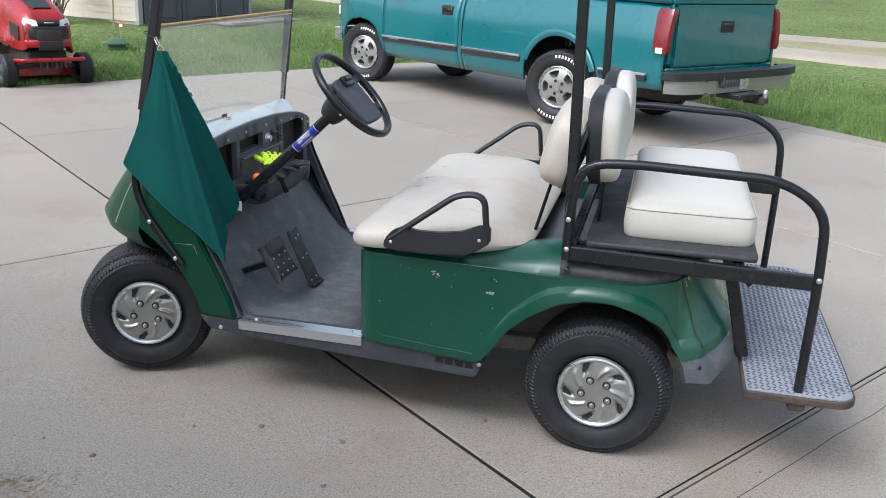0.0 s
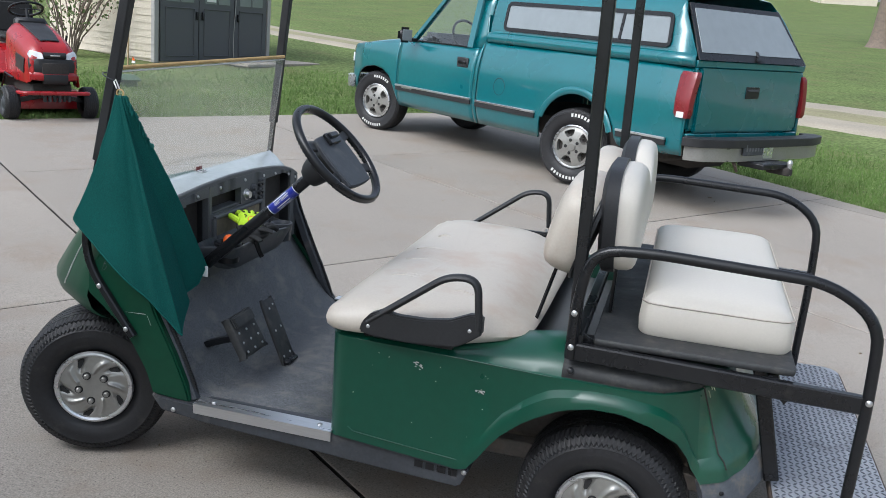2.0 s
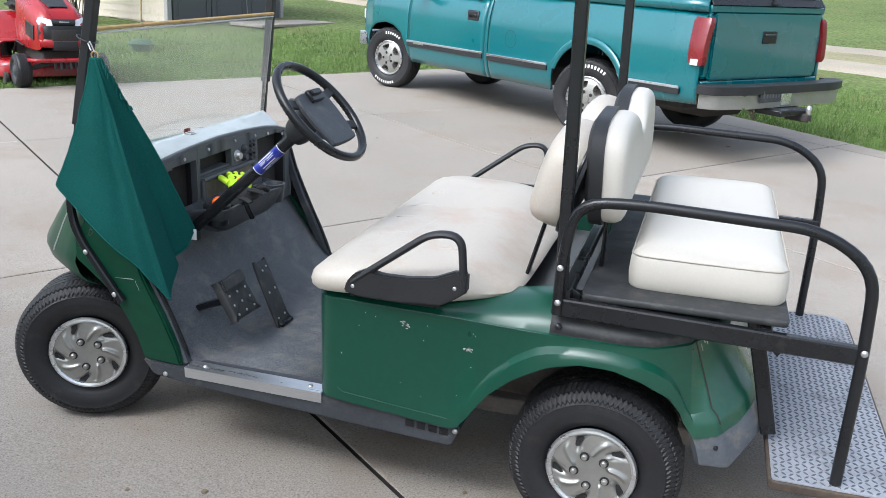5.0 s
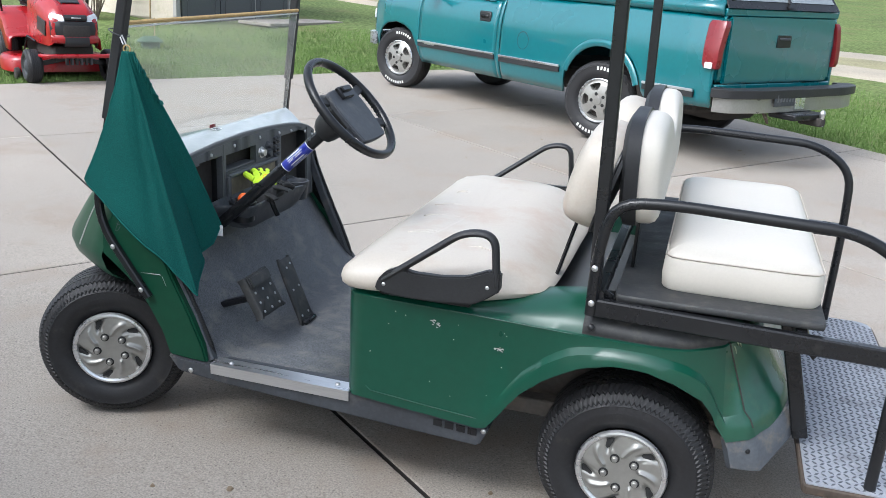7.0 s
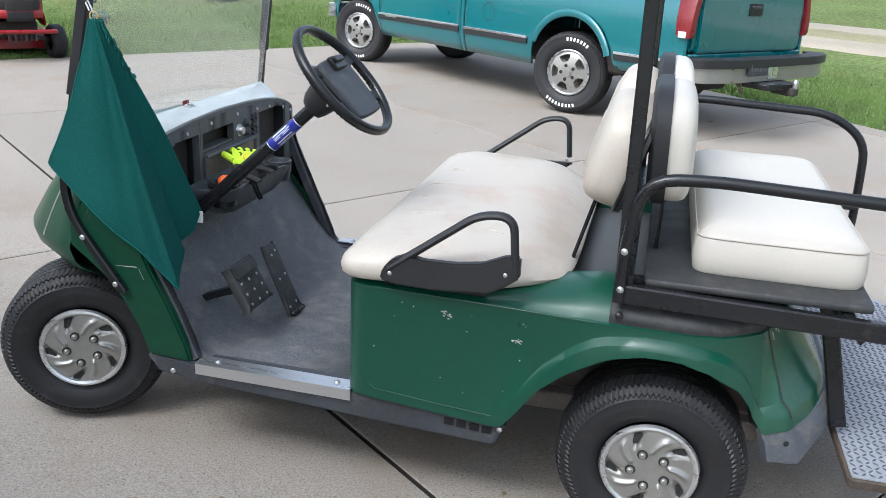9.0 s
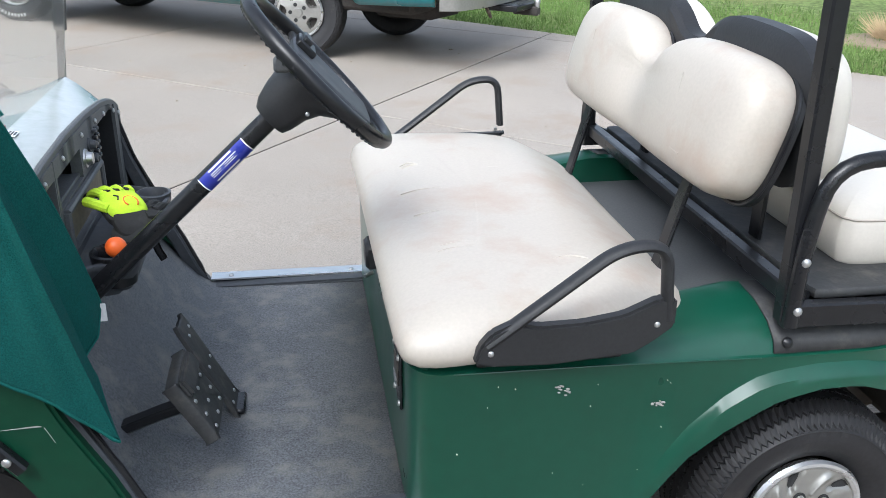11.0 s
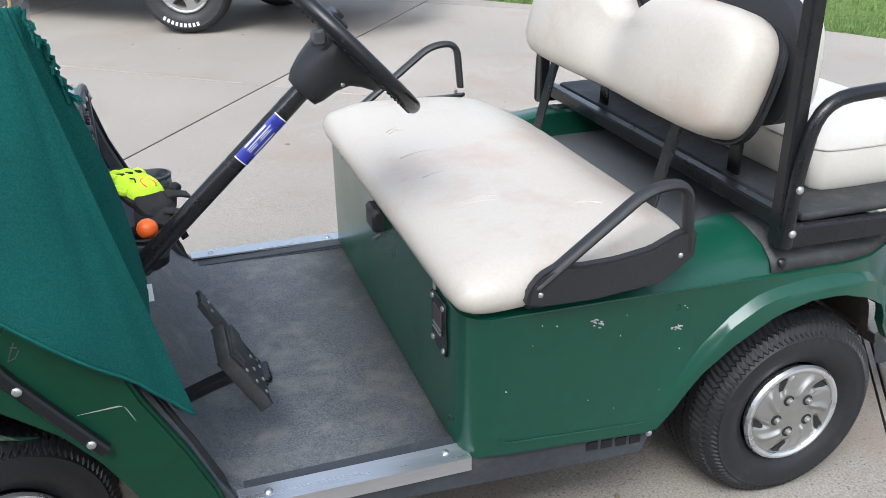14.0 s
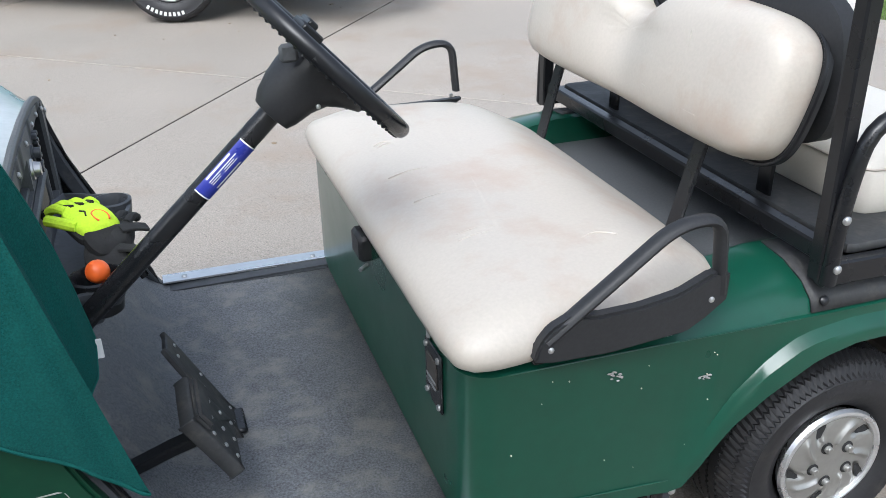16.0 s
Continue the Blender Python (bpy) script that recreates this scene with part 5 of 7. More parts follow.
# ---- towel, gloves and ball on the cart ----
def build_towel():
    top = Vector((0.207, -0.604, 1.222))
    hem = [(0.0, (0.034, 0.840)), (0.03, (0.043, 0.826)), (0.12, (0.110, 0.764)), (0.25, (0.202, 0.680)), (0.38, (0.288, 0.602)), (0.46, (0.338, 0.535)), (0.50, (0.364, 0.506)), (0.53, (0.346, 0.530)), (0.62, (0.296, 0.578)), (0.70, (0.284, 0.588)), (0.80, (0.285, 0.585)), (0.90, (0.308, 0.610)), (1.0, (0.312, 0.660))]
    deep = [(0.0, 0.0), (0.30, 0.004), (0.40, 0.020), (0.50, 0.062), (0.60, 0.135), (0.70, 0.175), (0.80, 0.205), (0.90, 0.240), (1.0, 0.280)]
    rows = []
    nu, nv = 96, 60
    for j in range(nv + 1):
        v = j / nv
        row = []
        for i in range(nu + 1):
            u = i / nu
            hx, hz = interp(u, [(a, b[0]) for a, b in hem]), interp(u, [(a, b[1]) for a, b in hem])
            bul = -math.sin(math.pi * v) * 0.014 * max(0, 1 - u * 3)
            swell = math.sin(math.pi * v) * 0.020 * ease((u - 0.68) / 0.3)
            x = top.x + (hx - top.x) * v - bul + swell + (u - 0.5) * 0.030 * (1 - v)
            z = top.z + (hz - top.z) * v
            # one ridge from the ring to the lowest corner, the valley behind it, and a second softer ridge
            fold = -0.012 * math.exp(-((u - 0.50) / 0.030) ** 2) + 0.050 * math.exp(-((u - 0.61) / 0.055) ** 2) - 0.022 * math.exp(-((u - 0.76) / 0.06) ** 2) - 0.007 * math.exp(-((u - 0.20) / 0.10) ** 2) + 0.006 * math.exp(-((u - 0.34) / 0.06) ** 2)
            wave = 0.006 * noise.noise((u * 3.5, v * 4 + 2, 3)) + 0.0025 * noise.noise((u * 11, v * 9, 6))
            y = top.y - 0.010 + interp(u, deep) * v ** 1.1 + fold * (min(1, v * 1.5 + 0.12)) + wave * min(1, v * 3)
            row.append((x, y, z))
        rows.append(row)
    bm = bmesh.new()
    surf(bm, rows)
    t = thing("towel", CART, "dark green terry golf towel hung from a post clip", "towel")
    c = part("cloth", bm, TOWEL, t)
    md = c.modifiers.new("thick", "SOLIDIFY")
    md.thickness, md.offset = 0.005, 0
    part("hem", tube([Vector(p) for p in rows[-1]], 0.0040, 6), TOWEL_EDGE, t)
    part("side_hem", tube([Vector(r[-1]) for r in rows], 0.0038, 6), TOWEL_EDGE, t)
    part("side_hem", tube([Vector(r[0]) for r in rows], 0.0038, 6), TOWEL_EDGE, t)
    part("tag", box((0.306, -0.338, 0.642), (0.034, 0.004, 0.036), 0.001), WHITE, t, "small white wash tag")
    ring = [(0.203 + 0.011 * math.cos(a), -0.612, 1.228 + 0.011 * math.sin(a)) for a in [2 * math.pi * i / 16 for i in range(16)]]
    part("grommet", tube(ring, 0.0022, 6, closed=True), WOOD, t, "brass ring")
    part("clip", tube([(0.203, -0.612, 1.236), (0.194, -0.608, 1.250), (0.184, -0.604, 1.264), (0.178, -0.604, 1.258), (0.190, -0.609, 1.240)], 0.0022, 6), STEEL, t, "steel snap hook")
    part("cord", tube([(0.156 + 0.028 * math.cos(a), -0.578 + 0.026 * math.sin(a), 1.268 - 0.010 * math.cos(a)) for a in [2 * math.pi * i / 20 for i in range(20)]], 0.002, 6, closed=True), TRIM, t, "grey cord round the post")
    rnd = random.Random(8)
    edge = [Vector(r[-1]) for r in rows]
    for k in range(2, 32):
        p = edge[k // 2].lerp(edge[k // 2 + 1], 0.5 * (k % 2))
        q = p + Vector((rnd.uniform(0.004, 0.014), -0.006, rnd.uniform(-0.014, 0.006)))
        fr = tube([p, q, q + Vector((rnd.uniform(-0.003, 0.004), 0.0, -rnd.uniform(0.004, 0.012)))], 0.0030, 4)
        part("frayed_thread", fr, TOWEL, t)


build_towel()


def build_gloves():
    def glove(m, label, curl, back=GLOVE):
        g = thing("work_glove", CART @ m, label, "glove", "work gloves")
        loop = smooth_loop([(-0.048, -0.040), (0.0, -0.046), (0.042, -0.040), (0.050, 0.0), (0.042, 0.040), (0.0, 0.046), (-0.048, 0.040), (-0.054, 0.0)], 4)
        part("palm", cushion(loop, [(0.008, -0.012), (0.0, -0.004), (0.0, 0.010), (0.008, 0.020), (0.022, 0.026), (0.034, 0.028)], lambda u, v, w: Vector((u, v, w + 0.003 * math.sin(u * 60 + v * 30)))), back, g)
        part("palm_side", cushion(inset(loop, -0.005), [(0.004, -0.020), (0.0, -0.014), (0.0, -0.004), (0.006, 0.001)], lambda u, v, w: Vector((u + 0.004, v, w))), GLOVE_DARK, g, "black palm")
        for k, (v, ln) in enumerate(((-0.034, 0.060), (-0.012, 0.074), (0.011, 0.072), (0.033, 0.058))):
            a, b = Vector((-0.040, v, 0.012)), Vector((-0.044 - ln * 0.5, v * 1.18, 0.016 - curl * 0.4))
            c = Vector((-0.044 - ln * 0.9, v * 1.30, 0.004 - curl))
            part("finger", sweep(bmesh.new(), fillet([a, b, c], 0.02, 4), circle(0.0105, 9)), back, g)
            tip_ = c + (c - b).normalized() * 0.010
            part("finger_tip", tube([c - (c - b) * 0.25, c, tip_], 0.0112, 9), GLOVE_DARK, g)
            # dark tube painted for the shade between two fingers
            if k < 3:
                part("finger_gap", tube([(-0.036, v + 0.011, 0.024), (-0.060, (v + 0.011) * 1.2, 0.018 - curl * 0.25)], 0.0046, 7), GLOVE_DARK, g)
        part("thumb", tube([(0.012, -0.040, 0.006), (-0.022, -0.064, 0.004), (-0.046, -0.072, -0.004)], 0.0125, 9, 0.02), back, g)
        cuff = smooth_loop([(0.040, -0.040), (0.092, -0.038), (0.098, 0.0), (0.092, 0.038), (0.040, 0.040)], 4)
        part("cuff", cushion(cuff, [(0.006, -0.016), (0.0, -0.008), (0.0, 0.008), (0.008, 0.015), (0.02, 0.017)], lambda u, v, w: Vector((u, v, w - 0.35 * max(0, u - 0.04)))), GLOVE_DARK, g, "black wrist cuff")
        part("strap", sweep(bmesh.new(), fillet([(0.060, 0.030, 0.010), (0.066, 0.060, 0.012), (0.070, 0.088, 0.004)], 0.02, 4), square(0.026, 0.008, 0.002), up=(0, 0, 1)), GLOVE_DARK, g)
        swoosh = [(0.022 + 0.030 * math.cos(a) * 0.75, 0.006 + 0.016 * math.sin(a), 0.0285 - 0.06 * max(0.0, abs(0.03 * math.cos(a)) - 0.012)) for a in [radians(40 + 27 * k) for k in range(11)]]
        if back is not GLOVE:
            return
        part("logo", tube(swoosh, 0.0022, 5), ORANGE, g, "orange printed swoosh")
        part("logo", tube([(0.010, -0.020, 0.0275), (-0.004, -0.014, 0.0282), (-0.012, -0.022, 0.0270)], 0.0020, 5), GLOVE_DARK, g)

    glove(pose(0.322, -0.052, 0.748, -6, 16, -60) @ Matrix.Scale(0.88, 4), "lime green and black work glove lying on the tray", 0.030)
    glove(pose(0.350, -0.070, 0.720, -4, 8, -100) @ Matrix.Scale(0.82, 4), "black work glove lying palm up beneath a lime one", 0.010, GLOVE_DARK)
    ball = bmesh.new()
    lathe(ball, [(0.0005, -0.021)] + [(0.021 * math.cos(a), 0.021 * math.sin(a)) for a in [radians(-75 + 15 * i) for i in range(11)]] + [(0.0005, 0.021)], 20, CART @ pose(0.328, -0.206, 0.718))
    tagged(part("ball", ball, ORANGE), "small orange plastic ball in the cup holder", "ball")


build_gloves()

# ---- pickup truck ----
TX, TY = Vector((0.7941, -0.6078, -0.0027)).normalized(), Vector((0.6078, 0.7941, 0.0059)).normalized()
TZ = TX.cross(TY)
TRUCK = Matrix(((TX.x, TY.x, TZ.x, -1.447), (TX.y, TY.y, TZ.y, 8.378), (TX.z, TY.z, TZ.z, 0.093), (0, 0, 0, 1)))
NEAR, FAR = -0.955, 0.755


def truck_side(x0, x1, zb, zt, s, extra=0.0, step=0.06):
    """Rows of body side points from x0 to x1 between two height tables, near side s=-1."""
    prof = [(0.34, 0.085), (0.42, 0.045), (0.52, 0.012), (0.60, 0.0), (0.70, 0.0), (0.86, 0.002), (0.98, 0.012), (1.06, 0.030), (1.14, 0.052), (1.24, 0.075)]
    n = max(2, int((x1 - x0) / step))
    rows = []
    for i in range(n + 1):
        x = x0 + (x1 - x0) * i / n
        lo, hi = interp(x, zb), interp(x, zt)
        row = []
        for k in range(13):
            z = lo + (hi - lo) * k / 12
            o = interp(z, prof) + interp(x, [(-0.75, 0.16), (-0.55, 0.06), (-0.3, 0.01), (0.2, 0.0), (4.4, 0.0), (4.72, 0.02)]) - extra
            row.append((x, (NEAR + o) if s < 0 else (FAR - o), z))
        rows.append(row)
    return rows


def closed_panel(name, rows, material, parent, label="", thick=0.02):
    bm = bmesh.new()
    surf(bm, rows)
    ob = part(name, bm, material, parent, label)
    md = ob.modifiers.new("thick", "SOLIDIFY")
    md.thickness = thick
    return ob


def truck_wheel(parent, x, y, s, first=None):
    m = pose(x, y, 0.362, 90 if s < 0 else -90, 0, 20)
    if first:
        w = first.copy()
        scene.collection.objects.link(w)
        w.parent, w.matrix_basis = parent, m
        for c in first.children:
            d = c.copy()
            scene.collection.objects.link(d)
            d.parent = w
        return w
    bm = lathe(bmesh.new(), [(0.19, -0.22), (0.205, -0.21), (0.17, -0.1), (0.17, -0.05), (0.03, -0.05)], 36)
    w = part("wheel", bm, VOID, parent)
    ty = part("tyre", tyre_mesh(0.362, 0.245, 0.205), RUBBER, w, "black tyre with raised white lettering bars")
    td = part("tread", tread_mesh(0.362, 0.245, 60), RUBBER, w, smooth=False)
    td["kind"] = "stuff"
    ty.matrix_basis = td.matrix_basis = Matrix.Translation((0, 0, -0.11))
    for a0, n in ((0.95, 7), (4.05, 9)):
        for i in range(n):
            lb = bmesh.new()
            letters(lb, 0.282, 0.312, a0 + 0.115 * i, a0 + 0.115 * i + 0.115, 1, 0.1215, 0.42, 0, 0.002)
            b = part("letter_bar", lb, WHITEWALL, w)
            b.matrix_basis = ty.matrix_basis
    bm = bmesh.new()
    lathe(bm, [(0.160, -0.070), (0.180, -0.035), (0.186, -0.010), (0.198, 0.006), (0.207, -0.002), (0.205, -0.02)], 48, cap=False, mi=1)
    lathe(bm, [(0.040, -0.010), (0.040, 0.018), (0.034, 0.024), (0.012, 0.026), (0.0005, 0.026)], 24, cap=False)
    # five broad spokes with deep windows between them, coloured dark for their shade
    n, rows = 160, []
    for r, h in ((0.030, 0.012), (0.060, 0.011), (0.085, 0.009), (0.098, 0.006), (0.104, 0.005), (0.125, 0.001), (0.145, -0.003), (0.158, -0.006), (0.163, -0.008), (0.186, -0.014)):
        rows.append([(r * math.cos(2 * math.pi * k / n), r * math.sin(2 * math.pi * k / n), h) for k in range(n)])
    surf(bm, rows, cu=True)
    for v in bm.verts:
        r, a = math.hypot(v.co.x, v.co.y), math.atan2(v.co.y, v.co.x) % (math.pi * 0.4) / (math.pi * 0.4)
        half = interp(r, [(0.098, 0.0), (0.104, 0.15), (0.125, 0.22), (0.150, 0.27), (0.158, 0.27), (0.160, 0.0)])
        if 0.10 < r < 0.16 and -0.009 < v.co.z < 0.008 and abs(a - 0.5) < half:
            v.co.z -= 0.05
    for f in bm.faces:
        if max(v.co.z for v in f.verts) < -0.03 and max(math.hypot(v.co.x, v.co.y) for v in f.verts) < 0.1585:
            f.material_index = 2
    part("rim", bm, [CHROME, ALU, VOID], w, "silver five spoke alloy rim, its windows coloured dark for their shade")
    # dark discs stand in for the shaded recesses round the lugs
    for k in range(5):
        a = 2 * math.pi * (k + 0.5) / 5
        hole = lathe(bmesh.new(), [(0.016, 0.006), (0.016, 0.0125), (0.0135, 0.0135), (0.0005, 0.0128)], 14)
        part("lug_hole", hole, GLOVE_DARK, w).matrix_basis = Matrix.Translation((0.064 * math.cos(a), 0.064 * math.sin(a), 0))
    w.matrix_basis = m
    return w


def build_truck():
    tr = thing("pickup_truck", TRUCK, "teal pickup truck with matching bed topper parked on the driveway", "pickup truck")
    w = truck_wheel(tr, 0.0, NEAR + 0.055, -1)
    truck_wheel(tr, 3.435, NEAR + 0.055, -1, w)
    truck_wheel(tr, 0.0, FAR - 0.055, 1, w)
    truck_wheel(tr, 3.435, FAR - 0.055, 1, w)
    under = box((1.9, -0.1, 0.50), (5.0, 1.25, 0.22), 0.03)
    box((3.46, -0.1, 0.40), (0.3, 1.2, 0.14), 0.05, under)
    box((4.1, -0.1, 0.40), (0.62, 0.6, 0.18), 0.06, under)
    part("underbody", under, VOID, tr, "dark underbody with spare tyre")
    zb = [(-0.75, 0.42), (-0.49, 0.40), (-0.485, 0.45), (-0.44, 0.58), (-0.36, 0.69), (-0.22, 0.76), (0.0, 0.79), (0.2, 0.76), (0.34, 0.69), (0.42, 0.58), (0.47, 0.45), (0.48, 0.37), (2.95, 0.375), (2.96, 0.45), (3.0, 0.62), (3.08, 0.75), (3.22, 0.85), (3.46, 0.90), (3.70, 0.86), (3.86, 0.76), (3.95, 0.62), (3.98, 0.50), (4.02, 0.47), (4.73, 0.50)]
    zt = [(-0.75, 0.93), (-0.5, 1.02), (0.0, 1.075), (0.5, 1.125), (1.0, 1.14), (1.97, 1.15), (1.99, 1.22), (4.73, 1.225)]
    for s in (-1, 1):
        closed_panel("front_fender", truck_side(-0.72, 0.485, zb, zt, s, step=0.03), TEAL, tr, "teal painted front fender")
        door = closed_panel("door", truck_side(0.50, 1.925, zb, zt, s), TEAL, tr, "teal painted cab door")
        closed_panel("cab_corner", truck_side(1.937, 1.985, zb, zt, s, step=0.02), TEAL, tr)
        closed_panel("bed_side", truck_side(2.005, 4.70, zb, zt, s, step=0.03), TEAL, tr, "teal painted cargo bed side")
        y = NEAR if s < 0 else FAR
        # arch lip
        for cx, r, a0, a1, top in ((3.46, 0.478, 16, 166, 0.41),):
            pts = [(cx + r * math.cos(radians(a)), y + s * 0.004, 0.45 + (top + 0.030) * math.sin(radians(a))) for a in range(a0, a1, 6)]
            part("arch_lip", sweep(bmesh.new(), pts, [(0.034 * math.cos(q), 0.016 * math.sin(q)) for q in [math.pi * k / 6 for k in range(12)]], up=(0, 1, 0)), TEAL, tr)
        for x0, x1 in ((0.50, 1.92), (2.01, 2.93), (4.0, 4.55)):
            ml = part("side_moulding", bar([(x0, y + s * 0.004, 0.585), (x1, y + s * 0.004, 0.592)], 0.02, 0.060), PLASTIC, tr, "black side moulding")
            part("bright_strip", bar([(x0, y + s * 0.011, 0.613), (x1, y + s * 0.011, 0.620)], 0.020, 0.022), ALU, ml)
        hd = part("door_handle", box((1.72, y + s * -0.012, 0.985), (0.19, 0.030, 0.105), 0.012), PLASTIC, door, "black recessed door handle")
        part("handle_pull", box((1.725, y + s * 0.004, 0.985), (0.13, 0.022, 0.034), 0.008), BLACK, hd)
        if s < 0:
            part("emblem", box((0.74, y - 0.015, 0.600), (0.20, 0.006, 0.022), 0.002), STEEL, tr, "small silver emblem bar")
            ring = [(2.36 + 0.085 * math.cos(a), y + 0.0035, 0.80 + 0.085 * math.sin(a)) for a in [2 * math.pi * i / 28 for i in range(28)]]
            part("fuel_door", tube(ring, 0.004, 5, closed=True), VOID, tr)
        mir = part("mirror", box((0.80, y + s * 0.13, 1.20), (0.10, 0.19, 0.17), 0.045, seg=3), BLACK, tr, "black and chrome door mirror")
        part("mirror_glass", box((0.850, y + s * 0.13, 1.20), (0.006, 0.13, 0.12), 0.004), SKY_GLASS, mir)
        part("mirror_arm", box((0.82, y + s * 0.03, 1.15), (0.05, 0.12, 0.04), 0.01), BLACK, mir)
        # pillars and door window
        yb, yt = y - s * 0.07, y - s * 0.20
        part("pillar", bar([(0.70, yb, 1.13), (1.20, yt, 1.70), (1.32, yt, 1.745)], 0.05, 0.06, up=(0, 1, 0)), TEAL, tr)
        part("pillar", bar([(1.78, yb, 1.14), (1.76, yt, 1.74)], 0.09, 0.07, up=(0, 1, 0)), TEAL, tr)
        part("roof_rail", bar([(1.2, yt, 1.725), (2.0, yt, 1.745)], 0.07, 0.06), TEAL, tr)
        part("window_seal", bar([(0.74, yb + s * 0.012, 1.142), (1.74, yb + s * 0.012, 1.15)], 0.02, 0.02), BLACK, tr)
        poly = [(0.78, 1.14), (1.74, 1.145), (1.73, 1.70), (1.25, 1.70)]
        gl = part("door_glass", prism(poly, lambda u, v, q: (u, yb + (yt - yb) * (v - 1.14) / 0.6 + q, v), -0.003, 0.003), DOOR_GLASS, door, "clear door glass", smooth=False)
        gl.visible_shadow = False
        closed_panel("cab_quarter", [[(x, yb + (yt - yb) * k / 4, 1.14 + 0.15 * k) for k in range(5)] for x in (1.78, 1.98)], TEAL, tr)
    # hood, cowl, windscreen, roof, cab back
    rows = []
    for i in range(13):
        x = -0.72 + 1.45 * i / 12
        e = interp(x, zt)
        rows.append([(x, NEAR + 0.07 + (FAR - NEAR - 0.14) * k / 12 + interp(x, [(-0.75, 0.16), (-0.4, 0.02), (0, 0)]) * (1 - k / 6), e + 0.075 * math.sin(math.pi * k / 12) ** 0.6 * interp(x, [(-0.72, 0.2), (-0.5, 0.8), (0, 1)])) for k in range(13)])
    closed_panel("hood", rows, TEAL, tr, "teal painted hood")
    part("windscreen", prism([(NEAR + 0.12, 0), (FAR - 0.12, 0), (FAR - 0.22, 1), (NEAR + 0.22, 1)], lambda u, v, q: (0.74 + 0.50 * v + q, u, 1.16 + 0.53 * v), 0, 0.006), DOOR_GLASS, tr, smooth=False).visible_shadow = False
    part("roof", cushion(smooth_loop([(1.22, NEAR + 0.22), (1.98, NEAR + 0.20), (1.98, FAR - 0.20), (1.22, FAR - 0.22)], 6), [(0.0, 1.72), (0.0, 1.75), (0.03, 1.775), (0.2, 1.79)], lambda u, v, q: (u, v, q)), TEAL, tr)
    part("cab_back", box((1.985, (NEAR + FAR) / 2, 1.0), (0.02, FAR - NEAR - 0.2, 1.0), 0.005), TEAL, tr)
    part("interior", box((1.35, (NEAR + FAR) / 2, 0.75), (1.2, FAR - NEAR - 0.2, 0.5), 0.03), DASH, tr, "grey cab interior")
    part("bench", box((1.80, (NEAR + FAR) / 2, 1.12), (0.16, FAR - NEAR - 0.35, 0.42), 0.06, seg=3), DASH, tr)
    part("dash_panel", box((0.90, (NEAR + FAR) / 2, 1.14), (0.28, FAR - NEAR - 0.25, 0.22), 0.05, seg=2), TRIM, tr)
    c = Vector((1.20, NEAR + 0.45, 1.24))
    q = Vector((0.9, 0, 0.45)).to_track_quat("Z", "Y").to_matrix().to_4x4()
    part("steering_wheel", tube([Matrix.Translation(c) @ q @ Vector((0.19 * math.cos(a), 0.19 * math.sin(a), 0)) for a in [2 * math.pi * i / 28 for i in range(28)]], 0.015, 8, closed=True), BLACK, tr)
    # front end
    part("grille", box((-0.70, (NEAR + FAR) / 2, 0.80), (0.05, 1.25, 0.32), 0.02), BLACK, tr)
    for y in (NEAR + 0.25, FAR - 0.25):
        part("headlight", box((-0.675, y, 0.84), (0.07, 0.26, 0.14), 0.02), LAMP, tr)
    part("front_bumper", bar([(-0.52, NEAR + 0.02, 0.55), (-0.72, NEAR + 0.10, 0.55), (-0.80, NEAR + 0.4, 0.55), (-0.80, FAR - 0.4, 0.55), (-0.72, FAR - 0.10, 0.55), (-0.52, FAR - 0.02, 0.55)], 0.07, 0.15, 0.1), ALU, tr, "chrome front bumper")
    # tailgate, lights, bumper
    tg = part("tailgate", box((4.70, (NEAR + FAR) / 2 + 0.0, 0.955), (0.05, 1.45, 0.53), 0.012, seg=2), TEAL, tr, "teal painted tailgate")
    part("tailgate_handle", box((4.728, -0.10, 1.03), (0.012, 0.19, 0.10), 0.004), BLACK, tg)
    part("handle_grip", box((4.736, -0.10, 1.05), (0.014, 0.15, 0.022), 0.004), TRIM, tg)
    part("tail_sill", box((4.69, (NEAR + FAR) / 2, 0.66), (0.06, 1.60, 0.05), 0.01), TEAL, tr)
    for s, y in ((-1, NEAR), (1, FAR)):
        bm = bmesh.new()
        rows = []
        for k in range(13):
            z = 0.810 + 0.375 * k / 12
            o = interp(z, [(0.79, 0.0), (0.95, 0.008), (1.06, 0.03), (1.18, 0.06)])
            e = 0.012 if k in (0, 12) else 0.0
            w = 0.135 + 0.025 * k / 12 - e
            yy = y - s * o
            rows.append([(4.730 - w, yy - s * 0.06, z), (4.730 - w, yy + s * (0.004 - e), z), (4.730 - w + 0.015, yy + s * (0.012 - e), z), (4.71, yy + s * (0.012 - e), z), (4.735 - e, yy + s * (0.002 - e), z), (4.740 - e, yy - s * 0.02, z), (4.735 - e, yy - s * 0.06, z)])
        vs = surf(bm, rows, cu=True)
        bm.faces.new(vs[-1]), bm.faces.new(vs[0][::-1])
        tl = part("tail_light", bm, RED_LENS, tr, "red plastic tail light")
        part("reverse_lens", box((4.665, y + s * 0.010, 0.835), (0.075, 0.008, 0.05), 0.003), LAMP, tl)
        part("corner_post", box((4.680, y - s * 0.115, 0.96), (0.045, 0.11, 0.52), 0.02, seg=2), TEAL, tr)
    mid = (NEAR + FAR) / 2
    prof_y = [(4.76, NEAR + 0.0), (4.86, NEAR + 0.05), (4.93, NEAR + 0.35), (4.94, mid), (4.93, FAR - 0.20), (4.86, FAR + 0.05), (4.76, FAR + 0.09)]
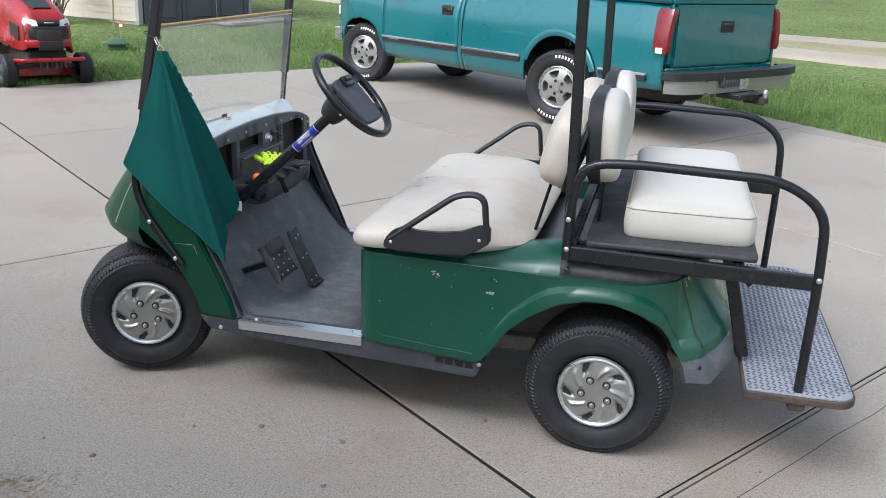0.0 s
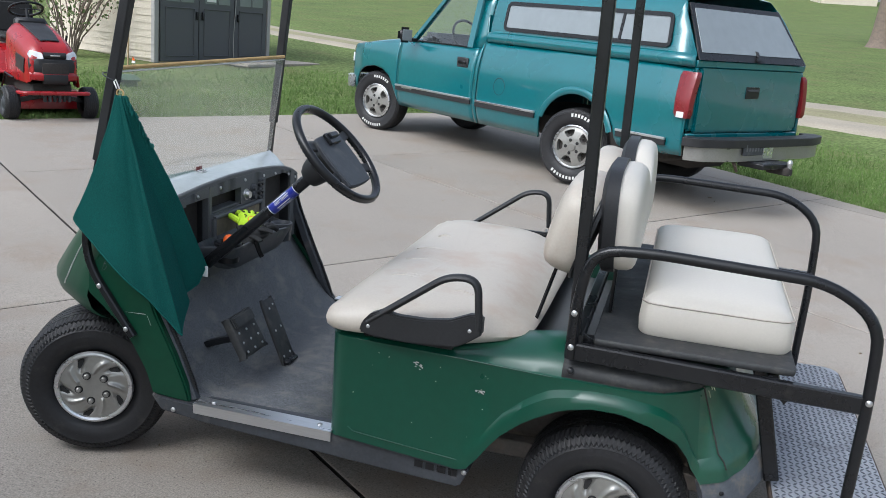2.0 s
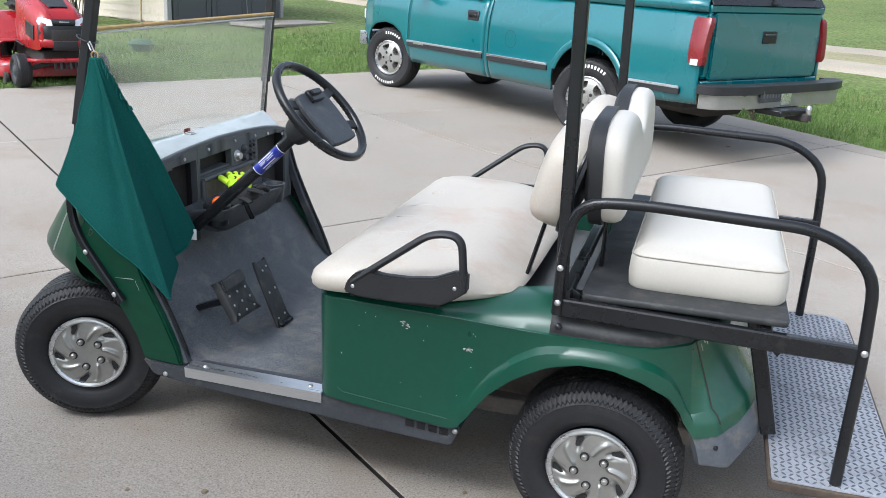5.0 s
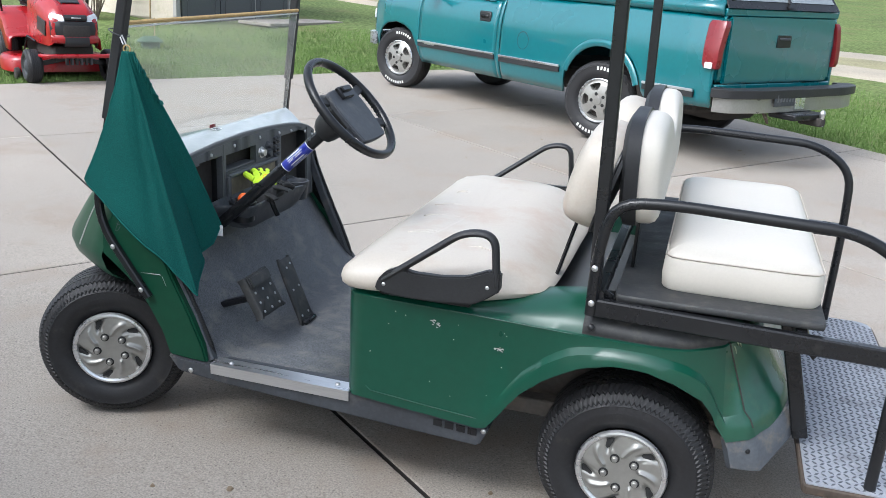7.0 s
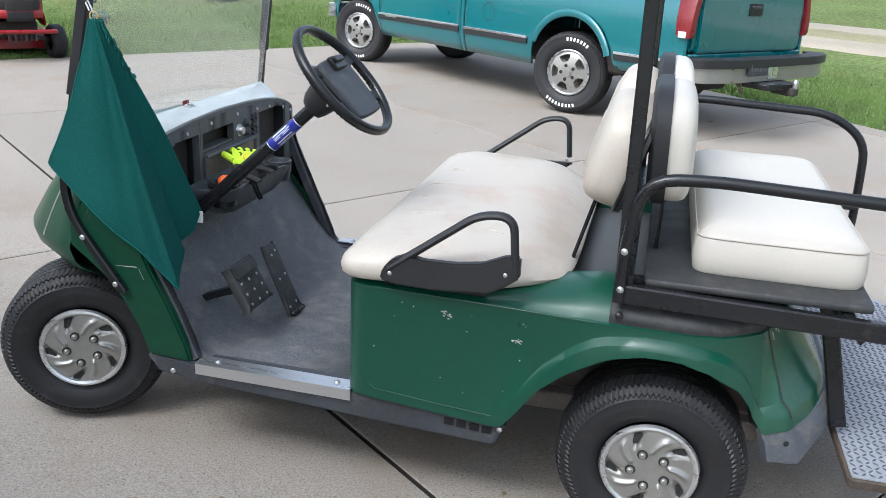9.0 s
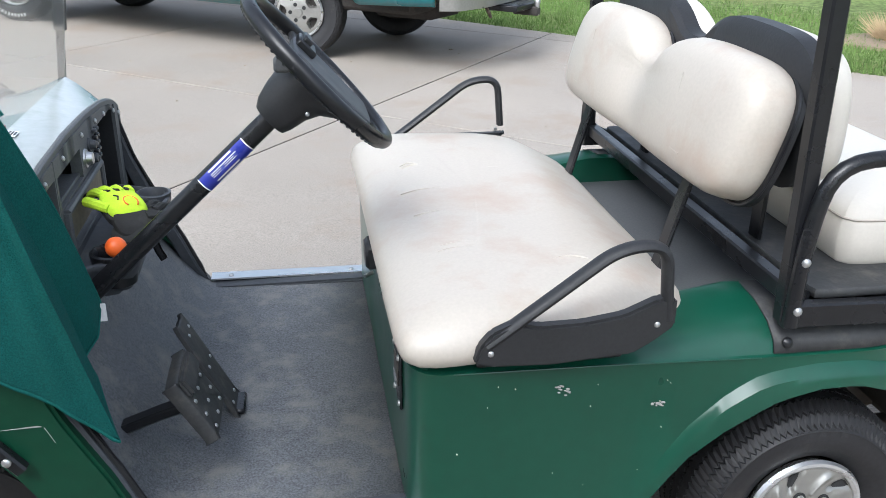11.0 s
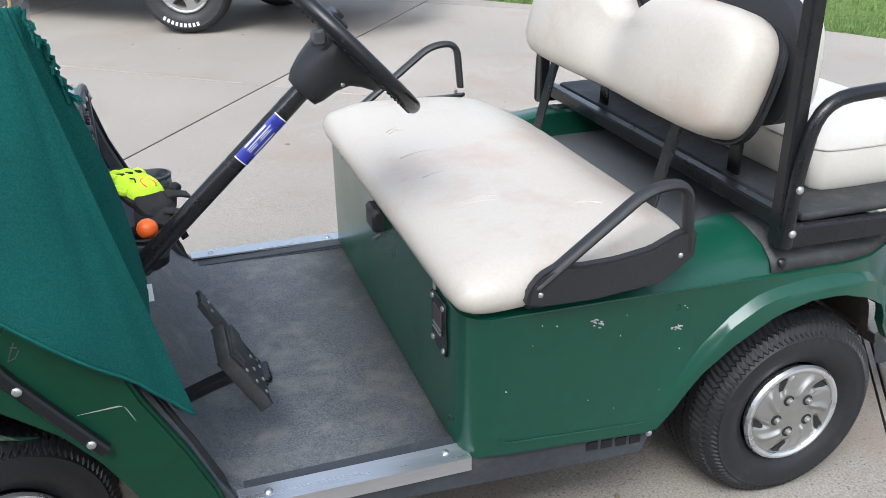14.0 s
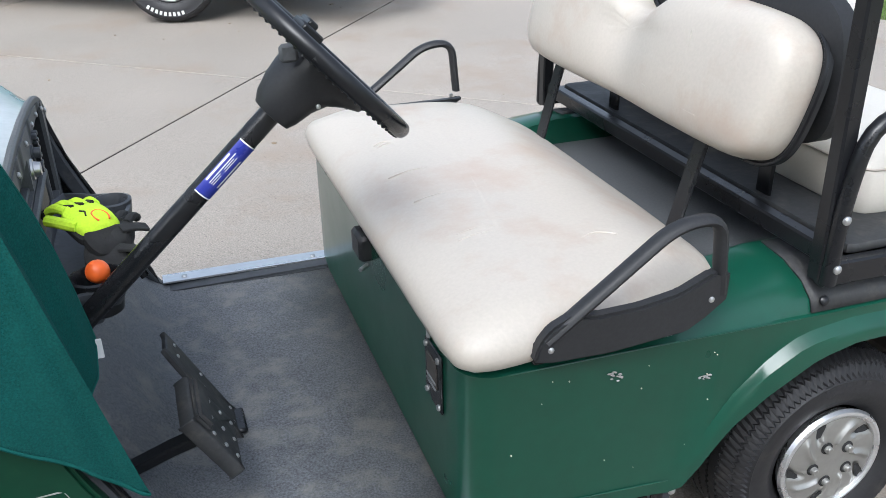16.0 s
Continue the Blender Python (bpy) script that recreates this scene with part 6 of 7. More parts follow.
    part("bumper_pad", bar([(x - 0.02, y, 0.635) for x, y in prof_y], 0.16, 0.07, 0.05), PLASTIC, tr, "black rubber bumper step pad")
    part("rear_bumper", bar([(x, y, 0.545) for x, y in prof_y], 0.07, 0.125, 0.05), CHROME, tr, "dull chrome rear bumper")
    part("plate", box((4.985, -0.33, 0.60), (0.010, 0.28, 0.13), 0.003), TRIM, tr, "grey number plate")
    for i in range(6):
        part("plate_bar", box((4.992, -0.43 + i * 0.04, 0.60), (0.003, 0.022, 0.06), 0), DASH, tr)
    part("plate_bracket", box((4.97, -0.10, 0.58), (0.02, 0.14, 0.16), 0.004), ALU, tr)
    hitch = box((4.98, -0.12, 0.455), (0.26, 0.44, 0.05), 0.01)
    part("hitch", hitch, BLACK, tr, "black receiver hitch with ball")
    part("hitch_tube", box((5.05, 0.0, 0.41), (0.22, 0.07, 0.07), 0.01), VOID, tr)
    part("hitch_ball", lathe(bmesh.new(), [(0.02, 0.40), (0.02, 0.47), (0.026, 0.50), (0.026, 0.51), (0.015, 0.53), (0.001, 0.535)], 14, Matrix.Translation((5.14, 0.0, -0.02))), STEEL, tr)
    part("wiring_plug", tube([(4.90, -0.50, 0.50), (4.96, -0.52, 0.44), (4.95, -0.47, 0.40), (4.90, -0.44, 0.46)], 0.012, 6), RUST, tr)
    # topper
    prof = [(0.055, 1.225), (0.045, 1.28), (0.06, 1.31), (0.09, 1.33), (0.115, 1.50), (0.145, 1.65), (0.19, 1.74), (0.30, 1.80), (0.60, 1.83)]
    rows = []
    for x in (2.04, 2.06, 2.5, 3.0, 3.5, 4.0, 4.40, 4.69):
        row = []
        for o, z in prof:
            row.append((x - (0.32 * max(0, (z - 1.30) / 0.5) if x > 4.6 else 0), NEAR + o, z))
        for o, z in prof[::-1]:
            row.append((row[0][0] - (0.32 * max(0, (z - 1.30) / 0.5) if x > 4.6 else 0), FAR - o, z))
        rows.append(row)
    tp = closed_panel("topper", rows, TEAL, tr, "teal fibreglass bed topper with side windows", 0.02)
    part("topper_front", box((2.05, mid, 1.5), (0.02, FAR - NEAR - 0.35, 0.55), 0.005), TEAL, tp)
    for s, y in ((-1, NEAR), (1, FAR)):
        def wall(u, v, q, s=s, y=y):
            return (u, y - s * interp(v, [(z, o) for o, z in prof[3:6]]) + s * q, v)
        loop = [Vector(p) for p in fillet([(3.3, 1.355, 0), (2.24, 1.355, 0), (2.24, 1.645, 0), (4.36, 1.645, 0), (4.40, 1.355, 0), (3.3, 1.355, 0)], 0.07, 5)][:-1]
        loop = [Vector((p.x, p.y)) for p in loop]
        wf = bmesh.new()
        a, b = loop, inset(loop, 0.035)
        rows = [[wall(p.x, p.y, 0.002) for p in a], [wall(p.x, p.y, 0.016) for p in a], [wall(p.x, p.y, 0.016) for p in b], [wall(p.x, p.y, 0.002) for p in b]]
        surf(wf, rows, cu=True)
        part("window_frame", wf, BLACK, tp, "black window frame")
        wg = bmesh.new()
        lo = [wg.verts.new(wall(p.x, p.y, 0.007)) for p in b]
        wg.faces.new(lo)
        part("window_pane", wg, SKY_GLASS, tp, "tinted window pane, grey from sky reflection put into its colour", smooth=False)
        part("window_divider", prism([(3.80, 1.37), (3.83, 1.37), (3.83, 1.63), (3.80, 1.63)], wall, 0.006, 0.014), BLACK, tp)

    def gate(u, v, q):
        return (4.695 - 0.32 * (v - 1.30) / 0.5 + q, u, v)

    z0, z1, zw = 1.285, 1.735, 1.345
    part("hatch_sill", box((4.685, mid, 1.253), (0.04, FAR - NEAR - 0.16, 0.058), 0.008), TEAL, tp)
    y0, y1 = NEAR + 0.085, FAR - 0.085
    k = 0.135
    poly = [(y0, z0), (y1, z0), (y1 - k, z1), (y0 + k, z1)]
    hatch = part("rear_hatch", prism(poly, gate, -0.004, 0.012), BLACK, tp, "black framed topper hatch")
    poly = [(y0 + 0.06, zw), (y1 - 0.06, zw), (y1 - k - 0.03, z1 - 0.04), (y0 + k + 0.03, z1 - 0.04)]
    part("hatch_glass", prism(poly, gate, 0.012, 0.018), SKY_GLASS, hatch, "tinted hatch glass, pale from sky reflection put into its colour")
    part("hatch_handle", prism([(mid + 0.0, 1.30), (mid + 0.10, 1.31), (mid + 0.10, 1.325), (mid + 0.06, 1.33), (mid + 0.055, 1.38), (mid + 0.035, 1.38), (mid + 0.03, 1.325), (mid, 1.32)], gate, 0.014, 0.035), BLACK, hatch)


build_truck()


# ---- riding mower ----
def build_mower():
    fx = Vector((-0.82, 0.572, 0))
    fy = Vector((-0.572, -0.82, 0))
    m = Matrix(((fx.x, fy.x, 0, -5.02), (fx.y, fy.y, 0, 5.52), (0, 0, 1, 0.055), (0, 0, 0, 1)))
    mw = thing("riding_mower", m, "red and black riding lawn mower parked on the grass", "lawn mower")
    for x, y, R, W in ((0, -0.41, 0.18, 0.16), (0, 0.41, 0.18, 0.16), (1.20, -0.38, 0.255, 0.24), (1.20, 0.38, 0.255, 0.24)):
        s = -1 if y < 0 else 1
        wheel = part("wheel", lathe(bmesh.new(), [(R * 0.5, -0.06), (R * 0.52, 0.01), (R * 0.4, 0.0), (R * 0.2, 0.02), (0.002, 0.022)], 24), TRIM, mw)
        t = part("tyre", tyre_mesh(R, W, R * 0.5), RUBBER, wheel, "black turf tyre")
        td = part("tread", tread_mesh(R, W, 40), RUBBER, wheel, smooth=False)
        td["kind"] = "stuff"
        t.matrix_basis = td.matrix_basis = Matrix.Translation((0, 0, -W * 0.35))
        wheel.matrix_basis = pose(x, y + s * W * 0.35, R, 90 if s < 0 else -90, 0, 0)
    part("chassis", box((0.6, 0, 0.33), (1.4, 0.42, 0.14), 0.02), VOID, mw)
    part("front_axle", bar([(0, -0.36, 0.20), (0, 0, 0.27), (0, 0.36, 0.20)], 0.05, 0.05), BLACK, mw)
    # hood: crowned red shell with a black nose mask between the lamps
    def hood_ring(x, w, zt, zs, zl):
        half = [(-w, zl), (-w * 1.02, zl + (zs - zl) * 0.5), (-w * 1.0, zs), (-w * 0.93, zs + 0.035), (-w * 0.76, zt - 0.030), (-w * 0.58, zt - 0.004), (-w * 0.50, zt - 0.010), (0.0, zt - 0.004)]
        return [(x, y, z) for y, z in half] + [(x, -y, z) for y, z in half[::-1][1:]]

    tab = [(-0.20, 0.215, 0.72, 0.62, 0.46), (-0.17, 0.24, 0.77, 0.66, 0.42), (-0.08, 0.255, 0.835, 0.72, 0.40), (0.10, 0.262, 0.895, 0.78, 0.40), (0.30, 0.268, 0.945, 0.83, 0.40), (0.50, 0.272, 0.985, 0.865, 0.40), (0.60, 0.272, 0.998, 0.875, 0.40), (0.63, 0.255, 0.985, 0.86, 0.40)]
    bm = bmesh.new()
    vs = surf(bm, [hood_ring(*r) for r in tab])
    bm.faces.new(vs[0]), bm.faces.new(vs[-1][::-1])
    hood = part("hood", bm, RED, mw, "glossy red mower hood")
    bm = bmesh.new()
    rows = [[(x, y, z + 0.006 + k) for y, k in ((-w, -0.012), (-w * 0.96, 0.0), (0, 0.004), (w * 0.96, 0.0), (w, -0.012))] for x, w, z in ((-0.055, 0.085, 0.842), (-0.05, 0.098, 0.850), (0.10, 0.115, 0.893), (0.30, 0.125, 0.943), (0.50, 0.132, 0.984), (0.58, 0.132, 0.994))]
    surf(bm, rows)
    part("hood_panel", bm, PLASTIC, hood, "matt black hood panel")
    # nose: mask rounded in plan
    def nose(name, z0, z1, half, out, material, label="", parent=hood):
        b = bmesh.new()
        rr = []
        for y in [half * (k / 8 - 1) for k in range(17)]:
            x = -0.235 - out + 0.10 * (abs(y) / 0.26) ** 3
            rr.append([(x + 0.08, y, z0), (x + 0.012, y, z0), (x, y, z0 + 0.012), (x - 0.006, y, (z0 + z1) / 2), (x + 0.002, y, z1 - 0.012), (x + 0.016, y, z1), (x + 0.08, y, z1)])
        q = surf(b, rr, cu=True)
        b.faces.new(q[0]), b.faces.new(q[-1][::-1])
        return part(name, b, material, parent, label)

    nose("grille", 0.515, 0.668, 0.248, 0.014, PLASTIC, "black plastic nose mask")
    nose("brow", 0.672, 0.735, 0.115, 0.0, PLASTIC)
    nose("grille_mesh", 0.50, 0.635, 0.135, 0.022, VOID)
    nose("nose_panel", 0.44, 0.53, 0.245, 0.022, RED, "red lower nose panel")
    nose("lower_grille", 0.405, 0.515, 0.125, 0.030, PLASTIC)
    part("badge", box((-0.242, 0, 0.705), (0.012, 0.10, 0.014), 0.003), STEEL, hood)
    for s in (-1, 1):
        lens = prism([(s * 0.112, 0.664), (s * 0.235, 0.655), (s * 0.252, 0.705), (s * 0.225, 0.752), (s * 0.125, 0.728)], lambda u, v, w: (-0.236 + w + 0.55 * max(0, abs(u) - 0.12) + 0.30 * (v - 0.66), u, v), 0.0, 0.04, 0.006)
        part("headlight", lens, LAMP, hood, "clear headlight lens")
        part("side_vent", box((0.10, s * 0.268, 0.60), (0.30, 0.012, 0.16), 0.005, m=pose(0, 0, 0, 0, -8, 0).to_3x3()), PLASTIC, hood)
    part("bumper", tube([(-0.10, -0.36, 0.30), (-0.30, -0.33, 0.315), (-0.31, 0.33, 0.315), (-0.10, 0.36, 0.30)], 0.022, 10, 0.06), RED, mw, "red tube bumper")
    for i in range(6):
        part("weight_bracket", box((-0.27, -0.125 + i * 0.05, 0.265), (0.05, 0.026, 0.09), 0.006), PLASTIC if i % 2 else TRIM, mw)
    # rear body, seat, steering
    rows = []
    for x, z in ((0.55, 0.45), (0.72, 0.46), (0.86, 0.62), (1.05, 0.72), (1.35, 0.72), (1.60, 0.66), (1.66, 0.50)):
        rows.append([(x, -0.50, z - 0.16), (x, -0.49, z - 0.03), (x, -0.44, z), (x, 0, z + 0.01), (x, 0.44, z), (x, 0.49, z - 0.03), (x, 0.50, z - 0.16)])
    closed_panel("rear_fender", rows, RED, mw, "red rear fender deck")
    part("side_panel", box((0.68, 0, 0.55), (0.22, 0.50, 0.30), 0.03), RED, mw)
    st = part("seat", box((1.15, 0, 0.80), (0.42, 0.46, 0.12), 0.05, seg=3), GLOVE_DARK, mw, "black vinyl mower seat")
    part("backrest", box((1.38, 0, 1.02), (0.12, 0.46, 0.42), 0.05, m=pose(0, 0, 0, 0, 10, 0).to_3x3(), seg=3), GLOVE_DARK, st)
    part("dash_tower", box((0.66, 0, 0.93), (0.14, 0.34, 0.24), 0.03), PLASTIC, mw)
    q = Vector((0.45, 0, 0.9)).to_track_quat("Z", "Y").to_matrix().to_4x4()
    c = Matrix.Translation((0.80, 0, 1.14)) @ q
    sw = part("steering_wheel", tube([c @ Vector((0.18 * math.cos(a), 0.18 * math.sin(a), 0)) for a in [2 * math.pi * i / 24 for i in range(24)]], 0.014, 8, closed=True), BLACK, mw)
    part("spoke", bar([c @ Vector((-0.17, 0, 0)), c @ Vector((0.17, 0, 0))], 0.03, 0.012), BLACK, sw)
    part("column", tube([(0.70, 0, 0.95), (0.80, 0, 1.14)], 0.02, 8), BLACK, sw)
    deck = smooth_loop([(0.32, -0.52), (0.85, -0.52), (0.90, 0.0), (0.85, 0.52), (0.32, 0.52), (0.26, 0.0)], 5)
    part("mower_deck", cushion(deck, [(0.0, 0.08), (0.0, 0.20), (0.02, 0.235), (0.05, 0.25), (0.2, 0.26)], lambda u, v, w: (u, v, w)), RED, mw, "red steel cutting deck")
    for s in (-1, 1):
        part("deck_roller", lathe(bmesh.new(), [(0.055, -0.025), (0.065, -0.015), (0.065, 0.015), (0.055, 0.025)], 16, pose(0.28, s * 0.50, 0.07, 90, 0, 0)), VOID, mw)
        part("lift_link", tube([(0.25, s * 0.30, 0.42), (0.42, s * 0.34, 0.46), (0.50, s * 0.36, 0.30)], 0.012, 6), BLACK, mw)
        part("lever", tube([(0.95, s * 0.46, 0.68), (0.93, s * 0.48, 0.86)], 0.013, 6), BLACK, mw)


build_mower()


# ---- shed ----
def build_shed():
    a = math.atan2(3.6, 0.85)
    ux, uy = Vector((math.cos(a), math.sin(a), 0)), Vector((-math.sin(a), math.cos(a), 0))
    m = Matrix(((ux.x, uy.x, 0, -7.6), (ux.y, uy.y, 0, 11.5), (0, 0, 1, 0.28), (0, 0, 0, 1)))
    sh = thing("shed", m, "cream sided garden shed with grey panelled doors", "shed")
    L, D, H = 3.06, 2.8, 2.25
    part("wall", box((L / 2, D / 2 + 0.03, H / 2), (L - 0.04, D, H), 0.005), SIDING, sh, "cream wall")
    for i in range(int(H / 0.125)):
        z = 0.06 + i * 0.125
        poly = [(0.0, z), (-0.014, z), (-0.004, z + 0.122), (0.0, z + 0.122)]
        part("siding_board", prism(poly, lambda u, v, w: (u, w, v), 0.06, D), SIDING, sh)
    part("corner_trim", box((0.0, 0.02, H / 2), (0.10, 0.09, H), 0.006), SHED_TRIM, sh)
    part("corner_trim", box((L, 0.02, H / 2), (0.10, 0.09, H), 0.006), SHED_TRIM, sh)
    for i in range(3):
        x0 = 0.09 + i * 0.965
        d = part("door", box((x0 + 0.475, 0.0, 1.02), (0.945, 0.05, 1.98), 0.006), SHED_GREY, sh, "grey panelled shed door")
        for zc, hh in ((0.56, 0.86),):
            for dx, w in ((0.475, 0.70),):
                fr = bmesh.new()
                x1, x2, za, zb = x0 + dx - w / 2, x0 + dx + w / 2, zc - hh / 2, zc + hh / 2
                for p in ([(x1, -0.03, za), (x2, -0.03, za)], [(x1, -0.03, zb), (x2, -0.03, zb)], [(x1, -0.03, za), (x1, -0.03, zb)], [(x2, -0.03, za), (x2, -0.03, zb)]):
                    bar(p, 0.03, 0.018, bm=fr)
                part("panel_moulding", fr, SHED_GREY, d)
        for k in (-1, 1):
            part("window_pane", box((x0 + 0.475 + k * 0.18, -0.03, 1.33), (0.32, 0.012, 0.48), 0.004), SKY_GLASS, d)
        part("handle", box((x0 + (0.06 if i else 0.88), -0.055, 0.86), (0.03, 0.05, 0.15), 0.01), BLACK, d)
    part("notice", box((0.09 + 0.965 + 0.30, -0.042, 1.33), (0.24, 0.006, 0.40), 0), WHITE, sh, "white paper in the window")
    part("rope", tube([(1.98, -0.06, 1.9), (2.0, -0.07, 1.2), (1.95, -0.07, 0.5), (1.98, -0.06, 0.1)], 0.008, 6), SHED_TRIM, sh)
    part("roof", prism([(-0.15, H), (L + 0.15, H), (L / 2, H + 0.75)], lambda u, v, w: (u, w, v), -0.2, D + 0.2), SHED_GREY, sh)
    part("gable_window", box((-0.028, 1.55, 1.75), (0.02, 0.5, 0.5), 0.004), SKY_GLASS, sh)
    pad = box((-6.28, 13.4, rise(-6.28, 13.4) + 0.01), (0.8, 2.2, 0.06), 0.01, m=Matrix.Rotation(a - math.pi / 2, 3, "Z"))
    tagged(part("pavement", pad, CONCRETE), "pale concrete pad before the shed doors", "pavement", kind="structure")


build_shed()


# ---- garden things ----
def leaves(n, centre, size, rnd, leaf, squash=1.0):
    """Many small leaf quads scattered through an uneven clump."""
    bm = bmesh.new()
    for i in range(n):
        while True:
            p = Vector((rnd.uniform(-1, 1), rnd.uniform(-1, 1), rnd.uniform(-1, 1)))
            if p.length < 1 and noise.noise(p * 2.3 + Vector(centre)) > -0.12:
                break
        p = Vector(centre) + Vector((p.x * size, p.y * size, p.z * size * squash))
        q = Euler((rnd.uniform(0, 6), rnd.uniform(0, 6), rnd.uniform(0, 6))).to_matrix()
        k = leaf * rnd.uniform(0.6, 1.3)
        bm.faces.new([bm.verts.new(p + q @ Vector(c) * k) for c in ((-0.5, 0, 0), (0, -0.28, 0.1), (0.5, 0, 0), (0, 0.28, 0.1))])
    return bm


def build_garden():
    rnd = random.Random(11)
    bush = thing("shrub", pose(-8.95, 10.9, rise(-8.95, 10.9)), "twiggy spring shrub with sparse leaves beside the shed", "shrub")
    for i in range(26):
        a, t = rnd.uniform(0, 6.28), rnd.uniform(0.3, 1.0)
        h = rnd.uniform(1.2, 2.1)
        p = [(0.1 * math.cos(a), 0.1 * math.sin(a), 0)]
        for k in range(1, 5):
            p.append((math.cos(a) * t * k / 4 + rnd.uniform(-0.06, 0.06), math.sin(a) * t * k / 4 + rnd.uniform(-0.06, 0.06), h * k / 4 * (1 - 0.12 * t * k / 4)))
        part("branch", tube(p, 0.014 - 0.004 * rnd.random(), 5), BARK, bush)
    part("leaf_clump", leaves(1100, (0, 0, 1.25), 1.05, rnd, 0.075, 0.8), LEAF, bush, smooth=False)["kind"] = "stuff"
    part("blossom_clump", leaves(500, (0.2, 0.1, 1.35), 1.05, rnd, 0.05, 0.7), BLOSSOM, bush, smooth=False)["kind"] = "stuff"
    ub = smooth_loop([(-0.20, -0.16), (0.20, -0.16), (0.20, 0.16), (-0.20, 0.16)], 5)
    u = thing("utility_box", pose(-6.2, 8.65, rise(-6.2, 8.65), 0, 0, 40), "low green plastic utility box in the lawn", "utility box")
    part("body", cushion(inset(ub, 0.07), [(0.0, -0.02), (0.0, 0.09)], lambda a, b, c: (a * 0.74, b * 0.74, c)), BOX_GREEN, u)
    part("lid", cushion(ub, [(0.02, 0.075), (0.0, 0.080), (0.0, 0.098), (0.03, 0.118), (0.09, 0.150), (0.13, 0.162), (0.15, 0.164)], lambda a, b, c: (a * 0.74, b * 0.74, c)), BOX_GREEN, u)
    fl = thing("marker_flag", pose(-6.3, 8.9, rise(-6.3, 8.9)), "thin marker stake with a small orange and white flag", "flag")
    part("stake", tube([(0, 0, 0), (0.01, 0, 0.40)], 0.006, 6), DRY, fl)
    part("pennant", prism([(0.0, 0.34), (0.05, 0.34), (0.025, 0.385)], xz, -0.01, 0.01, 0.002), ORANGE, fl)
    part("pennant_base", prism([(0.0, 0.30), (0.05, 0.30), (0.05, 0.335), (0.0, 0.335)], xz, -0.01, 0.01, 0.002), WHITE, fl)
    sk = thing("wooden_stake", pose(-7.65, 10.75, rise(-7.65, 10.75)), "thin weathered wooden garden stake in the grass", "stake")
    part("stick", bar([(0, 0, 0), (0.02, 0, 0.75)], 0.03, 0.02), DRY, sk)
    # dry grass clump in bare soil
    c = thing("dry_grass_clump", pose(6.6, 6.1, rise(6.6, 6.1)), "cut back clump of dry ornamental grass in bare soil", "plant")
    bm = bmesh.new()
    for i in range(700):
        a, r, h = rnd.uniform(0, 6.28), 0.22 * math.sqrt(rnd.random()), rnd.uniform(0.12, 0.30)
        x, y = r * math.cos(a), r * math.sin(a)
        w = 0.006
        bm.faces.new([bm.verts.new(v) for v in ((x - w, y, 0), (x + w, y, 0), (x + x * 1.2 + rnd.uniform(-0.06, 0.06), y + y * 1.2 + rnd.uniform(-0.06, 0.06), h))])
    part("stalk_tuft", bm, DRY, c, smooth=False)["kind"] = "stuff"
    bm = bmesh.new()
    loop = [Vector(((0.75 + 0.2 * noise.noise((k * 0.5, 0, 0))) * math.cos(k / 24 * 6.283), (0.55 + 0.15 * noise.noise((k * 0.5, 4, 0))) * math.sin(k / 24 * 6.283))) for k in range(24)]
    part("soil_patch", cushion(loop, [(0.0, -0.03), (0.04, 0.018), (0.2, 0.03), (0.4, 0.032)], lambda a, b, h: (a, b, h)), SOIL, c)
    # big tree across the road
    tx, ty = 10.05, 45.1
    tree = thing("tree", pose(tx, ty, rise(tx, ty) - 0.1), "large old tree with a rough grey brown trunk", "tree")
    bm = bmesh.new()
    rows = []
    for z, r in ((0, 0.78), (0.15, 0.62), (0.4, 0.52), (1.0, 0.46), (2.0, 0.42), (3.0, 0.40), (4.0, 0.36)):
        rows.append([((r + 0.06 * noise.noise((k, z, 1)) * (2 if z < 0.3 else 1)) * math.cos(k / 18 * 6.283) + 0.03 * z, (r + 0.05 * noise.noise((k, z, 7))) * math.sin(k / 18 * 6.283), z) for k in range(18)])
    surf(bm, rows, cu=True)
    part("trunk", bm, BARK, tree)
    for i in range(7):
        a = i * 0.9
        p = [(0.1, 0, 3.4 + 0.1 * i), (1.2 * math.cos(a), 1.2 * math.sin(a), 4.8 + 0.2 * i), (2.6 * math.cos(a + 0.2), 2.6 * math.sin(a + 0.2), 6.2 + 0.2 * i)]
        part("limb", tube(p, 0.13, 7, 0.5), BARK, tree)
    part("crown", leaves(3500, (0, 0, 7.5), 4.0, rnd, 0.30, 0.7), LEAF, tree, smooth=False)["kind"] = "stuff"
    hb = thing("farm_building", pose(21.5, 147, rise(21.5, 147) + 1.6, 0, 0, 8), "long low white building beyond the fields", "building")
    part("wall", box((0, 0, 0.4), (8, 6, 5.6), 0.05), SIDING, hb)
    part("roof", prism([(-4.6, 3.2), (4.6, 3.2), (0, 5.6)], lambda a, b, w: (w, a, b), -4.4, 4.4), SHED_GREY, hb)


build_garden()


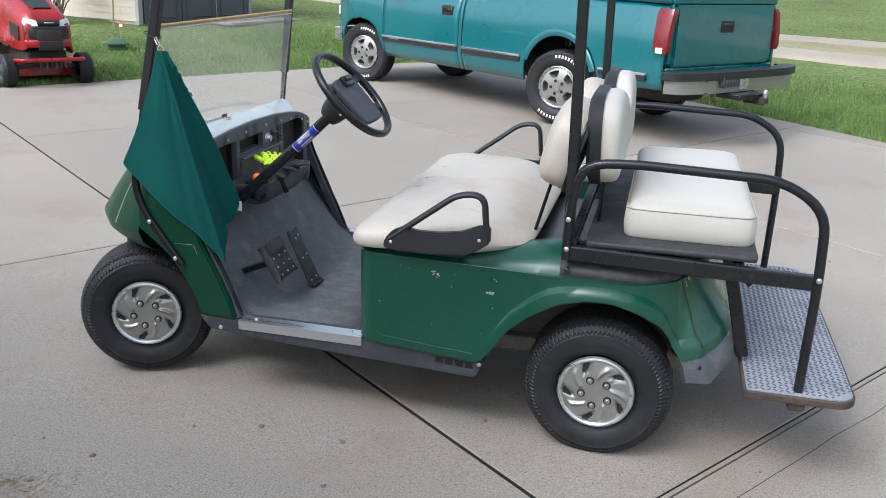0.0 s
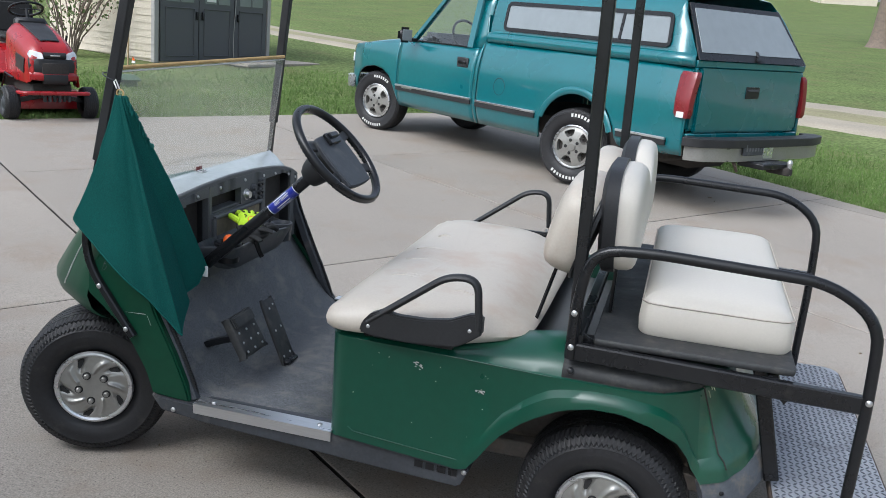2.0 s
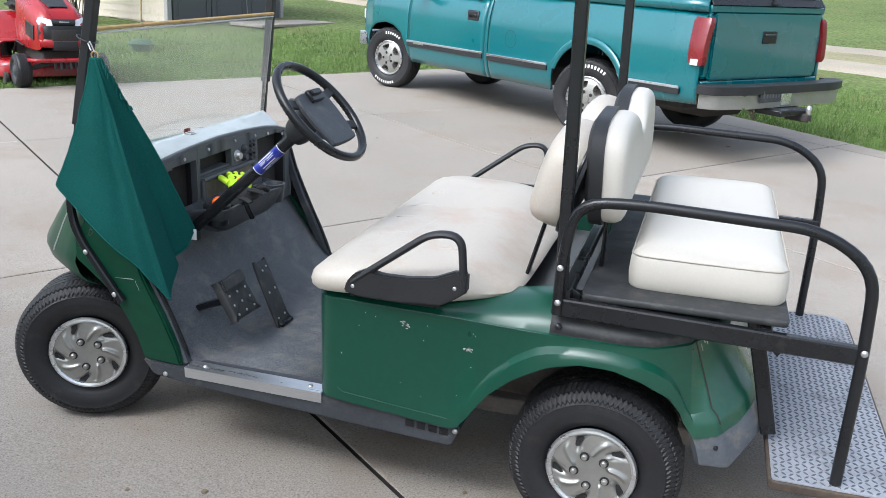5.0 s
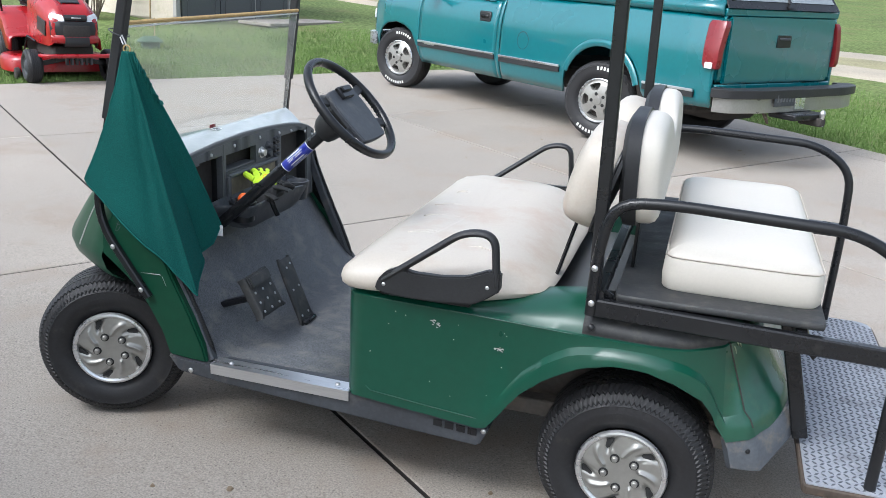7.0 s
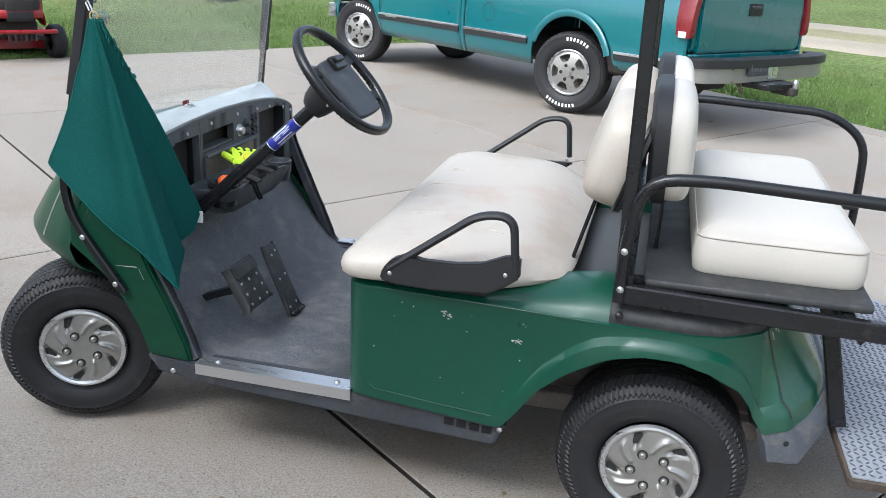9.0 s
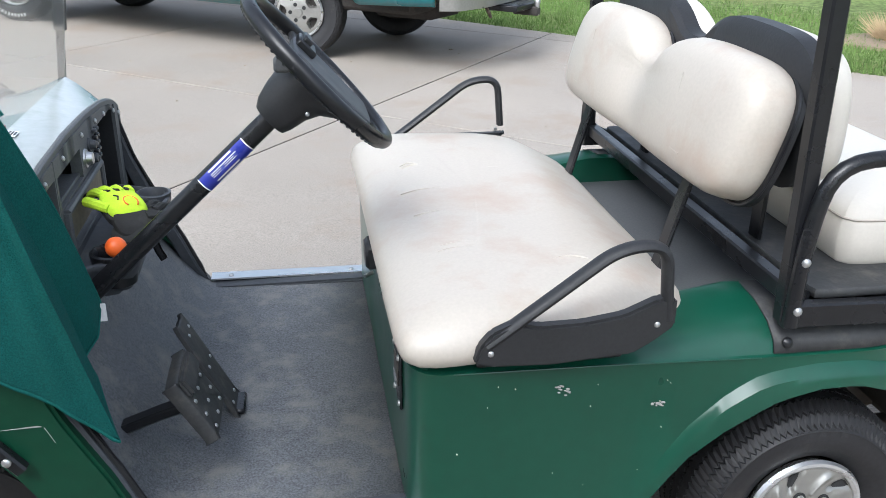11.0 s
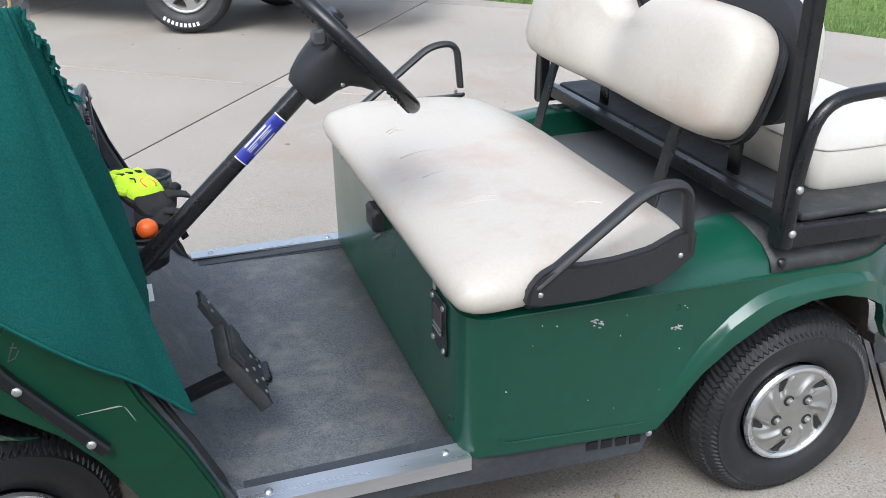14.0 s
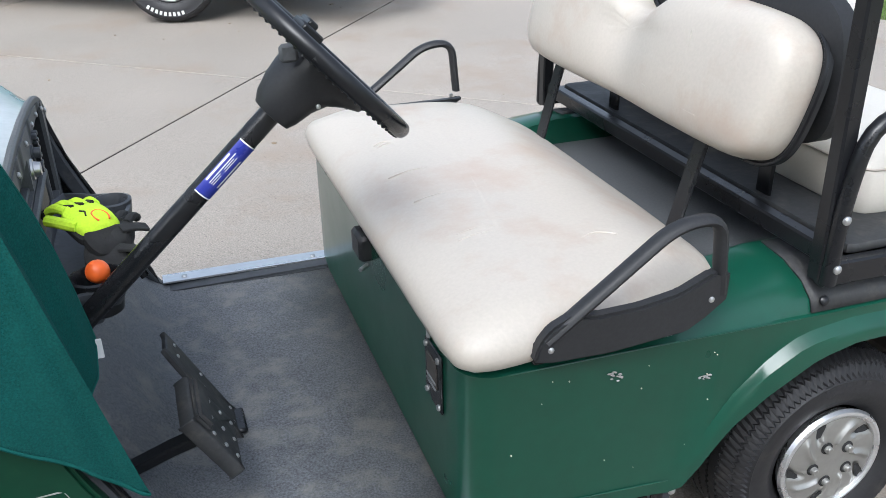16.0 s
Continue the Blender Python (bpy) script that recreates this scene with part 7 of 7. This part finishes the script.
def build_road():
    near = [(-60, 50), (-25, 28.5), (-8.8, 19.3), (-6.5, 18.3), (3.7, 13.2), (5.0, 12.6), (20, 5.5), (40, -4)]
    far = [(-61, 54), (-26, 31.5), (-10.0, 21.8), (-7.1, 20.6), (4.1, 17.1), (5.8, 16.6), (21, 11.5), (41, 1)]

    def along(tab, t):
        k = min(int(t), len(tab) - 2)
        f = t - k
        return Vector(tab[k]) * (1 - f) + Vector(tab[k + 1]) * f

    bm = bmesh.new()
    rows = []
    for i in range(7 * 14 + 1):
        t = i / 14
        a, b = along(near, t), along(far, t)
        row = []
        for f in (0, 0.04, 0.2, 0.36, 0.44, 0.6, 0.70, 0.85, 0.97, 1.0):
            p = a + (b - a) * (f + 0.02 * noise.noise((t * 3, f * 9, 0)))
            row.append((p.x, p.y, rise(p.x, p.y) + (0.03 if 0.02 < f < 0.98 else -0.02)))
        rows.append(row)
    vs = surf(bm, rows)
    bm.faces.ensure_lookup_table()
    for j, f in enumerate(bm.faces):
        f.material_index = 1 if j % 9 in (3, 4, 5) else 0
    tagged(part("road", bm, [GRAVEL, VERGE]), "pale gravel lane with a grassy middle strip", "road", kind="structure")


build_road()


def build_grass():
    """Blades on the lawn by the driveway's edges, as one mesh."""
    rng = np.random.default_rng(4)
    verts, faces = [], []

    def scatter(x0, x1, y0, y1, n, h0, h1, edge):
        xs, ys = rng.uniform(x0, x1, n), rng.uniform(y0, y1, n)
        for x, y in zip(xs, ys):
            g = drive_gap(x, y)
            if g < -0.02 + 0.05 * noise.noise((x * 3, y * 3, 0)) or g > edge * rng.random() ** 0.5:
                continue
            z = rise(x, y)
            h = rng.uniform(h0, h1) * (0.7 + 0.6 * abs(noise.noise((x * 1.3, y * 1.3, 5))))
            a = rng.uniform(0, 6.283)
            w = rng.uniform(0.003, 0.007)
            dx, dy = rng.normal(0, 0.025, 2)
            k = len(verts)
            verts.extend(((x - w * math.cos(a), y - w * math.sin(a), z - 0.01), (x + w * math.cos(a), y + w * math.sin(a), z - 0.01), (x + dx, y + dy, z + h)))
            faces.append((k, k + 1, k + 2))

    scatter(1.0, 9.5, 1.5, 12.0, 130000, 0.03, 0.085, 4.0)
    scatter(-11.0, -1.5, 3.0, 13.5, 120000, 0.03, 0.08, 5.0)
    me = bpy.data.meshes.new("grass")
    me.from_pydata(verts, [], faces)
    me.materials.append(BLADE)
    tagged(new("grass", me), "short mown green grass blades along the driveway", "grass", kind="stuff")


build_grass()


def build_debris():
    rnd = random.Random(3)
    spots = [(0.15, -0.35), (0.14, -1.06), (1.29, -0.45), (-0.07, -1.02), (0.05, -1.24), (-1.2, 1.1), (-0.6, 2.3), (2.9, 0.9), (0.35, -0.8), (-0.9, -0.3), (0.9, -1.0), (2.2, 3.3), (1.0, 2.5), (-2.1, 3.9)]
    spots += [(rnd.uniform(-3.5, 3.0), rnd.uniform(-1.2, 6.0)) for k in range(34)]
    for x, y in spots:
        r = rnd.uniform(0.004, 0.013)
        loop = [Vector((x + r * rnd.uniform(0.5, 1.3) * math.cos(k), y + r * rnd.uniform(0.5, 1.3) * math.sin(k))) for k in [i * 0.9 for i in range(7)]]
        bm = cushion(loop, [(0.0, 0.0005), (0.001, 0.004), (0.003, 0.006)], lambda a, b, h: (a, b, h + 0.012 * b))
        tagged(part("dry_leaf", bm, SOIL), "small dry brown leaf scrap on the concrete", "leaf", "leaf scraps")
    bm = bmesh.new()
    for i in range(260):
        x, y = rnd.gauss(0.02, 0.10), rnd.gauss(-1.28, 0.05)
        a, ln = rnd.uniform(0, 6.28), rnd.uniform(0.01, 0.03)
        w = 0.0012
        bm.faces.new([bm.verts.new(v) for v in ((x, y, 0.001 + 0.012 * y), (x + ln * math.cos(a), y + ln * math.sin(a), 0.004 + 0.012 * y), (x + ln * math.cos(a) + w, y + ln * math.sin(a) + w, 0.001 + 0.012 * y))])
    tagged(part("grass_clippings", bm, DRY, smooth=False), "dried tan grass clippings on the concrete", "clippings", kind="stuff")


build_debris()


# ---- driveway slabs ----
def clip(poly, a, b):
    """Keeps the part of a polygon on the driveway's side of the edge a-b."""
    e = (Vector(b) - Vector(a)).normalized()

    def side(p):
        return -e.y * (p[0] - a[0]) + e.x * (p[1] - a[1])

    out = []
    for i in range(len(poly)):
        p, q = poly[i - 1], poly[i]
        sp, sq = side(p), side(q)
        if (sp <= 0) != (sq <= 0):
            t = sp / (sp - sq)
            out.append((p[0] + (q[0] - p[0]) * t, p[1] + (q[1] - p[1]) * t))
        if sq <= 0:
            out.append(q)
    return out


def build_driveway():
    def at(a, b):
        return (0.578 * a + 0.787 * b, 0.819 * a - 0.620 * b)

    us = [-14.0, -10.8, -7.65, -4.43, -1.29, 1.985, 5.2, 8.4, 11.6]
    vs = [-13.1, -9.75, -6.4, -3.07, 0.27, 3.61, 6.95, 10.3, 13.6]
    base = prism(DRIVE, lambda u, v, w: (u, v, w + 0.012 * v), -0.12, -0.022)
    drive = tagged(part("pavement", base, JOINT, smooth=False), "concrete driveway of large slabs with dark joints", "driveway", kind="structure")
    part("joint_strip", prism([at(a, 1.985 + o) for a, o in ((-6, -0.008), (8, -0.008), (8, 0.008), (-6, 0.008))], lambda u, v, w: (u, v, w + 0.012 * v), -0.02, -0.004), CONCRETE, drive, "grey filler strip in the wide joint", smooth=False)
    for a0, a1 in ((-3.0, -1.6), (-1.55, -0.2), (-0.15, 0.24)):
        part("joint_filler", prism([at(a0, -4.436), at(a1, -4.437), at(a1, -4.423), at(a0, -4.424)], lambda u, v, w: (u, v, w + 0.012 * v), -0.03, -0.0015), SIDING, drive, "pale joint filler", smooth=False)
    rnd = random.Random(9)
    line, side = [], []
    for k in range(60):
        a = -4 + 8 * k / 59
        o = 2.13 + 0.012 * noise.noise((a * 2, 0, 0)) + rnd.uniform(-0.003, 0.003)
        line.append(at(a, o))
        side.append(at(a, o + 0.003))
    bm = bmesh.new()
    surf(bm, [[(x, y, 0.012 * y + 0.0006) for x, y in r] for r in (line, side)])
    part("crack", bm, JOINT, drive, "thin hairline crack", smooth=False)
    for i in range(len(us) - 1):
        for j in range(len(vs) - 1):
            g0 = 0.015 if us[i] == 1.985 else 0.0065
            g1 = 0.015 if us[i + 1] == 1.985 else 0.0065
            h0, h1 = (0.0075 if vs[j] == 0.27 else 0.006), (0.0075 if vs[j + 1] == 0.27 else 0.006)
            u0, u1, v0, v1 = us[i] + g0, us[i + 1] - g1, vs[j] + h0, vs[j + 1] - h1
            poly = [at(v, u) for u, v in ((u0, v0), (u1, v0), (u1, v1), (u0, v1))]
            n = len(DRIVE)
            for k in range(n):
                if poly:
                    poly = clip(poly, DRIVE[k], DRIVE[(k + 1) % n])
            if len(poly) < 3:
                continue
            c = sum((Vector(p) for p in poly), Vector((0, 0))) / len(poly)
            bm = bmesh.new()
            rows = []
            for d, z in ((0, -0.06), (0, -0.004), (0.004, 0.0)):
                rows.append([(p[0] + (c.x - p[0]) * d * 0.6, p[1] + (c.y - p[1]) * d * 0.6, z + 0.012 * p[1]) for p in poly])
            rv = surf(bm, rows, cu=True)
            for f in bm.faces:
                if min(v.co.z - 0.012 * v.co.y for v in f.verts) < -0.03:
                    f.material_index = 1
            bm.faces.new(rv[-1])
            part("slab", bm, [CONCRETE, JOINT], drive, smooth=False)


build_driveway()
